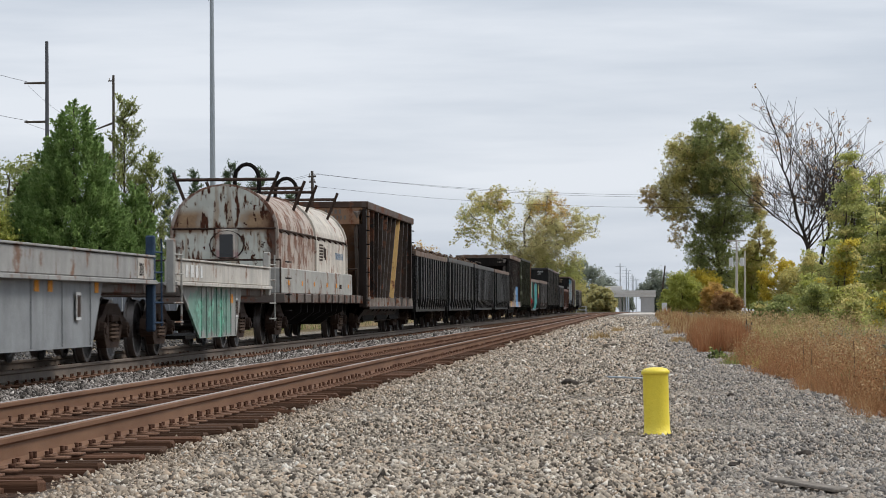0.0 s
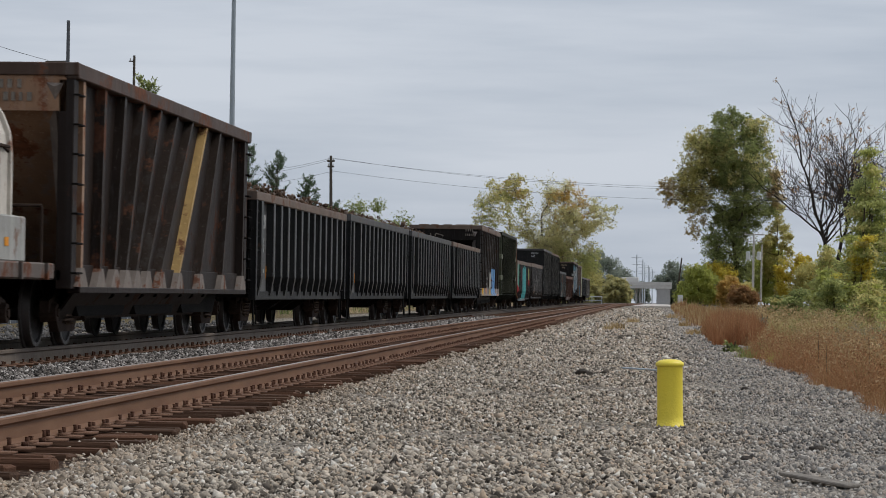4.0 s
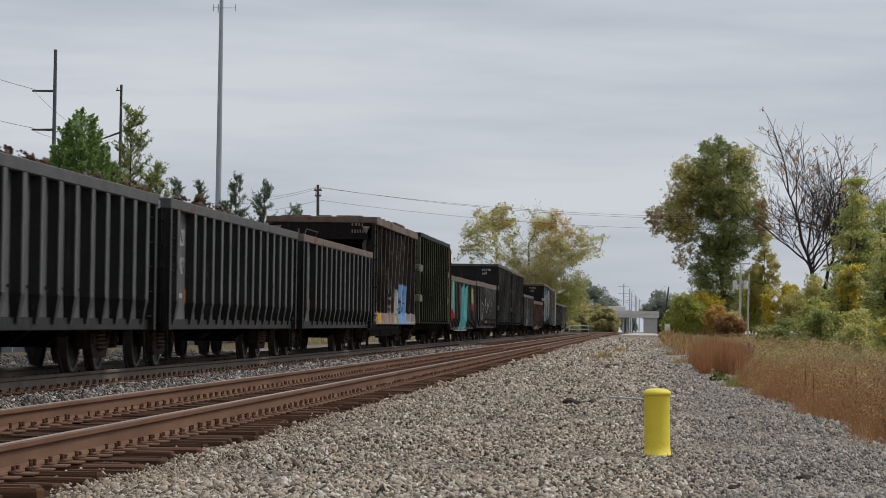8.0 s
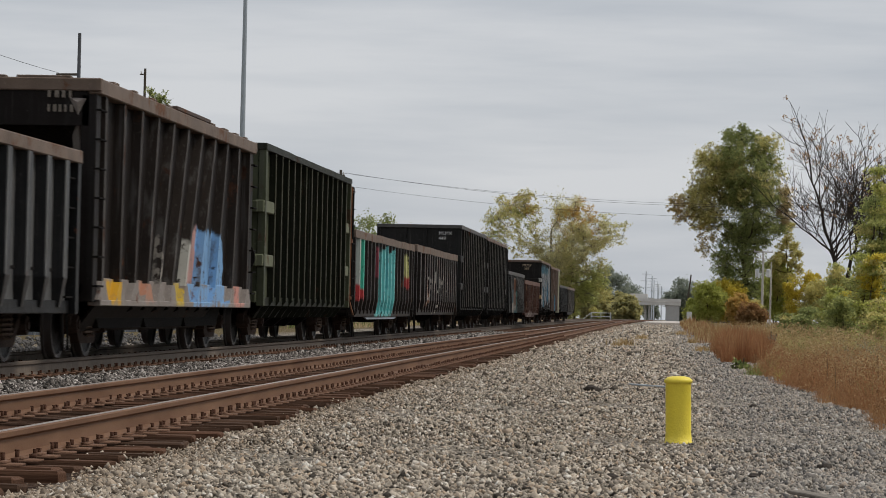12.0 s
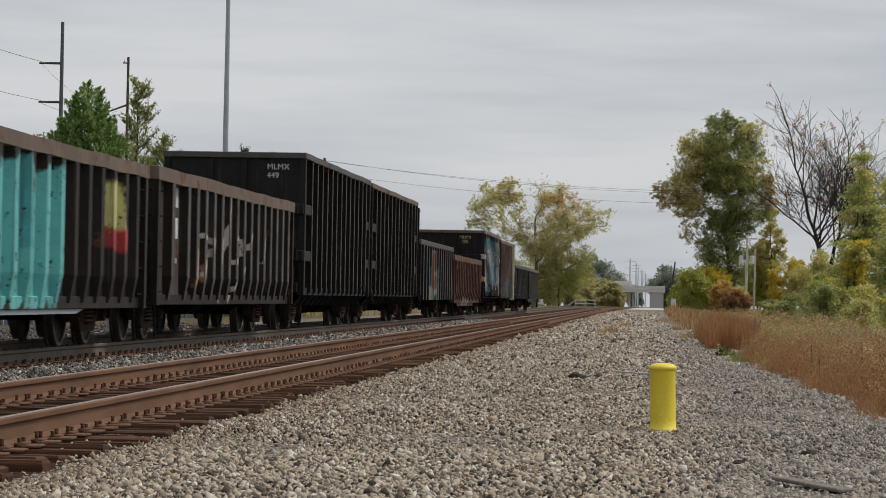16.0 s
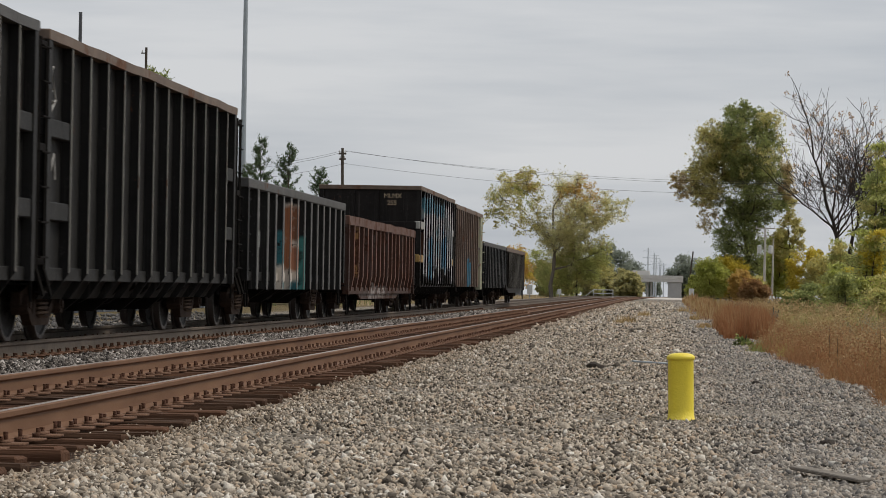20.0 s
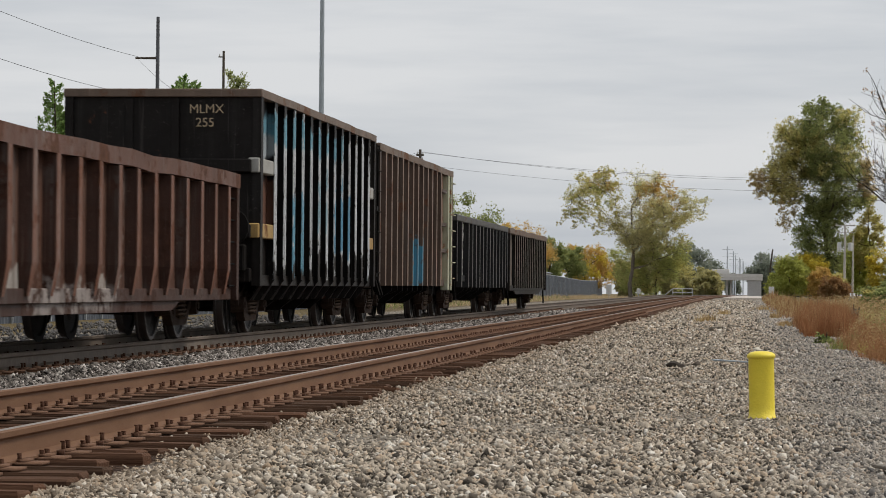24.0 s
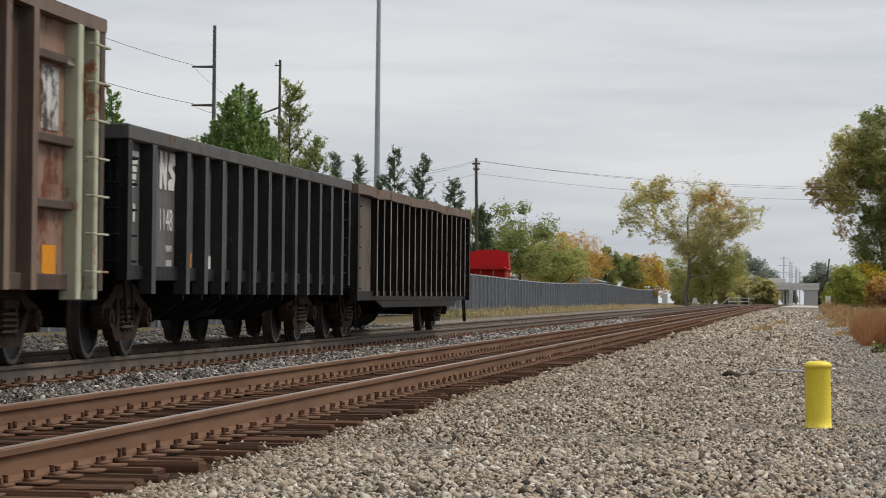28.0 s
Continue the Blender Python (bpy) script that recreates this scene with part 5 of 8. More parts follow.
for i, x in enumerate((-1.1, -0.6, -0.1, 0.4, 0.8)):
    bm = bmesh.new()
    box(bm, x, x + (0.42, 0.3, 0.36)[i % 3], -0.02, 0.12, 3.58, 3.615, 0.008)
    part("rim_clip", bm, M["chord_rust"], sloped)
bars_text(sloped, -0.06, 0.82, 3.33, 0.36, 0.09, 4, M["dim"], end=True)
bars_text(sloped, -0.06, 0.82, 3.15, 0.36, 0.09, 5, M["dim"], end=True)

# ---- coil wagon with its rounded hood ----
g = Nodes("rust_spotted_white_plate")
gx, gy, gz = g.axes()
skin = g.ramp(g.noise(2.5, 6), (0.3, (0.46, 0.47, 0.42)), (0.7, (0.64, 0.65, 0.58)))
side = g.math("ADD", g.math("ABSOLUTE", g.math("ADD", gx, 0.05)), g.math("MULTIPLY", g.noise(3.0, 6), 0.55))
edge = g.step(side, 1.14, 1.30)
belt = g.math("MULTIPLY", g.step(g.math("ABSOLUTE", g.math("SUBTRACT", gz, 2.58)), 0.34, 0.10), g.step(side, 0.50, 0.88))
seam = g.math("MULTIPLY", g.step(g.math("ABSOLUTE", g.math("SUBTRACT", gz, 2.40)), 0.12, 0.0), g.step(g.noise(3.0, 5), 0.38, 0.55))
drips = g.step(g.noise(8.2, 5, (1.0, 1.0, 0.26), 0.55), 0.575, 0.62)
blots = g.step(g.noise(7.0, 6, (1.0, 1.0, 0.75), 0.62), 0.61, 0.65)
runs = g.math("MULTIPLY", g.step(g.noise(7.0, 5, (1.0, 1.0, 0.09)), 0.50, 0.66), 0.6)
halo = g.math("MAXIMUM", g.math("MAXIMUM", g.math("MULTIPLY", g.step(g.noise(8.2, 5, (1.0, 1.0, 0.26), 0.55), 0.53, 0.60), 0.6), runs), g.math("MULTIPLY", belt, 0.9))
skin = g.mix(halo, skin, g.ramp(g.noise(6, 5), (0.3, (0.20, 0.105, 0.050)), (0.7, (0.38, 0.24, 0.125))))
skin = g.mix(g.math("MULTIPLY", seam, 0.6), skin, (0.20, 0.10, 0.05))
dark = g.math("MAXIMUM", g.math("MAXIMUM", drips, blots), g.math("MULTIPLY", edge, 0.92))
skin = g.mix(dark, skin, g.ramp(g.noise(8, 5), (0.3, (0.030, 0.012, 0.009)), (0.7, (0.115, 0.045, 0.024))))
M["hoodrust"] = g.done(skin, 0.7, 0.0, g.math("SUBTRACT", 1.0, dark), 0.01, 0.1)
M["hoodside"] = paint("grime_brown_hood", (0.42, 0.355, 0.30), 0.46, 0.6, 0.9, rustcol=(0.115, 0.055, 0.036), fade=0.02, wear=0.5)
M["hoodpale"] = paint("dirty_white_hood", (0.58, 0.53, 0.46), 0.30, 0.6, 0.8, fade=-0.02, rustcol=(0.17, 0.09, 0.06), tags=((0.9, 2.0, 1.75, 1.95, (0.40, 0.25, 0.24), 0.2),))
M["deckbrown"] = paint("grimy_deck", (0.13, 0.105, 0.09), 0.4, 0.5, 0.4)


def hood_outline(r, base, n=14):
    pts = [(-r, base)]
    for i in range(n + 1):
        a = math.pi * (1 - i / n)
        pts.append((r * math.cos(a), base + 0.74 + 1.0 * math.sin(a)))
    return pts + [(r, base)]


def build_coil_wagon(s0, L):
    car = wagon("coil steel wagon with two rounded hoods, white paint eaten by rust", s0, L)
    car.name = "coil_wagon"
    running_gear(car, L, d=2.0)
    bm = bmesh.new()
    box(bm, -1.42, 1.42, 0.1, L - 0.1, 0.86, 1.06, 0.02)
    for i in range(12):
        y = 0.6 + i * (L - 1.2) / 11
        for s in (-1, 1):
            box(bm, s * 1.42, s * 1.46, y - 0.04, y + 0.04, 0.86, 1.06)
    part("deck", bm, M["deckbrown"], car, "grimy side sill with stiffeners")
    bm = bmesh.new()
    box(bm, -1.22, 1.22, 1.0, L - 0.8, 1.06, 1.60, 0.02)
    part("trough", bm, M["coilsill"], car, "pale grey trough under the hoods")
    for y in (2.2, 4.6, 6.9, 9.5, 11.6, 14.4):
        patch(car, 1.222, y, 1.24, 0.2, 0.10, M["orange"], "reflector", "orange reflector strip")
    bars_text(car, 1.222, 12.4, 1.22, 0.5, 0.1, 6, M["truck"])
    for k, (y0, y1, mat) in enumerate(((1.3, 8.15, M["hoodside"]), (8.2, 15.1, M["hoodpale"]))):
        bm = bmesh.new()
        prism(bm, hood_outline(1.10, 1.58), "y", y0, y1)
        hood = part("hood", bm, mat, car, "rounded hood, paint flaking to rust" if k == 0 else "rounded dirty white hood")
        for y in ([y0 + 0.03, y1 - 0.03] if k else [y0 + 0.03]):
            bm = bmesh.new()
            o, i2 = hood_outline(1.14, 1.58), hood_outline(1.08, 1.58)
            n = len(o)
            for ya, yb in ((y - 0.05, y + 0.05),):
                vs = [[bm.verts.new((p[0], yy, p[1] + (0.04 if 0 < j < n - 1 and src is o else 0))) for j, p in enumerate(src)] for src, yy in ((o, ya), (o, yb), (i2, ya), (i2, yb))]
                for j in range(n - 1):
                    bm.faces.new((vs[0][j], vs[0][j + 1], vs[1][j + 1], vs[1][j]))
                    bm.faces.new((vs[0][j], vs[0][j + 1], vs[2][j + 1], vs[2][j]))
                    bm.faces.new((vs[1][j], vs[1][j + 1], vs[3][j + 1], vs[3][j]))
            bmesh.ops.recalc_face_normals(bm, faces=bm.faces)
            part("hood_rim", bm, M["hoodside"] if k == 0 else mat, hood)
        bm = bmesh.new()
        for s in (-1, 1):
            bar(bm, (s * 1.12, y0 + 0.1, 2.40), (s * 1.12, y1 - 0.1, 2.40), 0.022)
            for i in range(6):
                y = y0 + 0.3 + i * (y1 - y0 - 0.6) / 5
                bar(bm, (s * 1.09, y, 2.40), (s * 1.17, y, 2.33), 0.02)
        part("tie_rail", bm, M["truck"], hood)
        # guide arms and lifting hoops along the crown
        ym = (y0 + y1) / 2
        for y in (y0 + 0.25, ym + 1.4):
            bm = bmesh.new()
            for s in (-1, 1):
                bar(bm, (s * 0.85, y, 2.95), (s * 1.12, y, 3.62), 0.035, sides=4)
            bar(bm, (-1.08, y, 3.46), (1.08, y, 3.46), 0.035, sides=4)
            part("guide_arm", bm, M["truck"], hood)
        bm = bmesh.new()
        pts = [Vector((0.27 * math.cos(math.pi * i / 10), ym, 3.60 + 0.34 * math.sin(math.pi * i / 10))) for i in range(11)]
        tube(bm, [pts[0] - Vector((0, 0, 0.5))] + pts + [pts[-1] - Vector((0, 0, 0.5))], 0.05, 6)
        part("lifting_hoop", bm, M["under"], hood, "black lifting hoop")
    bm = bmesh.new()
    prism(bm, hood_outline(1.07, 1.58), "y", 1.24, 1.30)
    part("hood_end", bm, M["hoodrust"], car, "flat end plate, white paint spotted with rust")
    # hatch in the near end
    bm = bmesh.new()
    box(bm, -0.18, 0.30, 1.19, 1.24, 1.80, 2.42, 0.02)
    part("hatch", bm, M["hoodpale"], car, "dark hatch with a pale frame")
    bm = bmesh.new()
    box(bm, -0.09, 0.19, 1.18, 1.19, 1.82, 2.30)
    part("hatch_opening", bm, M["glass"], car)
    bm = bmesh.new()
    tube(bm, [(0.06 + 0.36 * math.cos(math.pi * i / 8), 1.2, 2.08 + 0.3 * math.sin(math.pi * i / 8)) for i in range(17)], 0.016, 4)
    part("hatch_ring", bm, M["truck"], car)
    bm = bmesh.new()
    bar(bm, (-1.09, 1.22, 2.42), (1.09, 1.22, 2.42), 0.02, sides=4)
    part("seam", bm, M["truck"], car)
    # striped emblem and letters on the second hood, as plain shapes
    bm = bmesh.new()
    for i in range(6):
        box(bm, 1.102, 1.108, 9.1, 9.9 - 0.03 * i, 2.22 - i * 0.07, 2.26 - i * 0.07)
    box(bm, 1.102, 1.108, 10.0, 10.2, 1.95, 2.2)
    box(bm, 1.102, 1.108, 10.26, 10.5, 1.9, 2.18)
    part("logo", bm, M["truck"], car, "dark striped emblem")
    bars_text(car, 1.102, 12.6, 1.95, 1.9, 0.16, 9, plain("faded_blue", (0.25, 0.31, 0.38), 0.7))
    for y in (0.3, 16.0):
        bm = bmesh.new()
        for x in (1.3, -1.3):
            bar(bm, (x, y, 1.06), (x, y, 1.75), 0.02)
        bar(bm, (1.3, y, 1.75), (-1.3, y, 1.75), 0.02)
        part("end_rail", bm, M["truck"], car)
    ladder(car, 1.42, 0.15, 0.7, 1.7, 4)
    return car


build_coil_wagon(57.3, 16.3)


# ---- well wagons ----
M["wellgrey"] = paint("grey_well_wagon", (0.25, 0.26, 0.265), 0.12, 0.6, 0.4, tags=((12.2, 13.0, 1.3, 1.5, (0.42, 0.30, 0.07), 0.3), (14.2, 14.5, 1.3, 1.5, (0.42, 0.30, 0.07), 0.2), (17.6, 18.4, 1.22, 1.45, (0.40, 0.33, 0.18), 0.3)))
M["wellchord"] = paint("grimy_well_rim", (0.30, 0.295, 0.28), 0.33, 0.6, 0.6, rustcol=(0.13, 0.075, 0.05), fade=0.05)
M["wellgreen"] = paint("green_sprayed_well_wagon", (0.30, 0.30, 0.28), 0.15, 0.4, 0.4, tags=((2.2, 6.9, 0.3, 1.02, (0.17, 0.30, 0.24), 1.2), (2.9, 6.4, 0.3, 0.95, (0.10, 0.20, 0.155), 2.4), (3.2, 3.6, 0.35, 0.9, (0.20, 0.46, 0.34), 1.6), (4.4, 4.8, 0.3, 0.8, (0.20, 0.48, 0.35), 1.8), (5.6, 6.0, 0.3, 0.85, (0.18, 0.46, 0.33), 1.8)))
M["wellwhite"] = paint("chalky_well_rim", (0.50, 0.47, 0.42), 0.32, 0.5, 0.6, rustcol=(0.17, 0.10, 0.065), fade=0.06)
M["blue"] = plain("dark_blue_steel", (0.035, 0.058, 0.095), 0.6, 0.1, 0.3, 4.0)


def well_wagon(label, s0, L, skin, chord, y_a, y_b, post, cut=0.75):
    car = wagon(label, s0, L)
    car.name = "well_wagon"
    for y in (1.3, L - 1.3):
        truck(car, y)
    hang("coupler", share("couplerA", lambda: coupler_mesh(-1)), car)
    hang("coupler", share("couplerB", lambda: coupler_mesh(1)), car, pose(0, L, 0))
    for s in (-1, 1):
        bm = bmesh.new()
        prism(bm, [(y_a, 1.12), (y_b, 1.12), (y_b - 0.75, 0.26), (y_a + cut, 0.26)], "x", s * 1.34, s * 1.30)
        part("well_side", bm, skin, car)
        bm = bmesh.new()
        box(bm, s * 1.46, s * 1.28, 0.3, L - 0.3, 1.18, 1.52, 0.02)
        part("top_chord", bm, chord, car)
        bm = bmesh.new()
        box(bm, s * 1.50, s * 1.28, 0.2, L - 0.2, 1.12, 1.18, 0.008)
        box(bm, s * 1.49, s * 1.30, 0.3, L - 0.3, 1.52, 1.55, 0.006)
        part("chord_flange", bm, chord, car)
        for i in range(8):
            bm = bmesh.new()
            y = y_a + cut + 0.15 + (y_b - y_a - cut - 1.05) * i / 7
            box(bm, s * 1.34, s * 1.355, y - 0.015, y + 0.015, 0.28, 1.12)
            part("well_stiffener", bm, skin, car)
    bm = bmesh.new()
    box(bm, -1.3, 1.3, y_a + 0.75, y_b - 0.75, 0.26, 0.32)
    part("well_floor", bm, M["under"], car)
    for y0, y1 in ((0.1, y_a), (y_b, L - 0.1)):
        bm = bmesh.new()
        box(bm, -1.28, 1.28, y0, y1, 0.98, 1.16, 0.02)
        part("end_deck", bm, M["deckbrown"], car)
    for y in (0.14, L - 0.3):
        bm = bmesh.new()
        box(bm, 1.33, 1.46, y, y + 0.16, 0.42 if post is M["blue"] else 1.0, 1.85, 0.02)
        pillar = part("end_post", bm, post, car, "ladder post at the wagon's end")
        for z in (0.55, 0.85, 1.3, 1.6):
            bm = bmesh.new()
            bar(bm, (1.45, y + 0.04, z), (1.54, y + 0.3, z), 0.014)
            part("rung", bm, post, pillar)
        bm = bmesh.new()
        bar(bm, (1.52, y + 0.3, 0.5), (1.52, y + 0.3, 1.8), 0.016)
        part("hand_rail", bm, post, pillar)
    return car


car = well_wagon("grey steel well wagon with a grimy rim, empty", 20.6, 21.3, M["wellgrey"], M["wellchord"], 2.9, 17.6, M["blue"])
for y in (13.2, 14.0, 17.0):
    patch(car, 1.345, y, 0.98, 0.26, 0.14, M["orange"], "reflector", "orange reflector strip")
patch(car, 1.375, 15.6, 0.62, 0.3, 0.36, M["white"], "notice", "white notice plate")
patch(car, 1.382, 15.64, 0.66, 0.22, 0.28, M["truck"], "notice_print")
stencil(car, "201", on_side(1.472, 19.7, 1.24), 0.27, M["under"], "black number on a pale plate")
patch(car, 1.462, 19.6, 1.2, 0.75, 0.3, M["wellwhite"], "number_plate", "pale plate")
car = well_wagon("pale well wagon with green graffiti on its side", 43.3, 11.7, M["wellgreen"], M["wellwhite"], 1.4, 8.4, M["coilsill"], 2.0)
bars_text(car, 1.462, 1.2, 1.26, 2.0, 0.2, 4, M["white"])
patch(car, 1.345, 7.5, 0.6, 0.3, 0.34, M["white"], "notice", "white notice plate")
patch(car, 1.352, 7.55, 0.64, 0.2, 0.26, M["truck"], "notice_print")
patch(car, 1.345, 6.9, 0.85, 0.28, 0.16, M["orange"], "reflector", "orange reflector strip")

# ---- things beside the line ----
def lathe(bm, rings, n=24, at=(0, 0, 0)):
    """Rings of (radius, z) turned about an upright axis and closed above and below."""
    rows = [[bm.verts.new((at[0] + r * math.cos(2 * math.pi * k / n), at[1] + r * math.sin(2 * math.pi * k / n), at[2] + z)) for k in range(n)] for r, z in rings]
    for a, b in zip(rows, rows[1:]):
        for k in range(n):
            bm.faces.new((a[k], a[(k + 1) % n], b[(k + 1) % n], b[k]))
    bm.faces.new(list(reversed(rows[0])))
    bm.faces.new(rows[-1])


def build_bollard():
    post = thing("marker_post", "short round yellow plastic marker post standing in the gravel", "bollard", at=pose(0.115, 21.95, -0.02, 0.6, -1.2))
    bm = bmesh.new()
    lathe(bm, [(0.112, 0.0), (0.112, 0.03), (0.104, 0.035), (0.099, 0.10), (0.099, 0.485), (0.101, 0.49)])
    part("tube", bm, M["yellow"], post, smooth=True)
    bm = bmesh.new()
    lathe(bm, [(0.108, 0.485), (0.110, 0.505), (0.106, 0.515), (0.085, 0.530), (0.05, 0.538), (0.01, 0.540)])
    part("cap", bm, M["yellow"], post, "domed yellow cap", smooth=True)


build_bollard()


def chunk(name, label, category, at, size, material, seed, flat=1.0):
    r = random.Random(seed)
    bm = bmesh.new()
    bmesh.ops.create_icosphere(bm, subdivisions=2, radius=1.0)
    for v in bm.verts:
        v.co = Vector((v.co.x * size[0], v.co.y * size[1], v.co.z * size[2] * flat)) * r.uniform(0.82, 1.12)
    ob = solid(name, bm, material, label, category)
    ob.matrix_basis = pose(*at)


chunk("dark_rock", "dark angular rock lying on the gravel", "rock", (-0.89, 35.3, 0.03, 0, 8, 20), (0.12, 0.09, 0.06), M["rock"], 3)
for k, (x, y) in enumerate(((1.35, 20.3), (0.55, 17.2), (1.05, 18.6), (-0.3, 16.8), (0.95, 30.5))):
    chunk("dark_lump", "small dark lump on the gravel", "rock", (x, y, 0.015), (0.05, 0.045, 0.035), M["rock"], 20 + k)
bm = bmesh.new()
box(bm, -0.34, 0.34, -0.05, 0.05, 0.0, 0.02, 0.005)
ob = solid("plank", bm, M["board"], "weathered grey plank lying flat on the gravel", "plank")
ob.matrix_basis = pose(0.885, 15.3, 0.02, 0, 2.0, -61)
bm = bmesh.new()
box(bm, -0.28, 0.28, -0.1, 0.1, 0.0, 0.02, 0.004)
ob = solid("metal_scrap", bm, M["galv"], "flat pale scrap plate on the gravel", "scrap")
ob.matrix_basis = pose(-0.18, 37.8, 0.025, 0, 3, 8)


def build_fence():
    """Corrugated sheets on posts, one after the other."""
    fence = thing("sheet_fence", "long grey corrugated sheet fence with pale posts", "fence", at=pose(-22.3, 0, 0))
    shapes = {}
    y, i = 60.0, 0
    r = random.Random(4)
    bm = bmesh.new()
    outline = []
    k = 13
    for j in range(k + 1):
        outline.append((0.03 if j % 2 else 0.0, 2.4 * j / k))
    low = [bm.verts.new((x, yy, 0.0)) for x, yy in outline]
    high = [bm.verts.new((x, yy, 2.42)) for x, yy in outline]
    for j in range(k):
        bm.faces.new((low[j], low[j + 1], high[j + 1], high[j]))
    sheet = mesh_of("fence_panel", bm, M["fence"])
    bm = bmesh.new()
    box(bm, 0.03, 0.10, -0.04, 0.04, 0.0, 2.46)
    post = mesh_of("fence_post", bm, M["fencepost"])
    bm = bmesh.new()
    box(bm, -0.03, 0.06, 0.0, 2.4, 2.42, 2.50)
    rail = mesh_of("fence_rail", bm, M["fencepost"])
    while y < 432:
        drop = 0.0022 * max(0.0, y - 300)
        hang("fence_panel", sheet, fence, pose(r.uniform(-0.02, 0.02), y, -0.22 - drop + 0.14 * math.sin(y * 0.045)))
        hang("fence_post", post, fence, pose(0, y, -0.22 - drop + 0.14 * math.sin(y * 0.045)))
        hang("fence_rail", rail, fence, pose(0, y, -0.22 - drop + 0.14 * math.sin(y * 0.045)))
        y += 2.4
        i += 1


M["fencepost"] = plain("fence_post_grey", (0.36, 0.38, 0.40), 0.6, 0.2, 0.15, 2.0)
build_fence()


def build_caboose():
    c = thing("caboose", "bright red caboose with a raised cupola parked behind the fence", "caboose", at=pose(-25.2, 225.0, -0.3, 0, 0, 4))
    bm = bmesh.new()
    box(bm, -1.5, 1.5, 0.0, 9.5, 1.0, 3.35, 0.05)
    body = part("body", bm, M["caboose"], c)
    bm = bmesh.new()
    prism(bm, [(-1.7, 3.33), (1.7, 3.33), (1.2, 3.62), (0.0, 3.75), (-1.2, 3.62)], "y", -1.0, 10.5)
    part("roof", bm, M["caboose"], c)
    bm = bmesh.new()
    prism(bm, [(-1.62, 3.4), (1.62, 3.4), (1.55, 4.75), (0.6, 4.95), (-0.6, 4.95), (-1.55, 4.75)], "y", 2.6, 6.2)
    part("cupola", bm, M["caboose"], c)
    for y in (1.2, 4.5, 7.6):
        bm = bmesh.new()
        box(bm, 1.5, 1.52, y, y + 0.7, 2.1, 2.9)
        part("window", bm, M["glass"], c)
    for y in (-0.9, 10.4):
        bm = bmesh.new()
        for x in (-1.45, -0.5, 0.5, 1.45):
            bar(bm, (x, y, 1.0), (x, y, 3.4), 0.03)
        for z in (1.5, 2.0):
            bar(bm, (-1.45, y, z), (1.45, y, z), 0.025)
        part("end_railing", bm, M["ochre"], c)
    bm = bmesh.new()
    box(bm, -1.4, 1.4, -1.0, 10.5, 0.8, 1.0)
    part("platform", bm, M["under"], c)
    for y in (1.4, 8.1):
        bm = bmesh.new()
        box(bm, -1.0, 1.0, y - 1.1, y + 1.1, 0.1, 0.8, 0.1)
        part("truck", bm, M["truck"], c)


build_caboose()


def utility_pole(label, at, height, r0, material, arms=(), lean=0.0, extras=None):
    p = thing("utility_pole", label, "utility pole", at=pose(at[0], at[1], at[2], 0, lean))
    bm = bmesh.new()
    bar(bm, (0, 0, -0.5), (0, 0, height), r0, r0 * 0.62, 10)
    part("shaft", bm, material, p)
    for z, x0, x1, t in arms:
        bm = bmesh.new()
        box(bm, x0, x1, -t, t, z - t, z + t)
        part("crossarm", bm, material, p)
        bm = bmesh.new()
        for x in (x0 + 0.1, x1 - 0.1):
            bar(bm, (x, 0, z + t), (x, 0, z + t + 0.22), 0.05, 0.03, 6)
        part("insulator", bm, M["palepole"], p)
    return p


# dark steel poles behind the trees on the left, arms to one side
for x, y, z in ((-44.1, 208.0, 21.3),):
    p = utility_pole("tall dark steel line pole with side arms", (x, y, -0.3), z, 0.20, M["steelpole"])
    for h in (18.2, 15.3):
        bm = bmesh.new()
        bar(bm, (0, 0, h), (-1.7, 0, h), 0.10, 0.07, 8)
        bar(bm, (-1.5, 0, h), (-1.5, 0, h - 0.05), 0.06)
        part("side_arm", bm, M["pole"], p)
p = utility_pole("tall dark wooden line pole", (-45.1, 240.0, -0.3), 21.4, 0.17, M["pole"], ((20.9, -0.45, 0.1, 0.05),))
bm = bmesh.new()
bar(bm, (0, 0, 17.3), (-1.9, 0, 16.6), 0.09, 0.06, 6)
part("side_arm", bm, M["pole"], p)
utility_pole("wooden line pole with two short crossarms beside the fence", (-29.5, 255.0, -0.3), 13.7, 0.20, M["pole"], ((13.2, -0.35, 0.35, 0.08), (12.7, -0.3, 0.3, 0.07)), -0.9)
p = utility_pole("silvery wooden pole with a crossarm and two transformers", (12.4, 370.0, -0.3), 9.7, 0.20, M["palepole"], ((9.6, -1.25, 1.25, 0.08), (8.7, -1.0, 1.1, 0.05)), 0.4)
for x in (-0.72, 0.72):
    bm = bmesh.new()
    lathe(bm, [(0.20, 0.0), (0.27, 0.05), (0.27, 1.0), (0.18, 1.1)], 14, (x, 0, 6.3))
    part("transformer", bm, M["white"], p, "white transformer can", smooth=False)
utility_pole("plain silvery wooden pole", (14.0, 385.0, -0.3), 8.6, 0.17, M["palepole"], (), 0.5)
utility_pole("dark pole leaning over beside the crossing", (2.6, 400.0, -0.4), 7.0, 0.17, M["pole"], (), 6.6)
for x, y, h in ((17.6, 420.0, 8.5), (19.0, 440.0, 7.5)):
    utility_pole("thin dark pole behind the scrub", (x, y, -0.5), h, 0.12, M["pole"], ((h - 0.6, -0.9, 0.9, 0.05),))


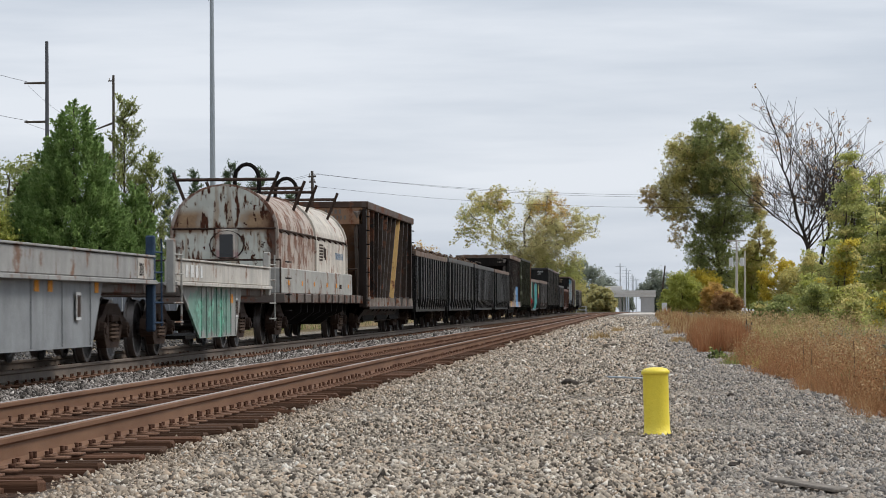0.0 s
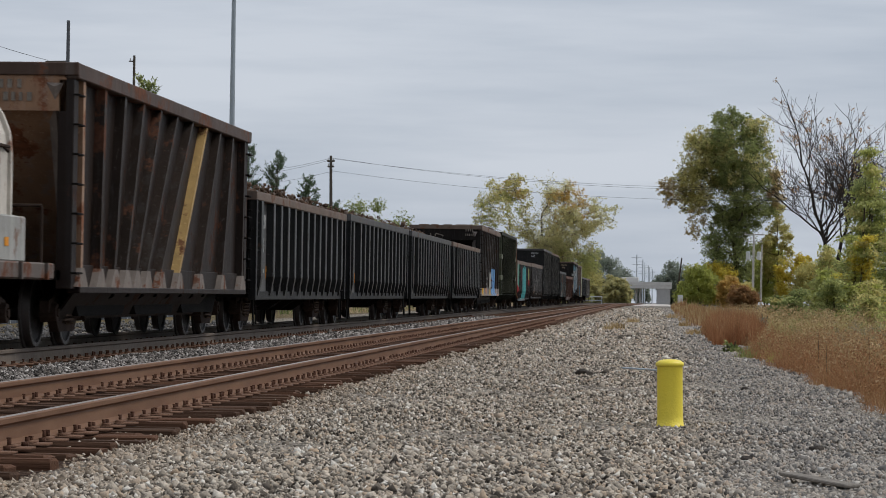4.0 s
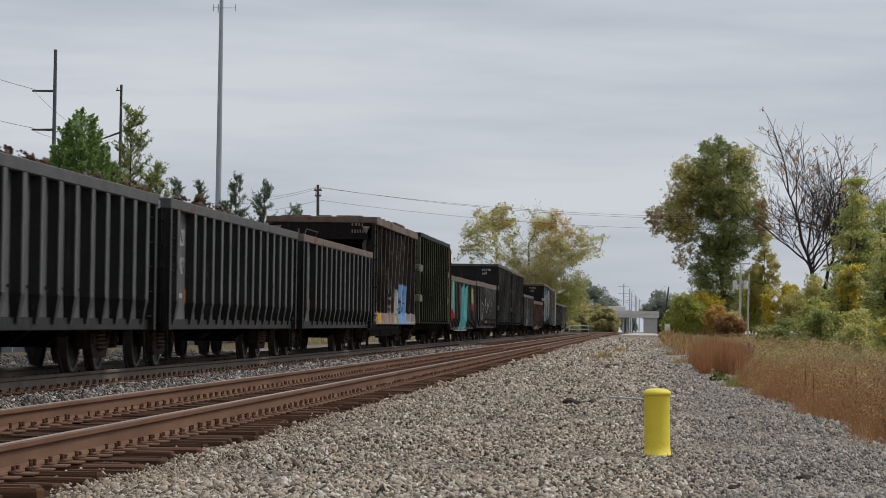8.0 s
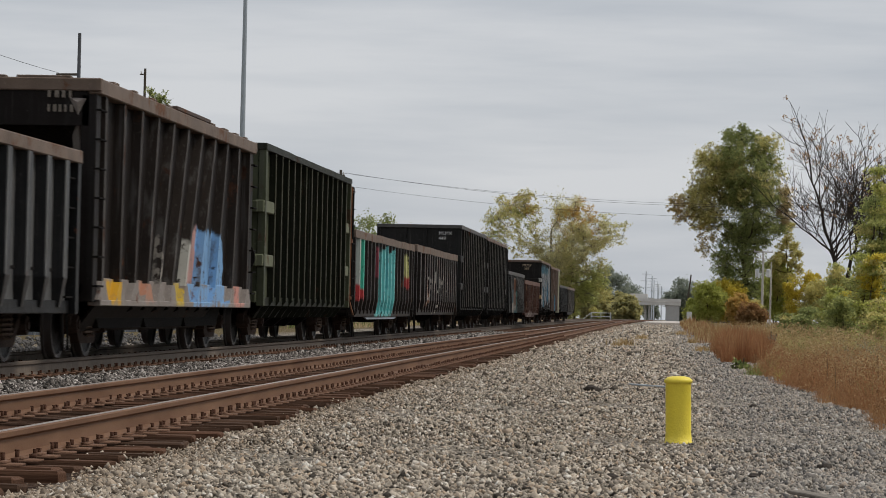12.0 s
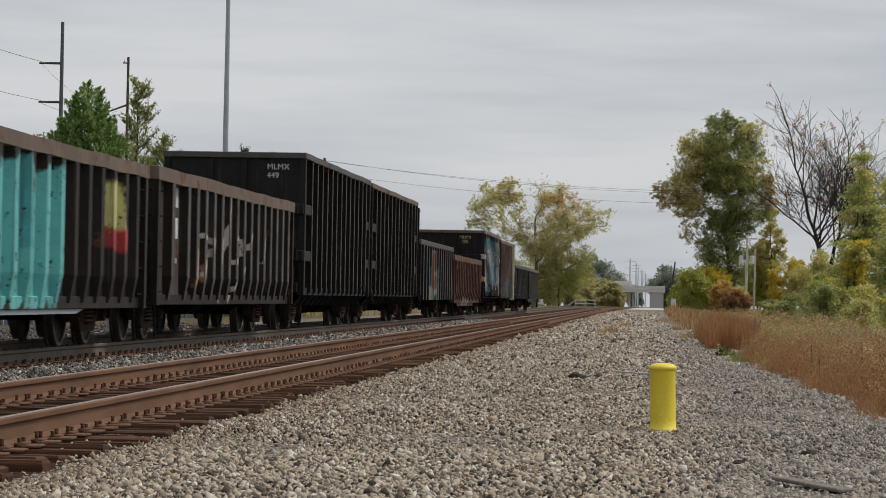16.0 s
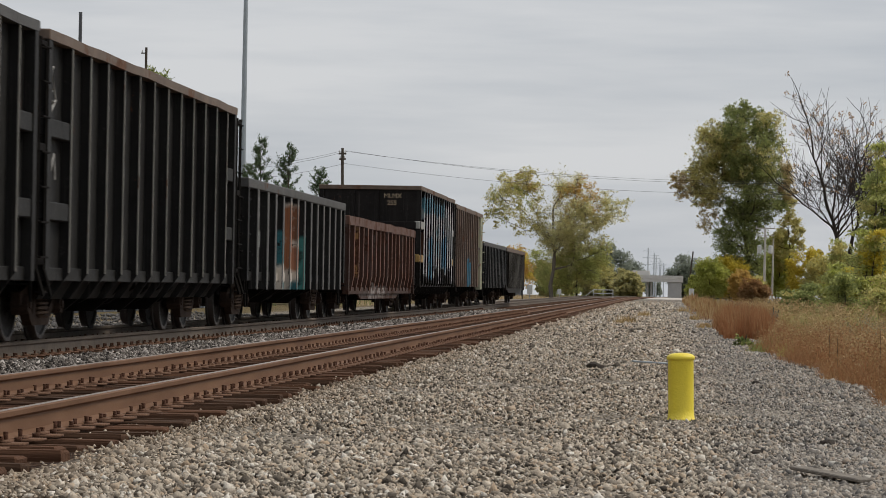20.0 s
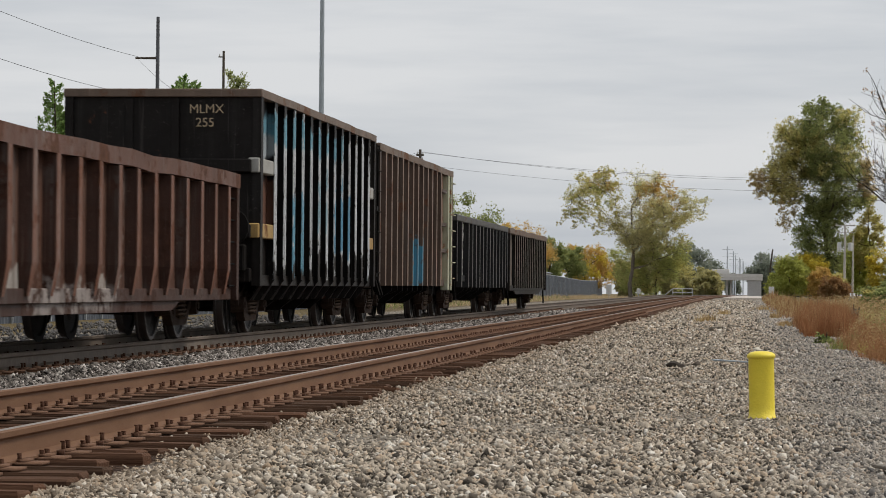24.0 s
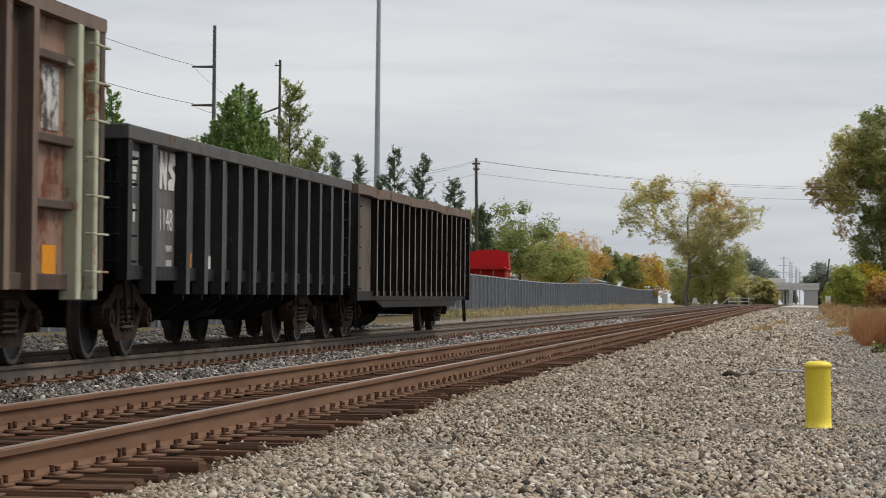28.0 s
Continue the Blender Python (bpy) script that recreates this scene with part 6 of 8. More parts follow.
def wire(name, label, points, sag, r=0.012, group="overhead wires"):
    bm = bmesh.new()
    path = [Vector(points[0])]
    for a, b in zip(points, points[1:]):
        a, b = Vector(a), Vector(b)
        path += [a.lerp(b, i / 14) - Vector((0, 0, sag * 4 * (i / 14) * (1 - i / 14))) for i in range(1, 15)]
    tube(bm, path, r, 4)
    solid(name, bm, M["wire"], label, "wire", group)


for dx, z, sag in ((-0.25, 13.15, 1.3), (0.25, 13.15, 1.5), (0.0, 12.0, 1.3)):
    wire("overhead_wire", "thin overhead wire crossing the line", ((-52.0, 258.0, z - 0.6), (-29.5 + dx, 255.0, z), (24.0 + dx, 262.0, z - 1.4)), sag, 0.011)
for h in (18.1, 15.2):
    wire("overhead_wire", "thin overhead wire between line poles", ((-45.4, 128.0, h + 0.4), (-45.6, 208.0, h - 0.1)), 0.7, 0.016)
    wire("overhead_wire", "thin overhead wire between line poles", ((-45.6, 208.0, h - 0.3), (-46.8, 240.0, 16.5)), 0.5, 0.013)


def build_tower():
    t = thing("monopole_tower", "tall slim galvanised monopole tower", "tower", at=pose(-60.9, 400.0, -0.5))
    bm = bmesh.new()
    bar(bm, (0, 0, 0), (0, 0, 49.0), 0.50, 0.27, 16)
    part("shaft", bm, M["galv"], t)
    bm = bmesh.new()
    for s, ln in ((-1, 1.1), (1, 2.1)):
        bar(bm, (0, -0.3, 46.1), (s * ln, -0.3, 46.1), 0.04, sides=5)
        bar(bm, (s * ln, -0.3, 45.6), (s * ln, -0.3, 46.6), 0.05, sides=6)
    bar(bm, (-0.4, -0.35, 45.4), (-0.4, -0.35, 46.6), 0.06, sides=6)
    part("antenna", bm, M["galv"], t)


build_tower()


def build_overpass():
    """The road bridge far down the line."""
    b = thing("road_bridge", "pale concrete road bridge crossing far down the line", "bridge", at=pose(0, 900.0, -1.4))
    bm = bmesh.new()
    box(bm, -11.5, 4.6, -2.5, 6.0, 5.0, 6.2, 0.05)
    part("deck", bm, M["concrete"], b)
    bm = bmesh.new()
    box(bm, -11.5, 4.6, -2.7, -2.5, 6.2, 7.1)
    part("parapet", bm, M["concrete"], b)
    bm = bmesh.new()
    box(bm, -0.2, 4.15, -2.2, 5.5, -1.0, 5.0, 0.05)
    part("abutment", bm, M["concretedark"], b, "broad grey pier")
    for x in (-6.6, -5.4):
        bm = bmesh.new()
        bar(bm, (x, 2.0, -1), (x, 2.0, 5.0), 0.35, sides=12)
        part("column", bm, M["concrete"], b)
    bm = bmesh.new()
    box(bm, -11.5, -6.0, 8.0, 14.0, 6.0, 8.6, 0.1)
    part("roadside_panel", bm, M["concrete"], b)


# Steel lightened so that distance haze is part of its colour.
M["hazedfar"] = plain("hazed_far_steel", (0.60, 0.64, 0.68), 0.6, 0.0, 0.1, 0.3)
M["concretedark"] = plain("grey_pier_concrete", (0.42, 0.41, 0.40), 0.85, 0, 0.12, 0.3)
build_overpass()

# line of far transmission poles, their steel paled to paint in the horizon haze
for i in range(7):
    y = 1000.0 + i * 170.0
    x = -6.0 - 0.0013 * y + (0.6 if i % 2 else 0.0)
    h = 12.5 + 0.0055 * y
    p = thing("transmission_pole", "steel transmission pole far off, paled by painted haze", "transmission pole", "far transmission line", at=pose(x + i * 0.9, y, -2.0 - 0.002 * (y - 900)))
    bm = bmesh.new()
    bar(bm, (0, 0, 0), (0, 0, h), 0.34, 0.2, 8)
    part("shaft", bm, M["hazedfar"], p)
    for k, z in enumerate((h - 1.0, h - 3.4, h - 5.8)):
        bm = bmesh.new()
        bar(bm, (-1.9, 0, z), (1.9, 0, z), 0.10, sides=5)
        part("crossarm", bm, M["hazedfar"], p)

# pale road at the crossing, its barrier rail and boxes
bm = bmesh.new()
prism(bm, [(-2.6, 300.0), (1.3, 300.0), (2.6, 420.0), (3.0, 800.0), (-3.2, 800.0), (-3.0, 420.0)], "z", -0.02, 0.02)
for v in bm.verts:
    v.co.z += lie(0, v.co.y) + 0.01
solid("road", bm, M["pavement"], "pale road surface beyond the gravel", "road", kind="structure")


def white_rail(at, long):
    f = thing("guard_rail", "white tubular guard rail at the crossing", "railing", at=at)
    for x in (0.0, long / 2, long):
        bm = bmesh.new()
        bar(bm, (x, 0, 0), (x, 0, 1.15), 0.07, sides=6)
        part("post", bm, M["white"], f)
    for z in (0.6, 1.1):
        bm = bmesh.new()
        bar(bm, (0, 0, z), (long, 0, z), 0.06, sides=6)
        part("rail", bm, M["white"], f)
    bm = bmesh.new()
    bar(bm, (0, 0, 1.1), (-1.2, 0, 0.1), 0.06, sides=6)
    part("end_rail", bm, M["white"], f)


white_rail(pose(-10.3, 390.0, -0.2), 2.7)
for x, y, h, w in ((3.1, 380.0, 1.6, 0.35), (-17.6, 360.0, 1.7, 0.35), (-14.8, 385.0, 1.2, 0.25)):
    c = thing("signal_box", "small pale trackside cabinet on a post", "cabinet", "trackside cabinets", at=pose(x, y, -0.3))
    bm = bmesh.new()
    box(bm, -w, w, -0.25, 0.25, 0.5, h, 0.03)
    part("case", bm, M["white"], c)
    bm = bmesh.new()
    bar(bm, (0, 0, -0.2), (0, 0, 0.5), 0.06)
    part("leg", bm, M["galv"], c)

# pale low building behind the fence
b = thing("low_building", "low pale building with a shallow roof behind the fence", "building", at=pose(-33.0, 370.0, -0.4))
bm = bmesh.new()
box(bm, -7, 7, -4, 4, 0, 3.2)
part("wall", bm, M["concrete"], b)
bm = bmesh.new()
prism(bm, [(-7.4, 3.2), (7.4, 3.2), (0, 4.9)], "y", -4.3, 4.3)
part("roof", bm, M["galv"], b)
bm = bmesh.new()
for x in (-4, 0, 4):
    box(bm, x - 0.6, x + 0.6, -4.03, -4.0, 1.0, 2.2)
part("window", bm, M["glass"], b)

# ---- plants ----
M["conifer"] = foliage("conifer_green", (0.13, 0.21, 0.065), (0.24, 0.35, 0.115), (0.38, 0.49, 0.19), patch=0.9)
M["conifer2"] = foliage("blue_green_conifer", (0.07, 0.10, 0.06), (0.13, 0.18, 0.10), (0.22, 0.28, 0.16))
M["leafgreen"] = foliage("leaf_green", (0.27, 0.30, 0.115), (0.47, 0.49, 0.18), (0.66, 0.65, 0.27))
M["leafdark"] = foliage("leaf_dark_green", (0.17, 0.205, 0.08), (0.31, 0.345, 0.13), (0.47, 0.49, 0.20))
M["leafolive"] = foliage("leaf_olive", (0.32, 0.31, 0.125), (0.53, 0.49, 0.19), (0.70, 0.63, 0.265), (0.78, 0.65, 0.29))
M["leafyellow"] = foliage("leaf_yellow", (0.354, 0.311, 0.060), (0.679, 0.542, 0.095), (0.850, 0.733, 0.137))
M["leafbright"] = foliage("leaf_yellow_green", (0.28, 0.32, 0.09), (0.50, 0.52, 0.145), (0.71, 0.69, 0.22))
M["leaforange"] = foliage("leaf_orange", (0.40, 0.26, 0.08), (0.64, 0.44, 0.14), (0.78, 0.58, 0.23))
M["leafred"] = foliage("leaf_russet", (0.24, 0.14, 0.07), (0.38, 0.22, 0.10), (0.52, 0.34, 0.16))
# Far leaves are paled: distance haze is put into their colours.
M["farwood"] = foliage("far_wood_hazed", (0.22, 0.25, 0.21), (0.31, 0.345, 0.28), (0.40, 0.42, 0.33), patch=0.15)
M["farwoodyellow"] = foliage("far_wood_yellow_hazed", (0.34, 0.35, 0.18), (0.52, 0.48, 0.23), (0.68, 0.58, 0.28))
M["russetgrass"] = foliage("russet_grass", (0.13, 0.062, 0.030), (0.30, 0.155, 0.072), (0.45, 0.26, 0.125), (0.60, 0.45, 0.27))
M["strawgrass"] = foliage("straw_grass", (0.25, 0.16, 0.075), (0.48, 0.34, 0.165), (0.68, 0.53, 0.30))
M["redgrass"] = foliage("red_brown_grass", (0.20, 0.085, 0.042), (0.38, 0.175, 0.082), (0.52, 0.28, 0.14))
M["sage"] = foliage("grey_sage", (0.22, 0.22, 0.15), (0.40, 0.38, 0.28))
M["weedgreen"] = foliage("weed_green", (0.113, 0.158, 0.049), (0.225, 0.270, 0.090), (0.450, 0.428, 0.180))


def rods(name, segs, material, sides=5):
    """Many thin tapering rods in one mesh: (a, b, r0, r1) each."""
    a = np.array([s[0] for s in segs], float)
    b = np.array([s[1] for s in segs], float)
    r0, r1 = np.array([s[2] for s in segs]), np.array([s[3] for s in segs])
    d = b - a
    d /= np.linalg.norm(d, axis=1)[:, None]
    u = np.cross(d, np.array([0.31, 0.95, 0.07]))
    u /= np.linalg.norm(u, axis=1)[:, None]
    w = np.cross(d, u)
    ring = [(math.cos(2 * math.pi * k / sides), math.sin(2 * math.pi * k / sides)) for k in range(sides)]
    v = np.stack([a + (u * c + w * s) * r0[:, None] for c, s in ring] + [b + (u * c + w * s) * r1[:, None] for c, s in ring], 1).reshape(-1, 3)
    quad = np.array([[k, (k + 1) % sides, sides + (k + 1) % sides, sides + k] for k in range(sides)])
    f = (np.arange(len(segs))[:, None, None] * 2 * sides + quad[None]).reshape(-1, 4)
    return raw(name, v, f, material, 4)


def limb(bm, a, b, r0, r1, r, bend=0.06, n=3):
    """A crooked tapering limb; gives back its points."""
    a, b = Vector(a), Vector(b)
    ln = (b - a).length
    pts = [a]
    for i in range(1, n + 1):
        p = a.lerp(b, i / n)
        if i < n:
            p += Vector((r.uniform(-1, 1), r.uniform(-1, 1), r.uniform(-0.5, 0.5))) * ln * bend
        pts.append(p)
    for i in range(n):
        bar(bm, pts[i], pts[i + 1], r0 + (r1 - r0) * i / n, r0 + (r1 - r0) * (i + 1) / n, 6)
    return pts


def tree(name, label, at, height, lumps, wood, seed, trunk_r=0.25, fork=0.35, limbs=12, category="tree", group="", base_z=-0.3, twigs=False):
    """lumps: (material, leaf size, [(x, y, z, rx, ry, rz, leaves), ...]) in the tree's own metres. Limbs branch off the trunk and off one another."""
    r = random.Random(seed)
    t = thing(name, label, category, group, at=pose(at[0], at[1], base_z))
    bm = bmesh.new()
    ends = [Vector(c[:3]) for m, s, cs in lumps for c in cs]
    top = Vector((0, 0, height * 0.72))
    spine = limb(bm, (0, 0, -0.3), top, trunk_r, trunk_r * 0.35, r, 0.03, 6)
    knots = [(p, trunk_r * (1 - 0.6 * p.z / height)) for p in spine if p.z > fork * height * 0.5]
    r.shuffle(ends)
    for e in sorted(ends[:limbs], key=lambda p: math.hypot(p.x, p.y) + 0.3 * abs(p.z - height * 0.5)):
        start, thick = min(knots, key=lambda k: (k[0] - e).length + 2.2 * max(0.0, k[0].z - e.z + 0.45 * math.hypot(k[0].x - e.x, k[0].y - e.y)))
        pts = limb(bm, start, e, thick * 0.62, max(0.035, thick * 0.26), r, 0.09, 4)
        knots += [(p, max(0.06, thick * (0.66 - 0.08 * i))) for i, p in enumerate(pts[1:], 1)]
    part("trunk", bm, M[wood], t, "trunk with limbs")
    sticks = []
    for m, size, cs in lumps:
        pts = []
        for c in cs:
            p, e = sprigs(c[:3], c[3:6], int(c[6] * MORE))
            pts.append(p)
            if twigs:
                sticks += [(c[:3], tuple(q), 0.03, 0.012) for q in e[::3]]
        v, f = leaves(np.concatenate(pts), size * LEAF)
        hang("crown", raw("crown", v, f, M[m]), t)
    if sticks:
        tagged(hang("twig_mass", rods("twig_mass", sticks, M[wood], 3), t), kind="stuff")
    return t


def lumps_in(r, n, box3, size, count, squash=0.8):
    """n lumps spread through a box ((x0, x1), (y0, y1), (z0, z1))."""
    out = []
    for _ in range(n):
        s = size * r.uniform(0.65, 1.25)
        out.append((r.uniform(*box3[0]), r.uniform(*box3[1]), r.uniform(*box3[2]), s, s, s * squash, count))
    return out


def crown(r, n, cx, cz, rx, rz, size, count, ry=None):
    """n lumps over an egg-shaped crown about (cx, 0, cz)."""
    out = []
    ry = ry or rx
    for _ in range(n):
        a, u, k = r.uniform(0, 2 * math.pi), r.uniform(-1, 1), r.uniform(0.35, 1.0) ** 0.6
        w = math.sqrt(1 - u * u) * k
        s = size * r.uniform(0.6, 1.3)
        out.append((cx + rx * w * math.cos(a), ry * w * math.sin(a), cz + rz * u * k, s, s, s * 0.85, count))
    return out


def conifer(name, label, at, height, width, material, seed, plumes=500, size=0.108, base_z=-0.3):
    """A dense pointed evergreen: upright feathery plumes all over a swelling cone."""
    r = random.Random(seed)
    t = thing(name, label, "conifer", "conifers", at=pose(at[0], at[1], base_z))
    bm = bmesh.new()
    limb(bm, (0, 0, -0.3), (0, 0, height * 0.95), width * 0.06, 0.03, r, 0.01, 4)
    part("trunk", bm, M["bark"], t)
    pts, ways = [], []
    for i in range(plumes):
        u = 1 - math.sqrt((i + r.random()) / plumes)
        a = r.uniform(0, 2 * math.pi)
        full = width * (1 - u) ** 0.68 * (1 + 0.06 * math.sin(3 * a + seed + 5 * u) + 0.04 * math.sin(9 * u * 3.1 + 2 * a))
        reach = full * r.uniform(0.25, 1.02) ** 0.5 + 0.05
        out = np.array([math.cos(a), math.sin(a), 0.0])
        way = out * r.uniform(0.35, 0.9) + np.array([0, 0, 1.0])
        way /= np.linalg.norm(way)
        ln = (0.45 + 0.10 * width) * r.uniform(0.7, 1.35) * (0.75 + 0.5 * (1 - u))
        k = 84
        d = rng.uniform(-0.4, 1.0, k)[:, None]
        wide = 0.20 * ln * np.clip(1.05 - d, 0.1, 1.0)
        pts.append(out * reach * 0.93 + np.array([0, 0, height * (0.03 + 0.93 * u)]) + way * ln * d * 0.62 + rng.normal(size=(k, 3)) * wide)
        ways.append(np.repeat(way[None], k, 0) + out * 0.35)
    v, f = leaves(np.concatenate(pts), size, 0.4, np.concatenate(ways))
    hang("crown", raw("crown", v, f, M[material]), t)


def spruce(name, label, at, height, width, material, seed, boughs=46, rise=0.55, size=0.10, base_z=-0.3, category="conifer", group="conifers", bare=0.25):
    """An open tree: a leader with rising boughs, tufted along their length, the gaps between them bare."""
    r = random.Random(seed)
    t = thing(name, label, category, group, at=pose(at[0], at[1], base_z))
    segs, pts, ways = [((0, 0, -0.3), (0, 0, height), 0.05 + 0.008 * height, 0.015)], [], []
    for i in range(boughs):
        u = bare + (1 - bare) * (i + r.random()) / boughs
        z = height * u
        reach = width * (1.02 - u) ** 0.7 * r.uniform(0.45, 1.12) + 0.12
        a = r.uniform(0, 2 * math.pi)
        root = np.array([0, 0, z])
        tip = root + np.array([math.cos(a), math.sin(a), rise * r.uniform(0.6, 1.5)]) * reach
        segs.append((tuple(root), tuple(tip), 0.03, 0.008))
        for _ in range(4 + int(reach * 3.2)):
            d0 = r.uniform(0.35, 1.0)
            s0 = root + (tip - root) * d0
            way = (tip - root) / np.linalg.norm(tip - root) * 0.7 + np.array([r.uniform(-0.7, 0.7), r.uniform(-0.7, 0.7), r.uniform(0.1, 0.8)])
            e = s0 + way * r.uniform(0.25, 0.55)
            segs.append((tuple(s0), tuple(e), 0.012, 0.006))
            k = 15
            d = rng.uniform(0.0, 1.1, k)[:, None]
            pts.append(s0 + (e - s0) * d + rng.normal(size=(k, 3)) * 0.085)
            ways.append(np.repeat(way[None], k, 0))
    for k in range(26):
        pts.append(np.array([[0, 0, height * (0.9 + 0.004 * k)]]) + rng.normal(size=(1, 3)) * 0.06)
        ways.append(np.array([[0, 0, 1.0]]))
    hang("trunk", rods("trunk", segs, M["bark"], 4), t, None, "straight leader and rising boughs")
    v, f = leaves(np.concatenate(pts), size, 0.4, np.concatenate(ways))
    hang("crown", raw("crown", v, f, M[material]), t)


# dense conifers behind the train
for k, (x, y, h, w, n) in enumerate(((-30.35, 150.0, 12.9, 4.5, 1700), (-27.4, 152.0, 8.6, 2.2, 550), (-33.0, 151.0, 9.4, 2.4, 600), (-37.5, 150.0, 12.9, 2.0, 500), (-36.0, 151.0, 10.8, 1.3, 260), (-25.4, 158.0, 6.6, 2.4, 420))):
    conifer("arborvitae", "dense green pointed conifer" if n > 500 else "small green pointed conifer", (x, y), h, w, "conifer", 1 + k, n)
for k, (x, y, h, w) in enumerate(((-43.6, 260.0, 14.0, 1.7), (-41.6, 262.0, 13.9, 1.2), (-37.9, 260.0, 14.4, 2.1), (-35.0, 258.0, 13.6, 2.6), (-32.4, 261.0, 11.6, 2.2), (-46.6, 262.0, 13.4, 1.8), (-30.0, 264.0, 9.2, 1.8), (-40.0, 266.0, 12.2, 1.6))):
    spruce("spruce", "open blue-green spruce with bare gaps", (x, y), h, w, "conifer2", 30 + k, 70, 0.75, 0.105)
r = random.Random(5)
spruce("slender_tree", "slender light-green tree with rising boughs beside the conifers", (-31.3, 170.0), 13.7, 2.1, "leafdark", 6, 95, 1.0, 0.10, category="tree", group="trees", bare=0.12)
spruce("slender_tree", "slender light-green tree with rising boughs beside the conifers", (-30.0, 172.0), 10.4, 2.0, "leafdark", 9, 80, 1.0, 0.10, category="tree", group="trees", bare=0.12)
tree("yellow_shrub", "yellow-green shrub beside the conifers", (-34.4, 148.0), 6.4, [("leafbright", 0.15, crown(r, 26, 0, 4.2, 1.5, 2.4, 0.8, 160))], "bark", 7, 0.12)
tree("round_tree", "green broadleaf tree behind the conifers", (-43.0, 190.0), 12.5, [("leafdark", 0.2, crown(r, 40, 0, 7.6, 4.6, 4.0, 1.3, 150))], "bark", 8, 0.3)

# trees and bushes behind the fence
for k, (nm, lab, x, y, h, rx, mat) in enumerate((("maple_tree", "green broadleaf tree behind the fence", -30.0, 300.0, 11.4, 4.2, "leafdark"), ("maple_tree", "green broadleaf tree behind the fence", -34.5, 305.0, 10.8, 3.6, "leafdark"),
                                              ("maple_tree", "green broadleaf tree behind the fence", -27.2, 310.0, 7.8, 3.4, "leafgreen"),
                                              ("maple_tree", "yellow autumn tree behind the fence", -28.6, 350.0, 9.0, 4.0, "leaforange"), ("maple_tree", "yellow autumn tree behind the fence", -32.5, 350.0, 8.4, 3.2, "leaforange"),
                                              ("dark_tree", "dark green tree behind the fence", -28.0, 400.0, 9.6, 2.8, "leafdark"), ("dark_tree", "dark green tree behind the fence", -25.8, 412.0, 7.6, 2.2, "leafdark"))):
    lm = [(mat, 0.2, crown(r, 36, 0, h * 0.62, rx, h * 0.36, rx * 0.33, 150))]
    tree(nm, lab, (x, y), h, lm, "bark", 40 + k, 0.2)
tree("yellow_bush", "round golden-yellow bush at the fence's end", (-24.0, 420.0), 8.4, [("leafyellow", 0.2, crown(r, 34, 0, 4.4, 3.9, 3.7, 1.0, 120)), ("leaforange", 0.2, crown(r, 34, 0, 4.4, 3.8, 3.6, 1.0, 120))], "bark", 50, 0.16)
M["leaftan"] = foliage("leaf_faded_tan", (0.40, 0.32, 0.15), (0.60, 0.48, 0.24), (0.72, 0.58, 0.32), patch=0.4)
M["leafpale"] = foliage("leaf_pale_olive", (0.42, 0.42, 0.22), (0.62, 0.60, 0.32), (0.77, 0.71, 0.40), (0.82, 0.73, 0.40), patch=0.3)
tall = [("leafolive", 0.20, crown(r, 46, -5.6, 15.2, 4.8, 4.4, 1.2, 56) + crown(r, 12, -9.8, 13.0, 1.8, 2.6, 0.8, 40) + crown(r, 20, -4.6, 18.0, 2.8, 1.9, 0.9, 50)),
        ("leafpale", 0.20, crown(r, 34, 9.4, 14.2, 2.4, 2.9, 0.9, 40) + crown(r, 84, 2.6, 12.0, 4.4, 7.4, 1.5, 130)),
        ("leaforange", 0.20, crown(r, 34, 4.2, 15.4, 3.4, 3.4, 1.1, 60) + crown(r, 10, -4.8, 17.6, 2.4, 2.0, 0.8, 40)),
        ("leafgreen", 0.20, crown(r, 24, -6.0, 14.6, 4.4, 3.6, 1.0, 40) + crown(r, 36, 5.0, 6.6, 4.0, 5.6, 1.3, 90)),
        ("leafolive", 0.20, crown(r, 24, 6.6, 10.0, 3.2, 3.6, 1.2, 70) + crown(r, 18, -3.6, 11.2, 2.8, 2.6, 1.0, 50))]
tree("cottonwood", "large spreading tree turning yellow at the end of the fence", (-18.2, 442.0), 18.6, tall, "palebark", 51, 0.36, limbs=70, twigs=True)
under = [("leafgreen", 0.22, lumps_in(r, 46, ((-7.5, 4.5), (-3, 3), (0.8, 6.8)), 1.3, 130)), ("leafolive", 0.22, lumps_in(r, 26, ((-3, 5.0), (-3, 3), (1.0, 8.0)), 1.2, 120))]
tree("thicket", "tangled green thicket below the large tree", (-14.5, 446.0), 8.0, under, "bark", 52, 0.14, limbs=20)

# far woods on both sides of the line
for k, (x, y, h, w, mat) in enumerate(((-31, 1200, 19, 7, "farwood"), (-24, 1220, 21, 7, "farwood"), (-17, 1240, 16, 6, "farwood"), (-21, 760, 8.5, 6, "farwoodyellow"), (-14.5, 740, 7.5, 5, "farwoodyellow"), (-10.6, 720, 6.4, 4, "farwoodyellow"),
                                    (-9.0, 1500, 12, 6, "farwood"), (14, 1150, 14, 8, "farwood"), (24, 1160, 16, 10, "farwood"), (6.0, 1150, 17, 6, "farwood"), (-28, 700, 9, 7, "farwoodyellow"), (12, 700, 8, 6, "farwood"))):
    tree("far_trees", "hazy clump of trees far down the line", (x, y), h, [(mat, 0.65, crown(r, 46, 0, h * 0.5, w, h * 0.5, h * 0.15, 110, 5.0))], "bark", 60 + k, 0.3, group="far woods", base_z=lie(0, y) - 0.3, limbs=6)

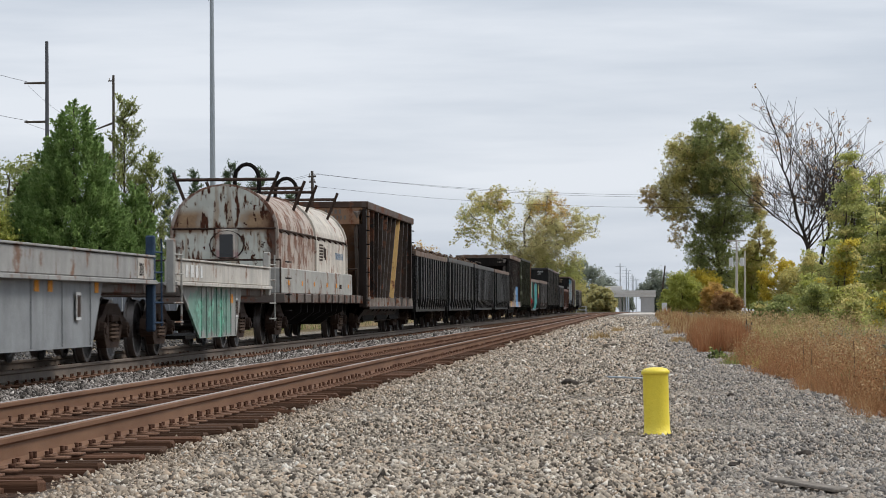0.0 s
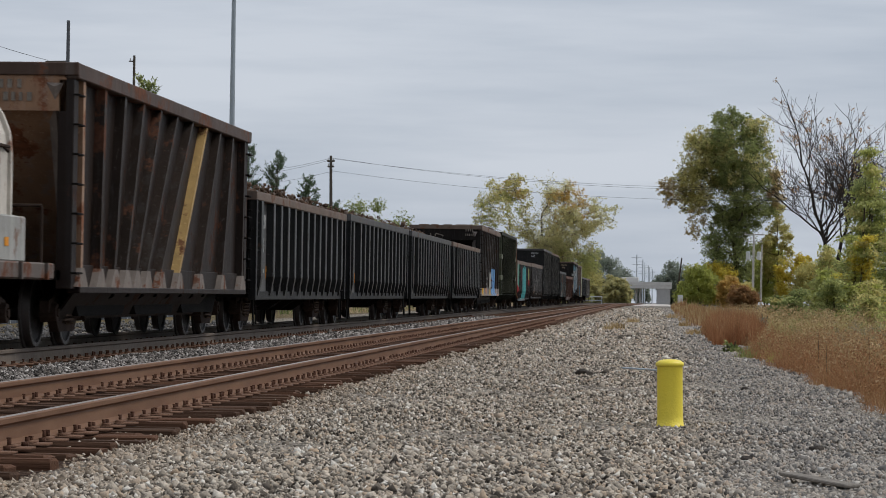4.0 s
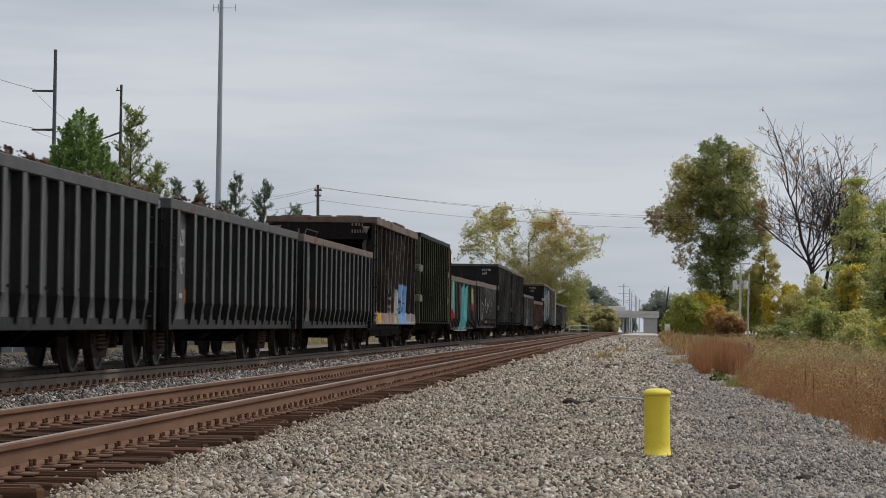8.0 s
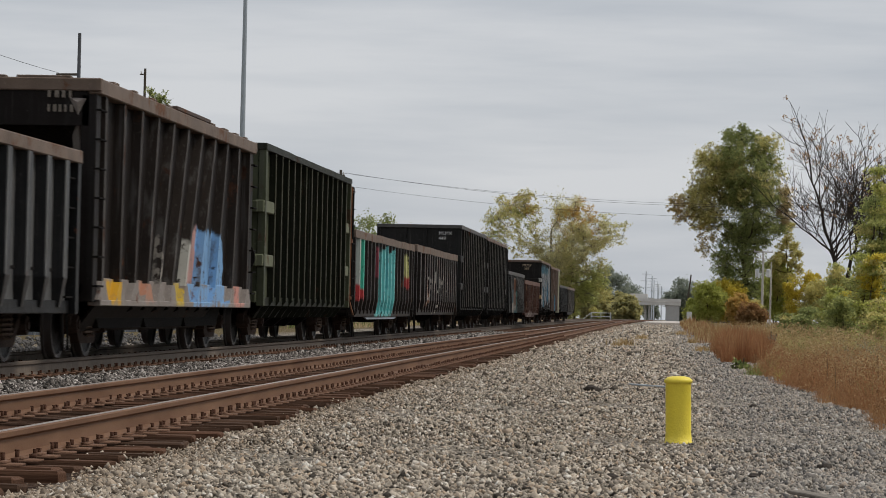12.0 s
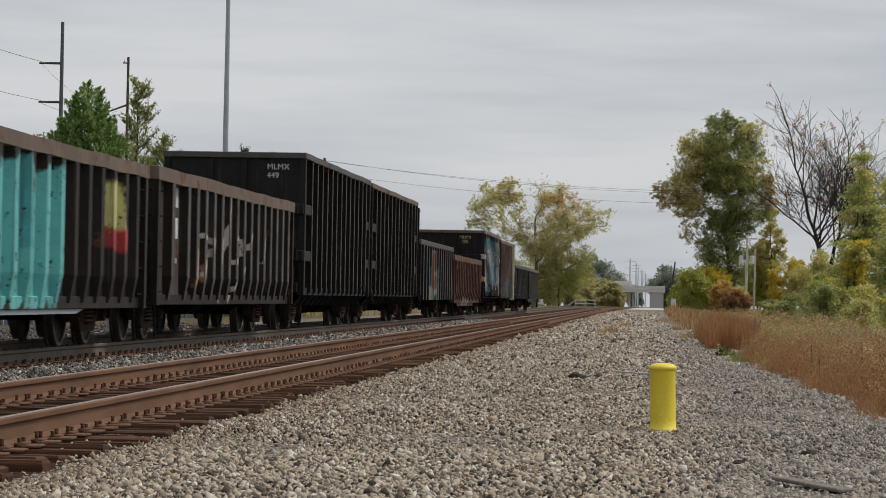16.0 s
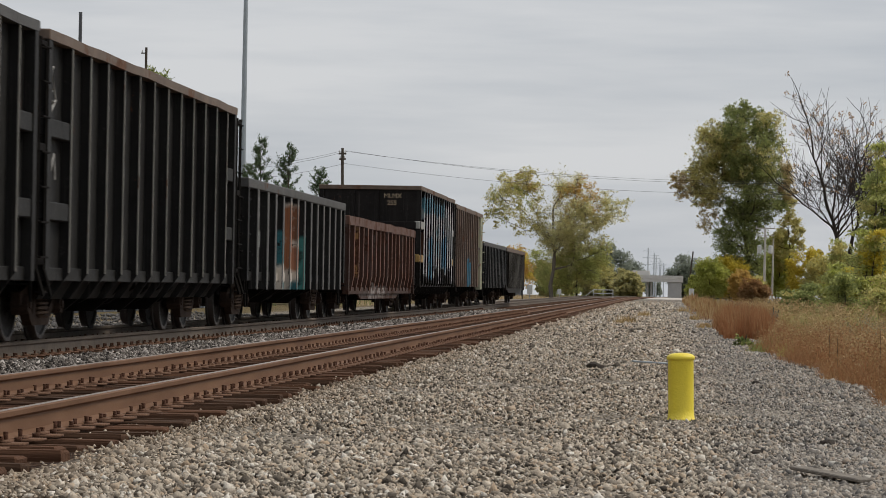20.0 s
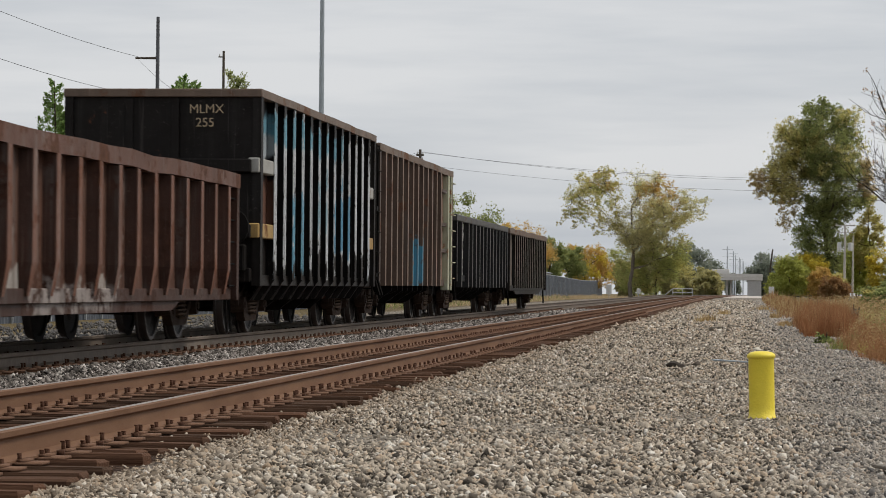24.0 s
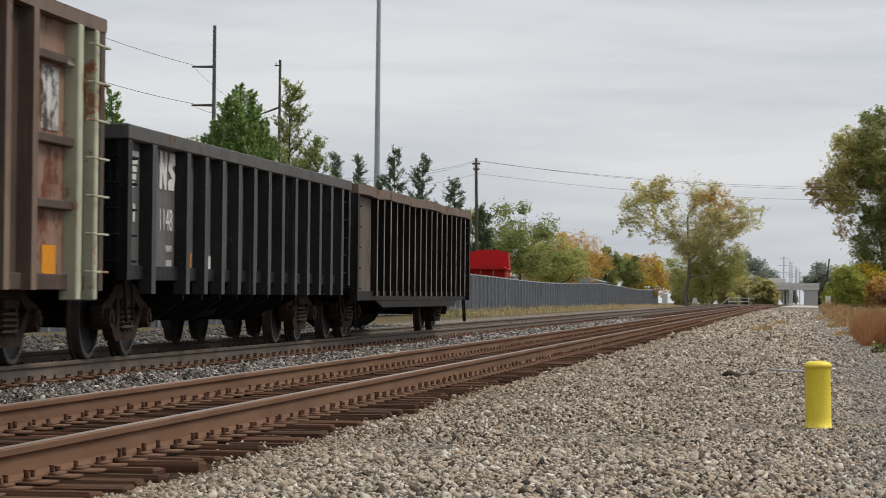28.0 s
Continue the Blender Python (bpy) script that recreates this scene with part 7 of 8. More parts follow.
# the tall cottonwood on the right
big = [("leafdark", 0.20, crown(r, 84, 0.0, 21.0, 5.0, 5.6, 1.4, 120) + crown(r, 66, 1.2, 15.6, 4.6, 4.8, 1.4, 130) + crown(r, 84, -0.4, 8.4, 3.5, 6.6, 1.3, 120) + crown(r, 20, -0.6, 26.2, 2.6, 1.3, 0.8, 70)),
       ("leafgreen", 0.20, crown(r, 26, 1.0, 20.0, 4.6, 5.4, 1.1, 80)),
       ("leafolive", 0.20, crown(r, 60, -3.4, 20.6, 3.8, 4.6, 1.2, 100) + crown(r, 56, -5.4, 16.6, 3.2, 3.6, 1.2, 100) + crown(r, 40, 1.0, 20.0, 5.2, 6.0, 1.1, 60) + crown(r, 14, 2.6, 24.4, 2.4, 1.6, 0.9, 70)),
       ("leaftan", 0.20, crown(r, 24, -8.6, 15.8, 2.0, 2.0, 0.75, 46) + crown(r, 22, 5.8, 16.6, 1.2, 3.0, 0.7, 70) + crown(r, 16, -5.2, 11.6, 1.5, 2.4, 0.7, 36) + crown(r, 12, -4.6, 20.4, 2.4, 3.0, 0.7, 40))]
tree("cottonwood", "tall broad cottonwood tree, green turning yellow", (10.4, 392.0), 27.6, big, "bark", 80, 0.5, limbs=60, twigs=True)
for k, (x, y, h, rx, mat) in enumerate(((5.6, 385, 5.8, 2.3, "leafbright"), (8.4, 388, 6.4, 2.3, "leafyellow"), (4.2, 395, 4.4, 1.7, "leafbright"), (9.2, 352, 3.9, 1.7, "leaforange"), (11.2, 356, 3.2, 1.3, "leafolive"), (10.6, 350, 2.6, 1.8, "leafred"), (15.2, 402, 8.0, 2.6, "leafbright"), (16.6, 396, 15.6, 2.2, "leafolive"), (15.4, 398, 11.0, 2.0, "leafbright"), (18.4, 380, 8.0, 2.6, "leafyellow"), (20.4, 376, 7.0, 2.6, "leafolive"), (23.0, 376, 7.0, 3.0, "leafgreen"), (26.5, 380, 8.0, 3.4, "leafolive"))):
    tree("scrub_tree", "autumn scrub tree at the foot of the tall tree", (x, y), h, [(mat, 0.2, crown(r, 44, 0, h * 0.5, rx, h * 0.46, rx * 0.36, 150))], "bark", 90 + k, 0.12, group="trackside scrub", limbs=10)


M["darkbark"] = plain("dark_bark", (0.060, 0.050, 0.043), 0.9, 0, 0.3, 3.0)


def bare_tree(at, height, seed):
    """A leafless tree: rising crooked limbs, fine twigs, a few russet tufts at the tips."""
    r = random.Random(seed)
    t = thing("bare_tree", "bare grey-brown tree with a few russet tufts at its twig ends", "tree", at=pose(at[0], at[1], -0.3))
    segs, tips = [], []

    def grow(p, way, length, rad, level):
        if p.z + way.z * length > height:
            length = max(0.25, (height - p.z) / max(0.3, way.z))
        n = 5 if level > 2 else 3
        pts, w = [p], way.copy()
        for i in range(n):
            w = (w + Vector((r.uniform(-1, 1), r.uniform(-1, 1), r.uniform(-0.55, 0.65))) * 0.24).normalized()
            q = pts[-1] + w * (length / n)
            a, b = rad * (1 - 0.55 * i / n), rad * (1 - 0.55 * (i + 1) / n)
            segs.append((tuple(pts[-1]), tuple(q), max(0.012, a), max(0.008, b)))
            pts.append(q)
        if level == 0:
            tips.append(q)
            return
        for i in range((0, 4, 5, 5, 5)[level]):
            k = r.uniform(0.5 if level == 4 else 0.4, 1.0) if i else 1.0
            j = min(n - 1, int(k * n))
            start = pts[j].lerp(pts[j + 1], k * n - j)
            side = Vector((r.uniform(-1, 1), r.uniform(-1, 1), r.uniform(-0.15, 0.6))).normalized()
            grow(start, (w * 0.9 + side * (0.35 if i == 0 else r.uniform(0.8, 1.35))).normalized(), length * (r.uniform(0.70, 0.80) if i == 0 else r.uniform(0.52, 0.78)), rad * (0.6 if i == 0 else 0.42), level - 1)

    foot, knee = Vector((0.2, 0, -0.2)), Vector((0.0, 0, height * 0.16))
    segs.append((tuple(foot), tuple(knee), 0.30, 0.25))
    for way, ln, k in (((-0.06, 0.1, 1.0), 0.29, 0.20), ((0.30, -0.1, 1.0), 0.30, 0.17), ((0.62, 0.2, 0.85), 0.28, 0.13), ((-0.36, -0.1, 1.0), 0.27, 0.14)):
        grow(knee, Vector(way).normalized(), height * ln, k, 4)
    hang("trunk", rods("trunk", segs, M["darkbark"], 4), t, None, "bare trunk and branches")
    pick = [q for q in tips if r.random() < (0.22 if q.z > height * 0.72 else 0.03)]
    pts = np.concatenate([puff(p[:], (0.16, 0.16, 0.16), 16) for p in pick])
    v, f = leaves(pts, 0.07)
    tagged(hang("dead_foliage", raw("dead_foliage", v, f, M["leafred"]), t, None, "sparse russet tufts"), kind="stuff")


bare_tree((12.3, 200.0), 16.6, 4)


def whip_shrub(at, height, spread, mats, seed, label, count=5200, size=0.13):
    """Upright leafy shoots from one root."""
    r = random.Random(seed)
    t = thing("leafy_shrub", label, "shrub", "trackside scrub", at=pose(at[0], at[1], -0.25))
    bm = bmesh.new()
    clouds = {m: [] for m in mats}
    n = 22
    for i in range(n):
        a, d = r.uniform(0, 2 * math.pi), r.uniform(0.15, 1.0)
        h = height * r.uniform(0.45, 1.0) * (1.1 - 0.35 * d)
        tip = (spread * d * math.cos(a), spread * d * math.sin(a), h)
        limb(bm, (tip[0] * 0.25, tip[1] * 0.25, -0.2), tip, 0.045, 0.01, r, 0.04, 3)
        k = int(count / n)
        u = rng.uniform(0.12, 1.02, k)[:, None]
        w = min(0.52, 0.5 * spread) * (1.12 - u)
        p = np.array([tip[0] * 0.25, tip[1] * 0.25, 0.0]) * (1 - u) + np.array(tip) * u + rng.normal(size=(k, 3)) * w * np.array([1, 1, 0.7])
        clouds[mats[i % len(mats)]].append(p)
    part("trunk", bm, M["bark"], t, "bundle of upright stems")
    for m, c in clouds.items():
        v, f = leaves(np.concatenate(c), size)
        hang("leaves", raw("leaves", v, f, M[m]), t)


def spray_tree(at, height, spread, mats, seed, label, boughs=70, count=46, size=0.13, name="box_elder", low=0.06):
    """Several stems whose boughs end in flat drooping sprays of leaves, dense from foot to tip."""
    r = random.Random(seed)
    t = thing(name, label, "tree" if height > 4 else "shrub", "trackside scrub", at=pose(at[0], at[1], -0.25))
    segs, clouds = [], {m: [] for m in mats}
    stems = []
    for i in range(4):
        a = 2 * math.pi * (i + r.random()) / 4
        d = spread * r.uniform(0.1, 0.4)
        top = (d * math.cos(a), d * math.sin(a), height * r.uniform(0.75, 0.98))
        foot = (0.12 * math.cos(a), 0.12 * math.sin(a), -0.2)
        mid = tuple((p + q) / 2 + r.uniform(-0.2, 0.2) for p, q in zip(foot, top))
        segs += [(foot, mid, 0.07 * height / 6, 0.05 * height / 6), (mid, top, 0.05 * height / 6, 0.012)]
        stems.append((np.array(foot), np.array(mid), np.array(top)))
    for i in range(boughs):
        f, m, p = r.choice(stems)
        u = low + (1.0 - low) * (i + r.random()) / boughs
        root = f + (m - f) * u * 2 if u < 0.5 else m + (p - m) * (u - 0.5) * 2
        reach = spread * (1.05 - 0.85 * u) * r.uniform(0.45, 1.1)
        a = r.uniform(0, 2 * math.pi)
        way = np.array([math.cos(a), math.sin(a), r.uniform(0.0, 0.55)])
        tip = root + way * reach
        segs.append((tuple(root), tuple(tip), 0.018, 0.006))
        k = int(count * 2.2 * r.uniform(0.6, 1.4))
        d = rng.uniform(0.25, 1.08, k)[:, None]
        pts = root + (tip - root) * d + rng.normal(size=(k, 3)) * np.array([0.16, 0.16, 0.07]) * min(1.0, spread) * (0.6 + 0.35 * spread)
        pts[:, 2] -= 0.22 * (d[:, 0] ** 2) * reach
        clouds[r.choice(mats)].append(pts)
    hang("trunk", rods("trunk", segs, M["bark"], 4), t, None, "bundle of stems and boughs")
    for m, c in clouds.items():
        if c:
            v, f = leaves(np.concatenate(c), size * 0.62)
            hang("foliage", raw("foliage", v, f, M[m]), t)


MIXED = ("leafbright", "leafgreen", "leafgreen", "leafdark", "leafolive")
for k, (x, y, h, sp, mats, n) in enumerate(((10.9, 150.0, 9.4, 2.5, MIXED, 150), (12.9, 152.0, 8.4, 2.4, MIXED, 120), (11.8, 137.0, 6.2, 2.1, MIXED, 110), (9.9, 139.0, 4.6, 1.8, ("leafolive", "leafbright", "leafyellow", "leafgreen"), 80), (14.2, 142.0, 7.6, 2.2, MIXED, 110),
                                        (10.2, 172.0, 4.6, 1.8, ("leafgreen", "leafolive"), 60), (8.8, 146.0, 3.0, 1.5, ("leafgreen", "leafbright"), 60))):
    spray_tree((x, y), h, sp, mats, 120 + k, "leafy box elder beside the line, green turning yellow", n)
for k, (x, y, h, sp, mats) in enumerate(((6.4, 131.0, 1.9, 1.2, ("leafdark",)), (7.9, 129.0, 2.1, 1.3, ("leafdark", "leafgreen")), (5.6, 134.0, 1.4, 0.8, ("leafdark", "leafolive")), (9.4, 127.0, 2.2, 1.4, ("leafolive", "leafbright")), (8.8, 118.0, 1.5, 1.0, ("leafolive", "leafgreen")), (10.6, 122.0, 1.9, 1.3, ("leafgreen", "leafyellow")))):
    spray_tree((x, y), h, sp, mats, 170 + k, "dense low bush behind the dry grass, %s" % ("dark green" if "leafdark" in mats else "olive turning yellow"), 60, 40, 0.10, "low_bush", 0.0)
for k, (x, y, h, sp) in enumerate(((1.42, 52.5, 0.52, 0.20), (1.55, 50.5, 0.32, 0.18))):
    whip_shrub((x, y), h, sp, ("weedgreen", "weedgreen"), 150 + k, "small bright green weed at the gravel's edge", 700, 0.045)


def blades(name, label, x, y, z, h, w, material, lean=0.35):
    """Grass: each blade two bent segments."""
    n = len(x)
    a = rng.uniform(0, 2 * np.pi, n)
    d = rng.uniform(0.05, lean, n) * h
    dx, dy = np.cos(a) * d, np.sin(a) * d
    b = rng.uniform(0, np.pi, n)
    wx, wy = np.cos(b) * w * 0.5, np.sin(b) * w * 0.5
    v = np.stack([np.stack([x - wx, y - wy, z], 1), np.stack([x + wx, y + wy, z], 1), np.stack([x + dx * 0.4 + wx * 0.8, y + dy * 0.4 + wy * 0.8, z + h * 0.6], 1),
                  np.stack([x + dx * 0.4 - wx * 0.8, y + dy * 0.4 - wy * 0.8, z + h * 0.6], 1), np.stack([x + dx, y + dy, z + h], 1)], 1).reshape(-1, 3)
    k = np.arange(n)[:, None] * 5
    f = np.concatenate([k + np.array([[0, 1, 2]]), k + np.array([[0, 2, 3]]), k + np.array([[3, 2, 4]])], 1).reshape(-1, 3)
    tagged(new(name, raw(name, v, f, material)), label, "grass", kind="stuff")


EDGE = [(18, 2.3), (24.9, 2.1), (32.8, 1.92), (37.8, 1.8), (48.3, 1.49), (58, 1.28), (66, 1.2), (100, 1.15), (190, 1.14), (260, 1.4), (380, 2.2)]


def tussocks(name, label, spots, blades_each, w, mats, splay=0.55):
    """Clumps of grass that splay out from their roots; spots: (x, y, height, radius)."""
    spots = np.asarray(spots)
    n = len(spots)
    pick = rng.integers(0, len(mats), n)
    for i, m in enumerate(mats):
        s = np.repeat(spots[pick == i], blades_each, axis=0)
        k = len(s)
        a, d = rng.uniform(0, 2 * np.pi, k), rng.uniform(0, 1, k) ** 0.7
        x, y = s[:, 0] + np.cos(a) * d * s[:, 3], s[:, 1] + np.sin(a) * d * s[:, 3]
        z = np.where(x > 1.6, -0.10 * np.minimum(1, (x - 1.6) / 1.5), 0.0) - 0.02
        h = s[:, 2] * rng.uniform(0.30, 1.08, k) * (1.0 - 0.35 * d)
        out = h * splay * rng.uniform(0.2, 1.0, k)
        dx, dy = np.cos(a) * out * d + rng.normal(0, 0.3 * splay, k) * h, np.sin(a) * out * d + rng.normal(0, 0.3 * splay, k) * h
        b = rng.uniform(0, np.pi, k)
        ww = w * (0.5 + s[:, 1] / 55.0)
        wx, wy = np.cos(b) * ww * 0.5, np.sin(b) * ww * 0.5
        v = np.stack([np.stack([x - wx, y - wy, z], 1), np.stack([x + wx, y + wy, z], 1), np.stack([x + dx * 0.35 + wx * 0.8, y + dy * 0.35 + wy * 0.8, z + h * 0.6], 1),
                      np.stack([x + dx * 0.35 - wx * 0.8, y + dy * 0.35 - wy * 0.8, z + h * 0.6], 1), np.stack([x + dx, y + dy, z + h], 1)], 1).reshape(-1, 3)
        q = np.arange(k)[:, None] * 5
        f = np.concatenate([q + np.array([[0, 1, 2]]), q + np.array([[0, 2, 3]]), q + np.array([[3, 2, 4]])], 1).reshape(-1, 3)
        tagged(new(name, raw(name, v, f, M[m])), label, "grass", kind="stuff")


def strip(n, y0, y1, lo, hi, h0, h1, rad):
    """Spots for tussocks between two distances from the gravel's edge."""
    y = y0 * (y1 / y0) ** rng.uniform(0, 1, n)
    e = np.interp(y, *zip(*EDGE))
    u = rng.uniform(0, 1, n) ** 1.1
    x = e + lo + (hi - lo) * u + 0.14 * np.sin(y * 0.9) + 0.07 * np.sin(y * 3.3 + 1)
    h = (h0 + (h1 - h0) * np.clip((x - e) / 0.9, 0, 1)) * np.exp(rng.normal(0, 0.36, n))
    return np.stack([x, y, h, np.full(n, rad) * rng.uniform(0.6, 1.4, n)], 1)


tussocks("russet_grass", "dry russet grass in tussocks along the gravel's edge", strip(760, 23.0, 50, 0.10, 1.5, 0.20, 0.40, 0.12), 66, 0.0034, ("russetgrass", "russetgrass", "redgrass"), 1.15)
tussocks("straw_grass", "taller straw-coloured weeds behind the russet grass", strip(480, 24.0, 54, 0.6, 4.2, 0.30, 0.50, 0.12), 44, 0.0036, ("strawgrass", "russetgrass", "russetgrass"), 0.8)
tussocks("green_weeds", "yellow-green weeds where the dry grass begins", strip(26, 44.0, 50, 0.0, 0.7, 0.16, 0.3, 0.10), 40, 0.006, ("weedgreen", "leafbright"), 0.7)
tussocks("green_weeds", "green weeds among the dry grass", strip(60, 26.0, 60, 0.4, 4.0, 0.22, 0.4, 0.10), 30, 0.007, ("weedgreen",), 0.7)
stand = np.stack([1.24 + 1.15 * rng.uniform(0, 1, 420), rng.uniform(58, 76, 420), rng.uniform(0.62, 0.98, 420), rng.uniform(0.06, 0.14, 420)], 1)
stand[:, 2] *= np.clip(0.55 + (stand[:, 0] - 1.2) / 0.5, 0.55, 1.0)
tussocks("russet_stand", "upright stand of tall russet grass", stand, 50, 0.0045, ("redgrass", "russetgrass", "redgrass"), 0.34)
tussocks("straw_grass", "pale dry weeds behind the russet stand", np.stack([2.4 + 4.0 * rng.uniform(0, 1, 260), rng.uniform(52, 100, 260), rng.uniform(0.22, 0.5, 260), np.full(260, 0.15)], 1), 34, 0.005, ("strawgrass", "russetgrass", "weedgreen"), 0.9)
tussocks("russet_grass", "russet grass farther along the gravel", strip(300, 78, 330, 0.0, 2.2, 0.3, 0.6, 0.2), 40, 0.006, ("russetgrass", "strawgrass"), 0.4)
tussocks("straw_grass", "dry grass under the scrub", np.stack([3.5 + 9.0 * rng.uniform(0, 1, 300), rng.uniform(90, 135, 300), rng.uniform(0.25, 0.6, 300), np.full(300, 0.25)], 1), 34, 0.006, ("strawgrass", "leafdark", "leafolive"), 0.9)
# dry weeds: thin stalks with frayed heads that stand out of the grass
def weed_stalks(label, n, y0, y1, lo, hi, h0, h1, size, mat, stem, each=26, bushy=0.05):
    y = y0 * (y1 / y0) ** rng.uniform(0, 1, n)
    e = np.interp(y, *zip(*EDGE))
    x = e + lo + (hi - lo) * rng.uniform(0, 1, n)
    h = rng.uniform(h0, h1, n) * np.clip(0.55 + (x - e) / 1.6, 0.55, 1.0)
    foot = np.stack([x, y, np.full(n, -0.12)], 1)
    tip = foot + np.stack([rng.normal(0, 0.13, n) * h, rng.normal(0, 0.13, n) * h, h], 1)
    segs = [(tuple(a), tuple(b), 0.0035, 0.002) for a, b in zip(foot, tip)]
    u = rng.uniform(0.35, 1.04, (n, each, 1)) ** 0.7
    pts = foot[:, None] * (1 - u) + tip[:, None] * u + rng.normal(size=(n, each, 3)) * bushy * np.array([1, 1, 0.8])
    v, f = leaves(pts.reshape(-1, 3), size)
    tagged(new("dry_weeds", raw("dry_weeds", v, f, M[mat])), label, "grass", kind="stuff")
    tagged(new("weed_stems", rods("weed_stems", segs, M[stem], 3)), "thin brown stems of the dry weeds", "grass", kind="stuff")


weed_stalks("pale tan seed heads on dry weeds", 520, 26, 58, 0.5, 4.2, 0.38, 0.70, 0.018, "strawgrass", "russetgrass", 30, 0.075)
weed_stalks("russet frayed weeds along the gravel", 900, 23, 52, 0.12, 2.2, 0.24, 0.56, 0.016, "russetgrass", "russetgrass", 36, 0.075)
weed_stalks("dark red-brown weeds in the dry grass", 420, 23, 56, 0.3, 3.6, 0.34, 0.62, 0.016, "redgrass", "redgrass", 34, 0.07)
weed_stalks("grey-green weeds gone to seed", 130, 28, 60, 1.8, 4.6, 0.45, 0.74, 0.018, "sage", "bark", 40, 0.09)
weed_stalks("tan weeds on the far verge", 300, 80, 170, 2.2, 6.0, 0.4, 0.8, 0.035, "strawgrass", "strawgrass", 24, 0.12)
# seed heads and twigs that fray the near grass
for n, deep0, deep1, zc, zs, size, mat in ((9000, 0.3, 3.6, 0.40, 0.08, 0.011, "strawgrass"), (14000, 0.15, 1.7, 0.24, 0.08, 0.010, "russetgrass"), (4000, 0.9, 3.8, 0.40, 0.08, 0.013, "sage")):
    yy = 24 * (50 / 24) ** rng.uniform(0, 1, n)
    e = np.interp(yy, *zip(*EDGE))
    xx = e + deep0 + (deep1 - deep0) * rng.uniform(0, 1, n)
    zz = np.clip((xx - e) / 0.6, 0.35, 1) * (zc + zs * rng.normal(size=n)) - 0.05
    v, f = leaves(np.stack([xx, yy, np.maximum(zz, 0.05)], 1), size)
    tagged(new("seed_heads", raw("seed_heads", v, f, M[mat])), "frayed seed heads of the dry weeds", "grass", kind="stuff")
for k, (x, y, h, sp) in enumerate(((2.55, 28.0, 0.55, 0.28), (3.0, 31.0, 0.6, 0.3), (2.3, 62.0, 0.75, 0.35), (3.1, 36.0, 0.62, 0.3))):
    spray_tree((x, y), h + 0.2, sp, ("sage",), 210 + k, "grey-green sage bush gone to seed", 40, 44, 0.022, "sage_bush", 0.1)
for k, (x, y, h) in enumerate(((2.05, 34.5, 0.5), (2.45, 33.0, 0.62), (2.15, 38.0, 0.6))):
    t = thing("dead_stalk", "dark upright dead weed stalk", "weed", "dead stalks", at=pose(x, y, -0.05))
    bm = bmesh.new()
    tube(bm, [(0, 0, 0), (0.01, 0, h * 0.5), (0.0, 0.01, h)], 0.004)
    part("stem", bm, M["bark"], t)
    p = np.stack([rng.normal(0, 0.016, 160), rng.normal(0, 0.016, 160), h * rng.uniform(0.3, 1.0, 160)], 1)
    v, f = leaves(p, 0.010)
    hang("seed_spike", raw("seed_spike", v, f, M["leafred"]), t)

# dry grass along the fence
M["palestraw"] = foliage("bleached_straw", (0.40, 0.28, 0.15), (0.62, 0.47, 0.28), (0.76, 0.63, 0.42))
n = 13000
y = rng.uniform(165, 430, n)
x = -21.9 + 4.0 * rng.uniform(0, 1, n) ** 1.6
blades("fence_grass", "dry straw grass in front of the fence", x, y, np.full(n, -0.25) - 0.0022 * np.maximum(0, y - 300), rng.uniform(0.15, 0.5, n) * (0.8 + 0.6 * np.sin(y * 0.31) * np.sin(y * 0.083 + x)), np.full(n, 0.022), M["palestraw"], 0.7)
n = 700
y = rng.uniform(150, 300, n)
blades("fence_weeds", "green weeds in front of the fence", -21.5 + 3.0 * rng.uniform(0, 1, n), y, np.full(n, -0.25), rng.uniform(0.15, 0.5, n), np.full(n, 0.06), M["weedgreen"])

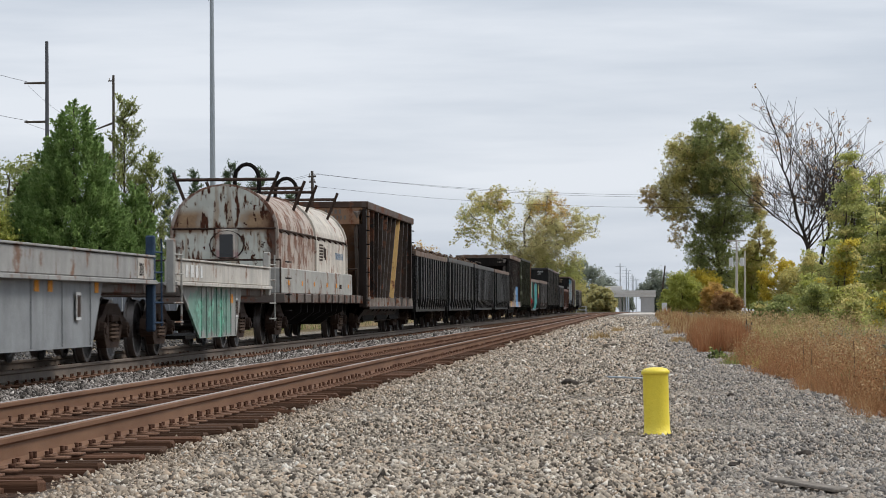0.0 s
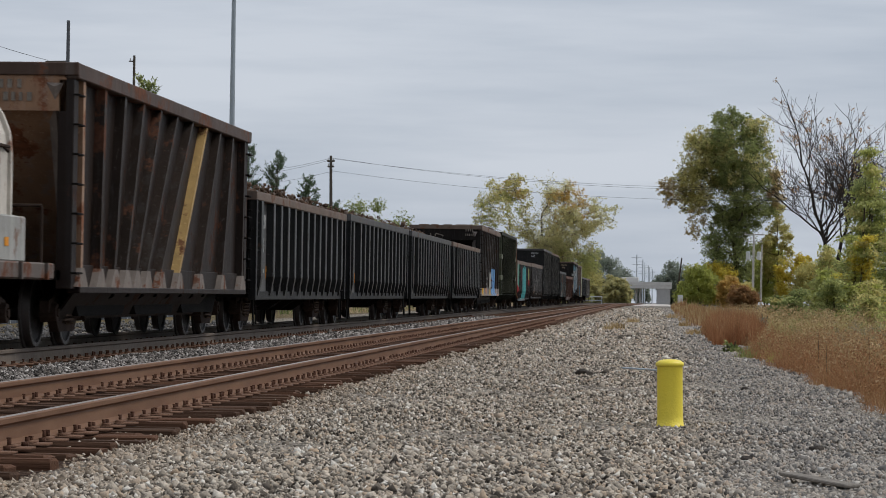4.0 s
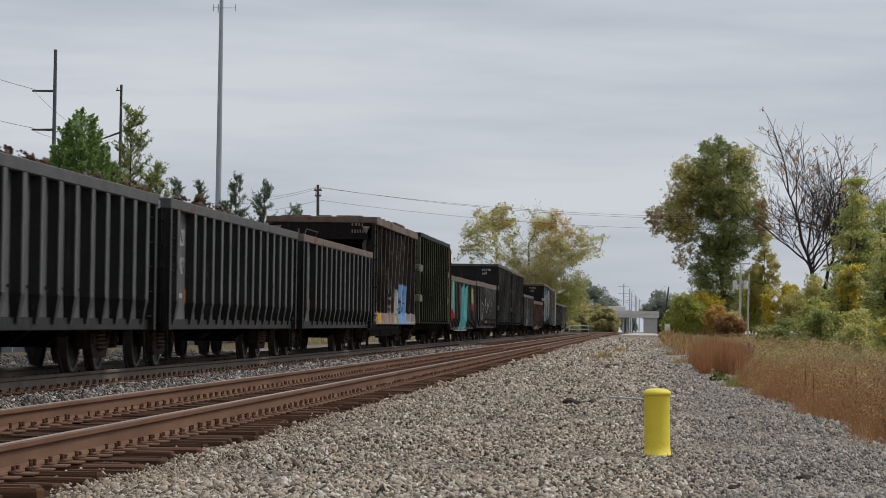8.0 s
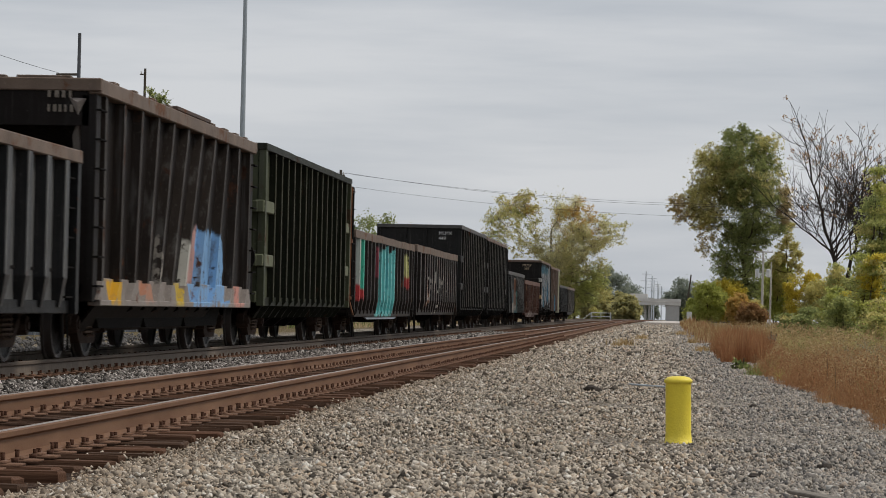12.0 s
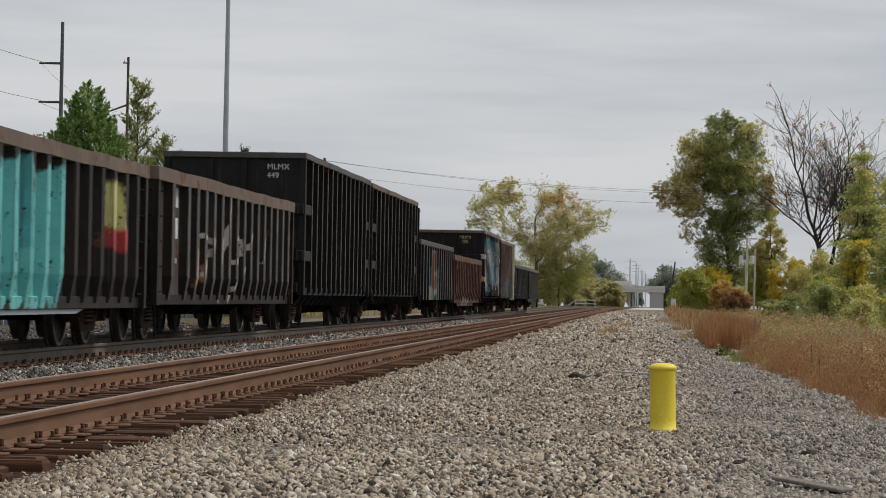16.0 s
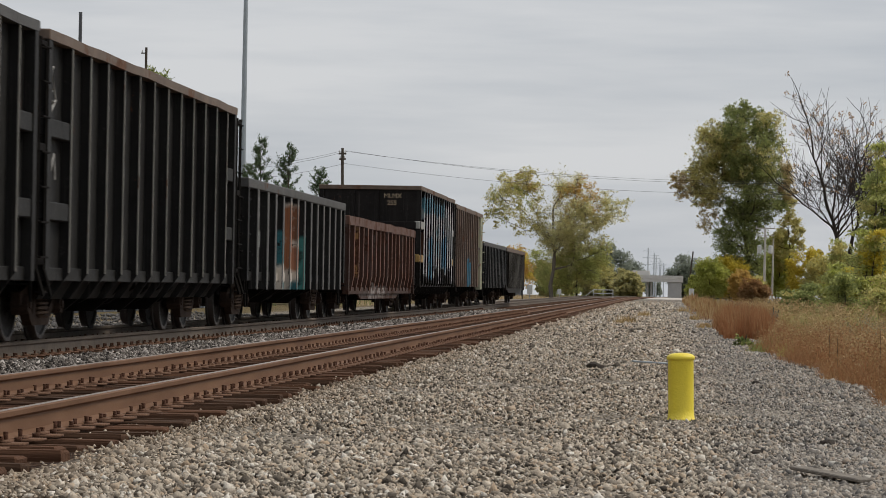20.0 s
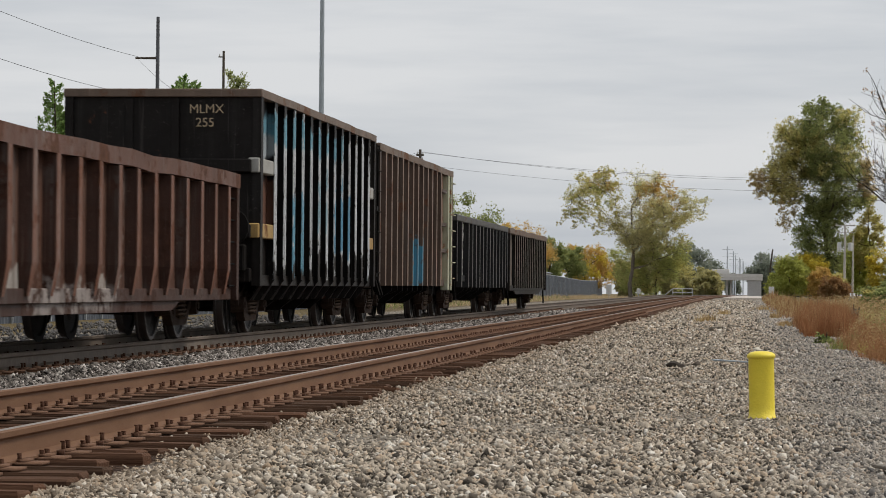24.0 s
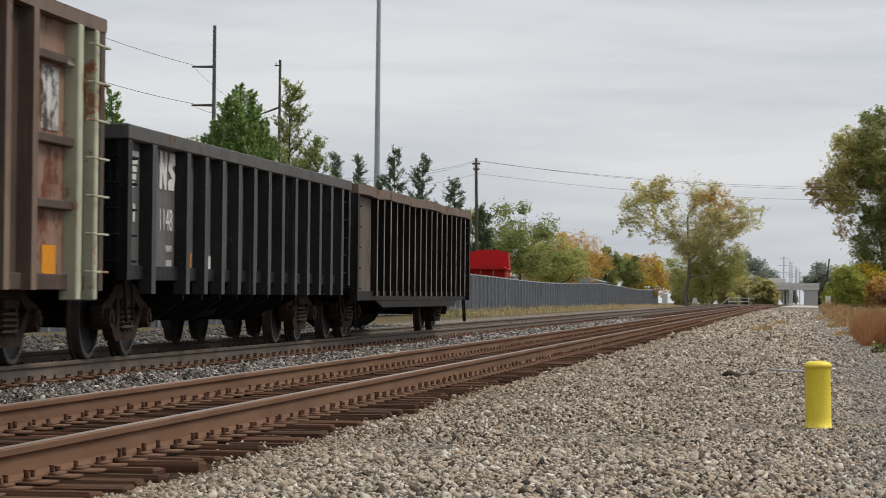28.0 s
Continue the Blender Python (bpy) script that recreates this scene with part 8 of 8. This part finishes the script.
# dry tufts that grow in the gravel
for k, (tx, ty, s) in enumerate(((-1.26, 84.0, 0.45), (-0.9, 106.0, 0.4), (0.9, 96.0, 0.3), (1.0, 75.0, 0.3), (0.7, 130.0, 0.5))):
    n = 160
    blades("dry_tuft", "dry tuft of grass in the gravel", tx + rng.normal(0, s * 0.35, n), ty + rng.normal(0, s * 0.6, n), np.full(n, -0.02), rng.uniform(0.1, s * 0.7, n), np.full(n, 0.02), M["strawgrass"], 0.9)


# ---- ties, one by one ----
def build_ties():
    for which, track, y0, count in (("near", track_near, 8.2, 190), ("far", track_far, 22.2, 170)):
        cx, top = TRACKS[which]
        shapes = []
        for k in range(5):
            r = random.Random(k)
            bm = bmesh.new()
            box(bm, -1.295 + r.uniform(-0.07, 0.07), 1.295 + r.uniform(-0.10, 0.08), -0.115, 0.115, -0.17, 0.0, 0.012)
            for v in bm.verts:
                v.co += Vector((r.uniform(-0.012, 0.012), r.uniform(-0.008, 0.008), r.uniform(-0.008, 0.006)))
            shapes.append(mesh_of("tie", bm, M["tie"]))
        r = random.Random(11)
        for i in range(count):
            ob = new("tie", shapes[r.randrange(5)])
            ob.parent = track
            ob.matrix_basis = pose(r.uniform(-0.05, 0.05), y0 + i * 0.495, top - 0.194 + r.uniform(-0.012, 0.0), 0, r.uniform(-0.3, 0.3), r.uniform(-1.2, 1.2))
        rest = [block(r.uniform(-0.04, 0.04), y0 + i * 0.495, top - 0.194 - 0.085 - 0.0022 * max(0, y0 + i * 0.495 - 300), 2.59, 0.23, 0.17) for i in range(count, count + 560)]
        blocks("far_ties", rest, M["tie"], track, "old wooden ties farther off")


build_ties()


def motions():
    seconds = [i * 1.0 for i in range(29)]
    for ob, s0 in ROLLING:
        walk(ob, [(t, pose(TRACKS["far"][0], s0 - travelled(t), TRACKS["far"][1])) for t in seconds])
    spin = [i * 2 / FPS for i in range(421)]
    for ob, at in WHEELSETS:
        walk(ob, [(t, Matrix.Translation(at) @ pose(0, 0, 0, math.degrees(travelled(t) / 0.457) % 360.0)) for t in spin])


motions()
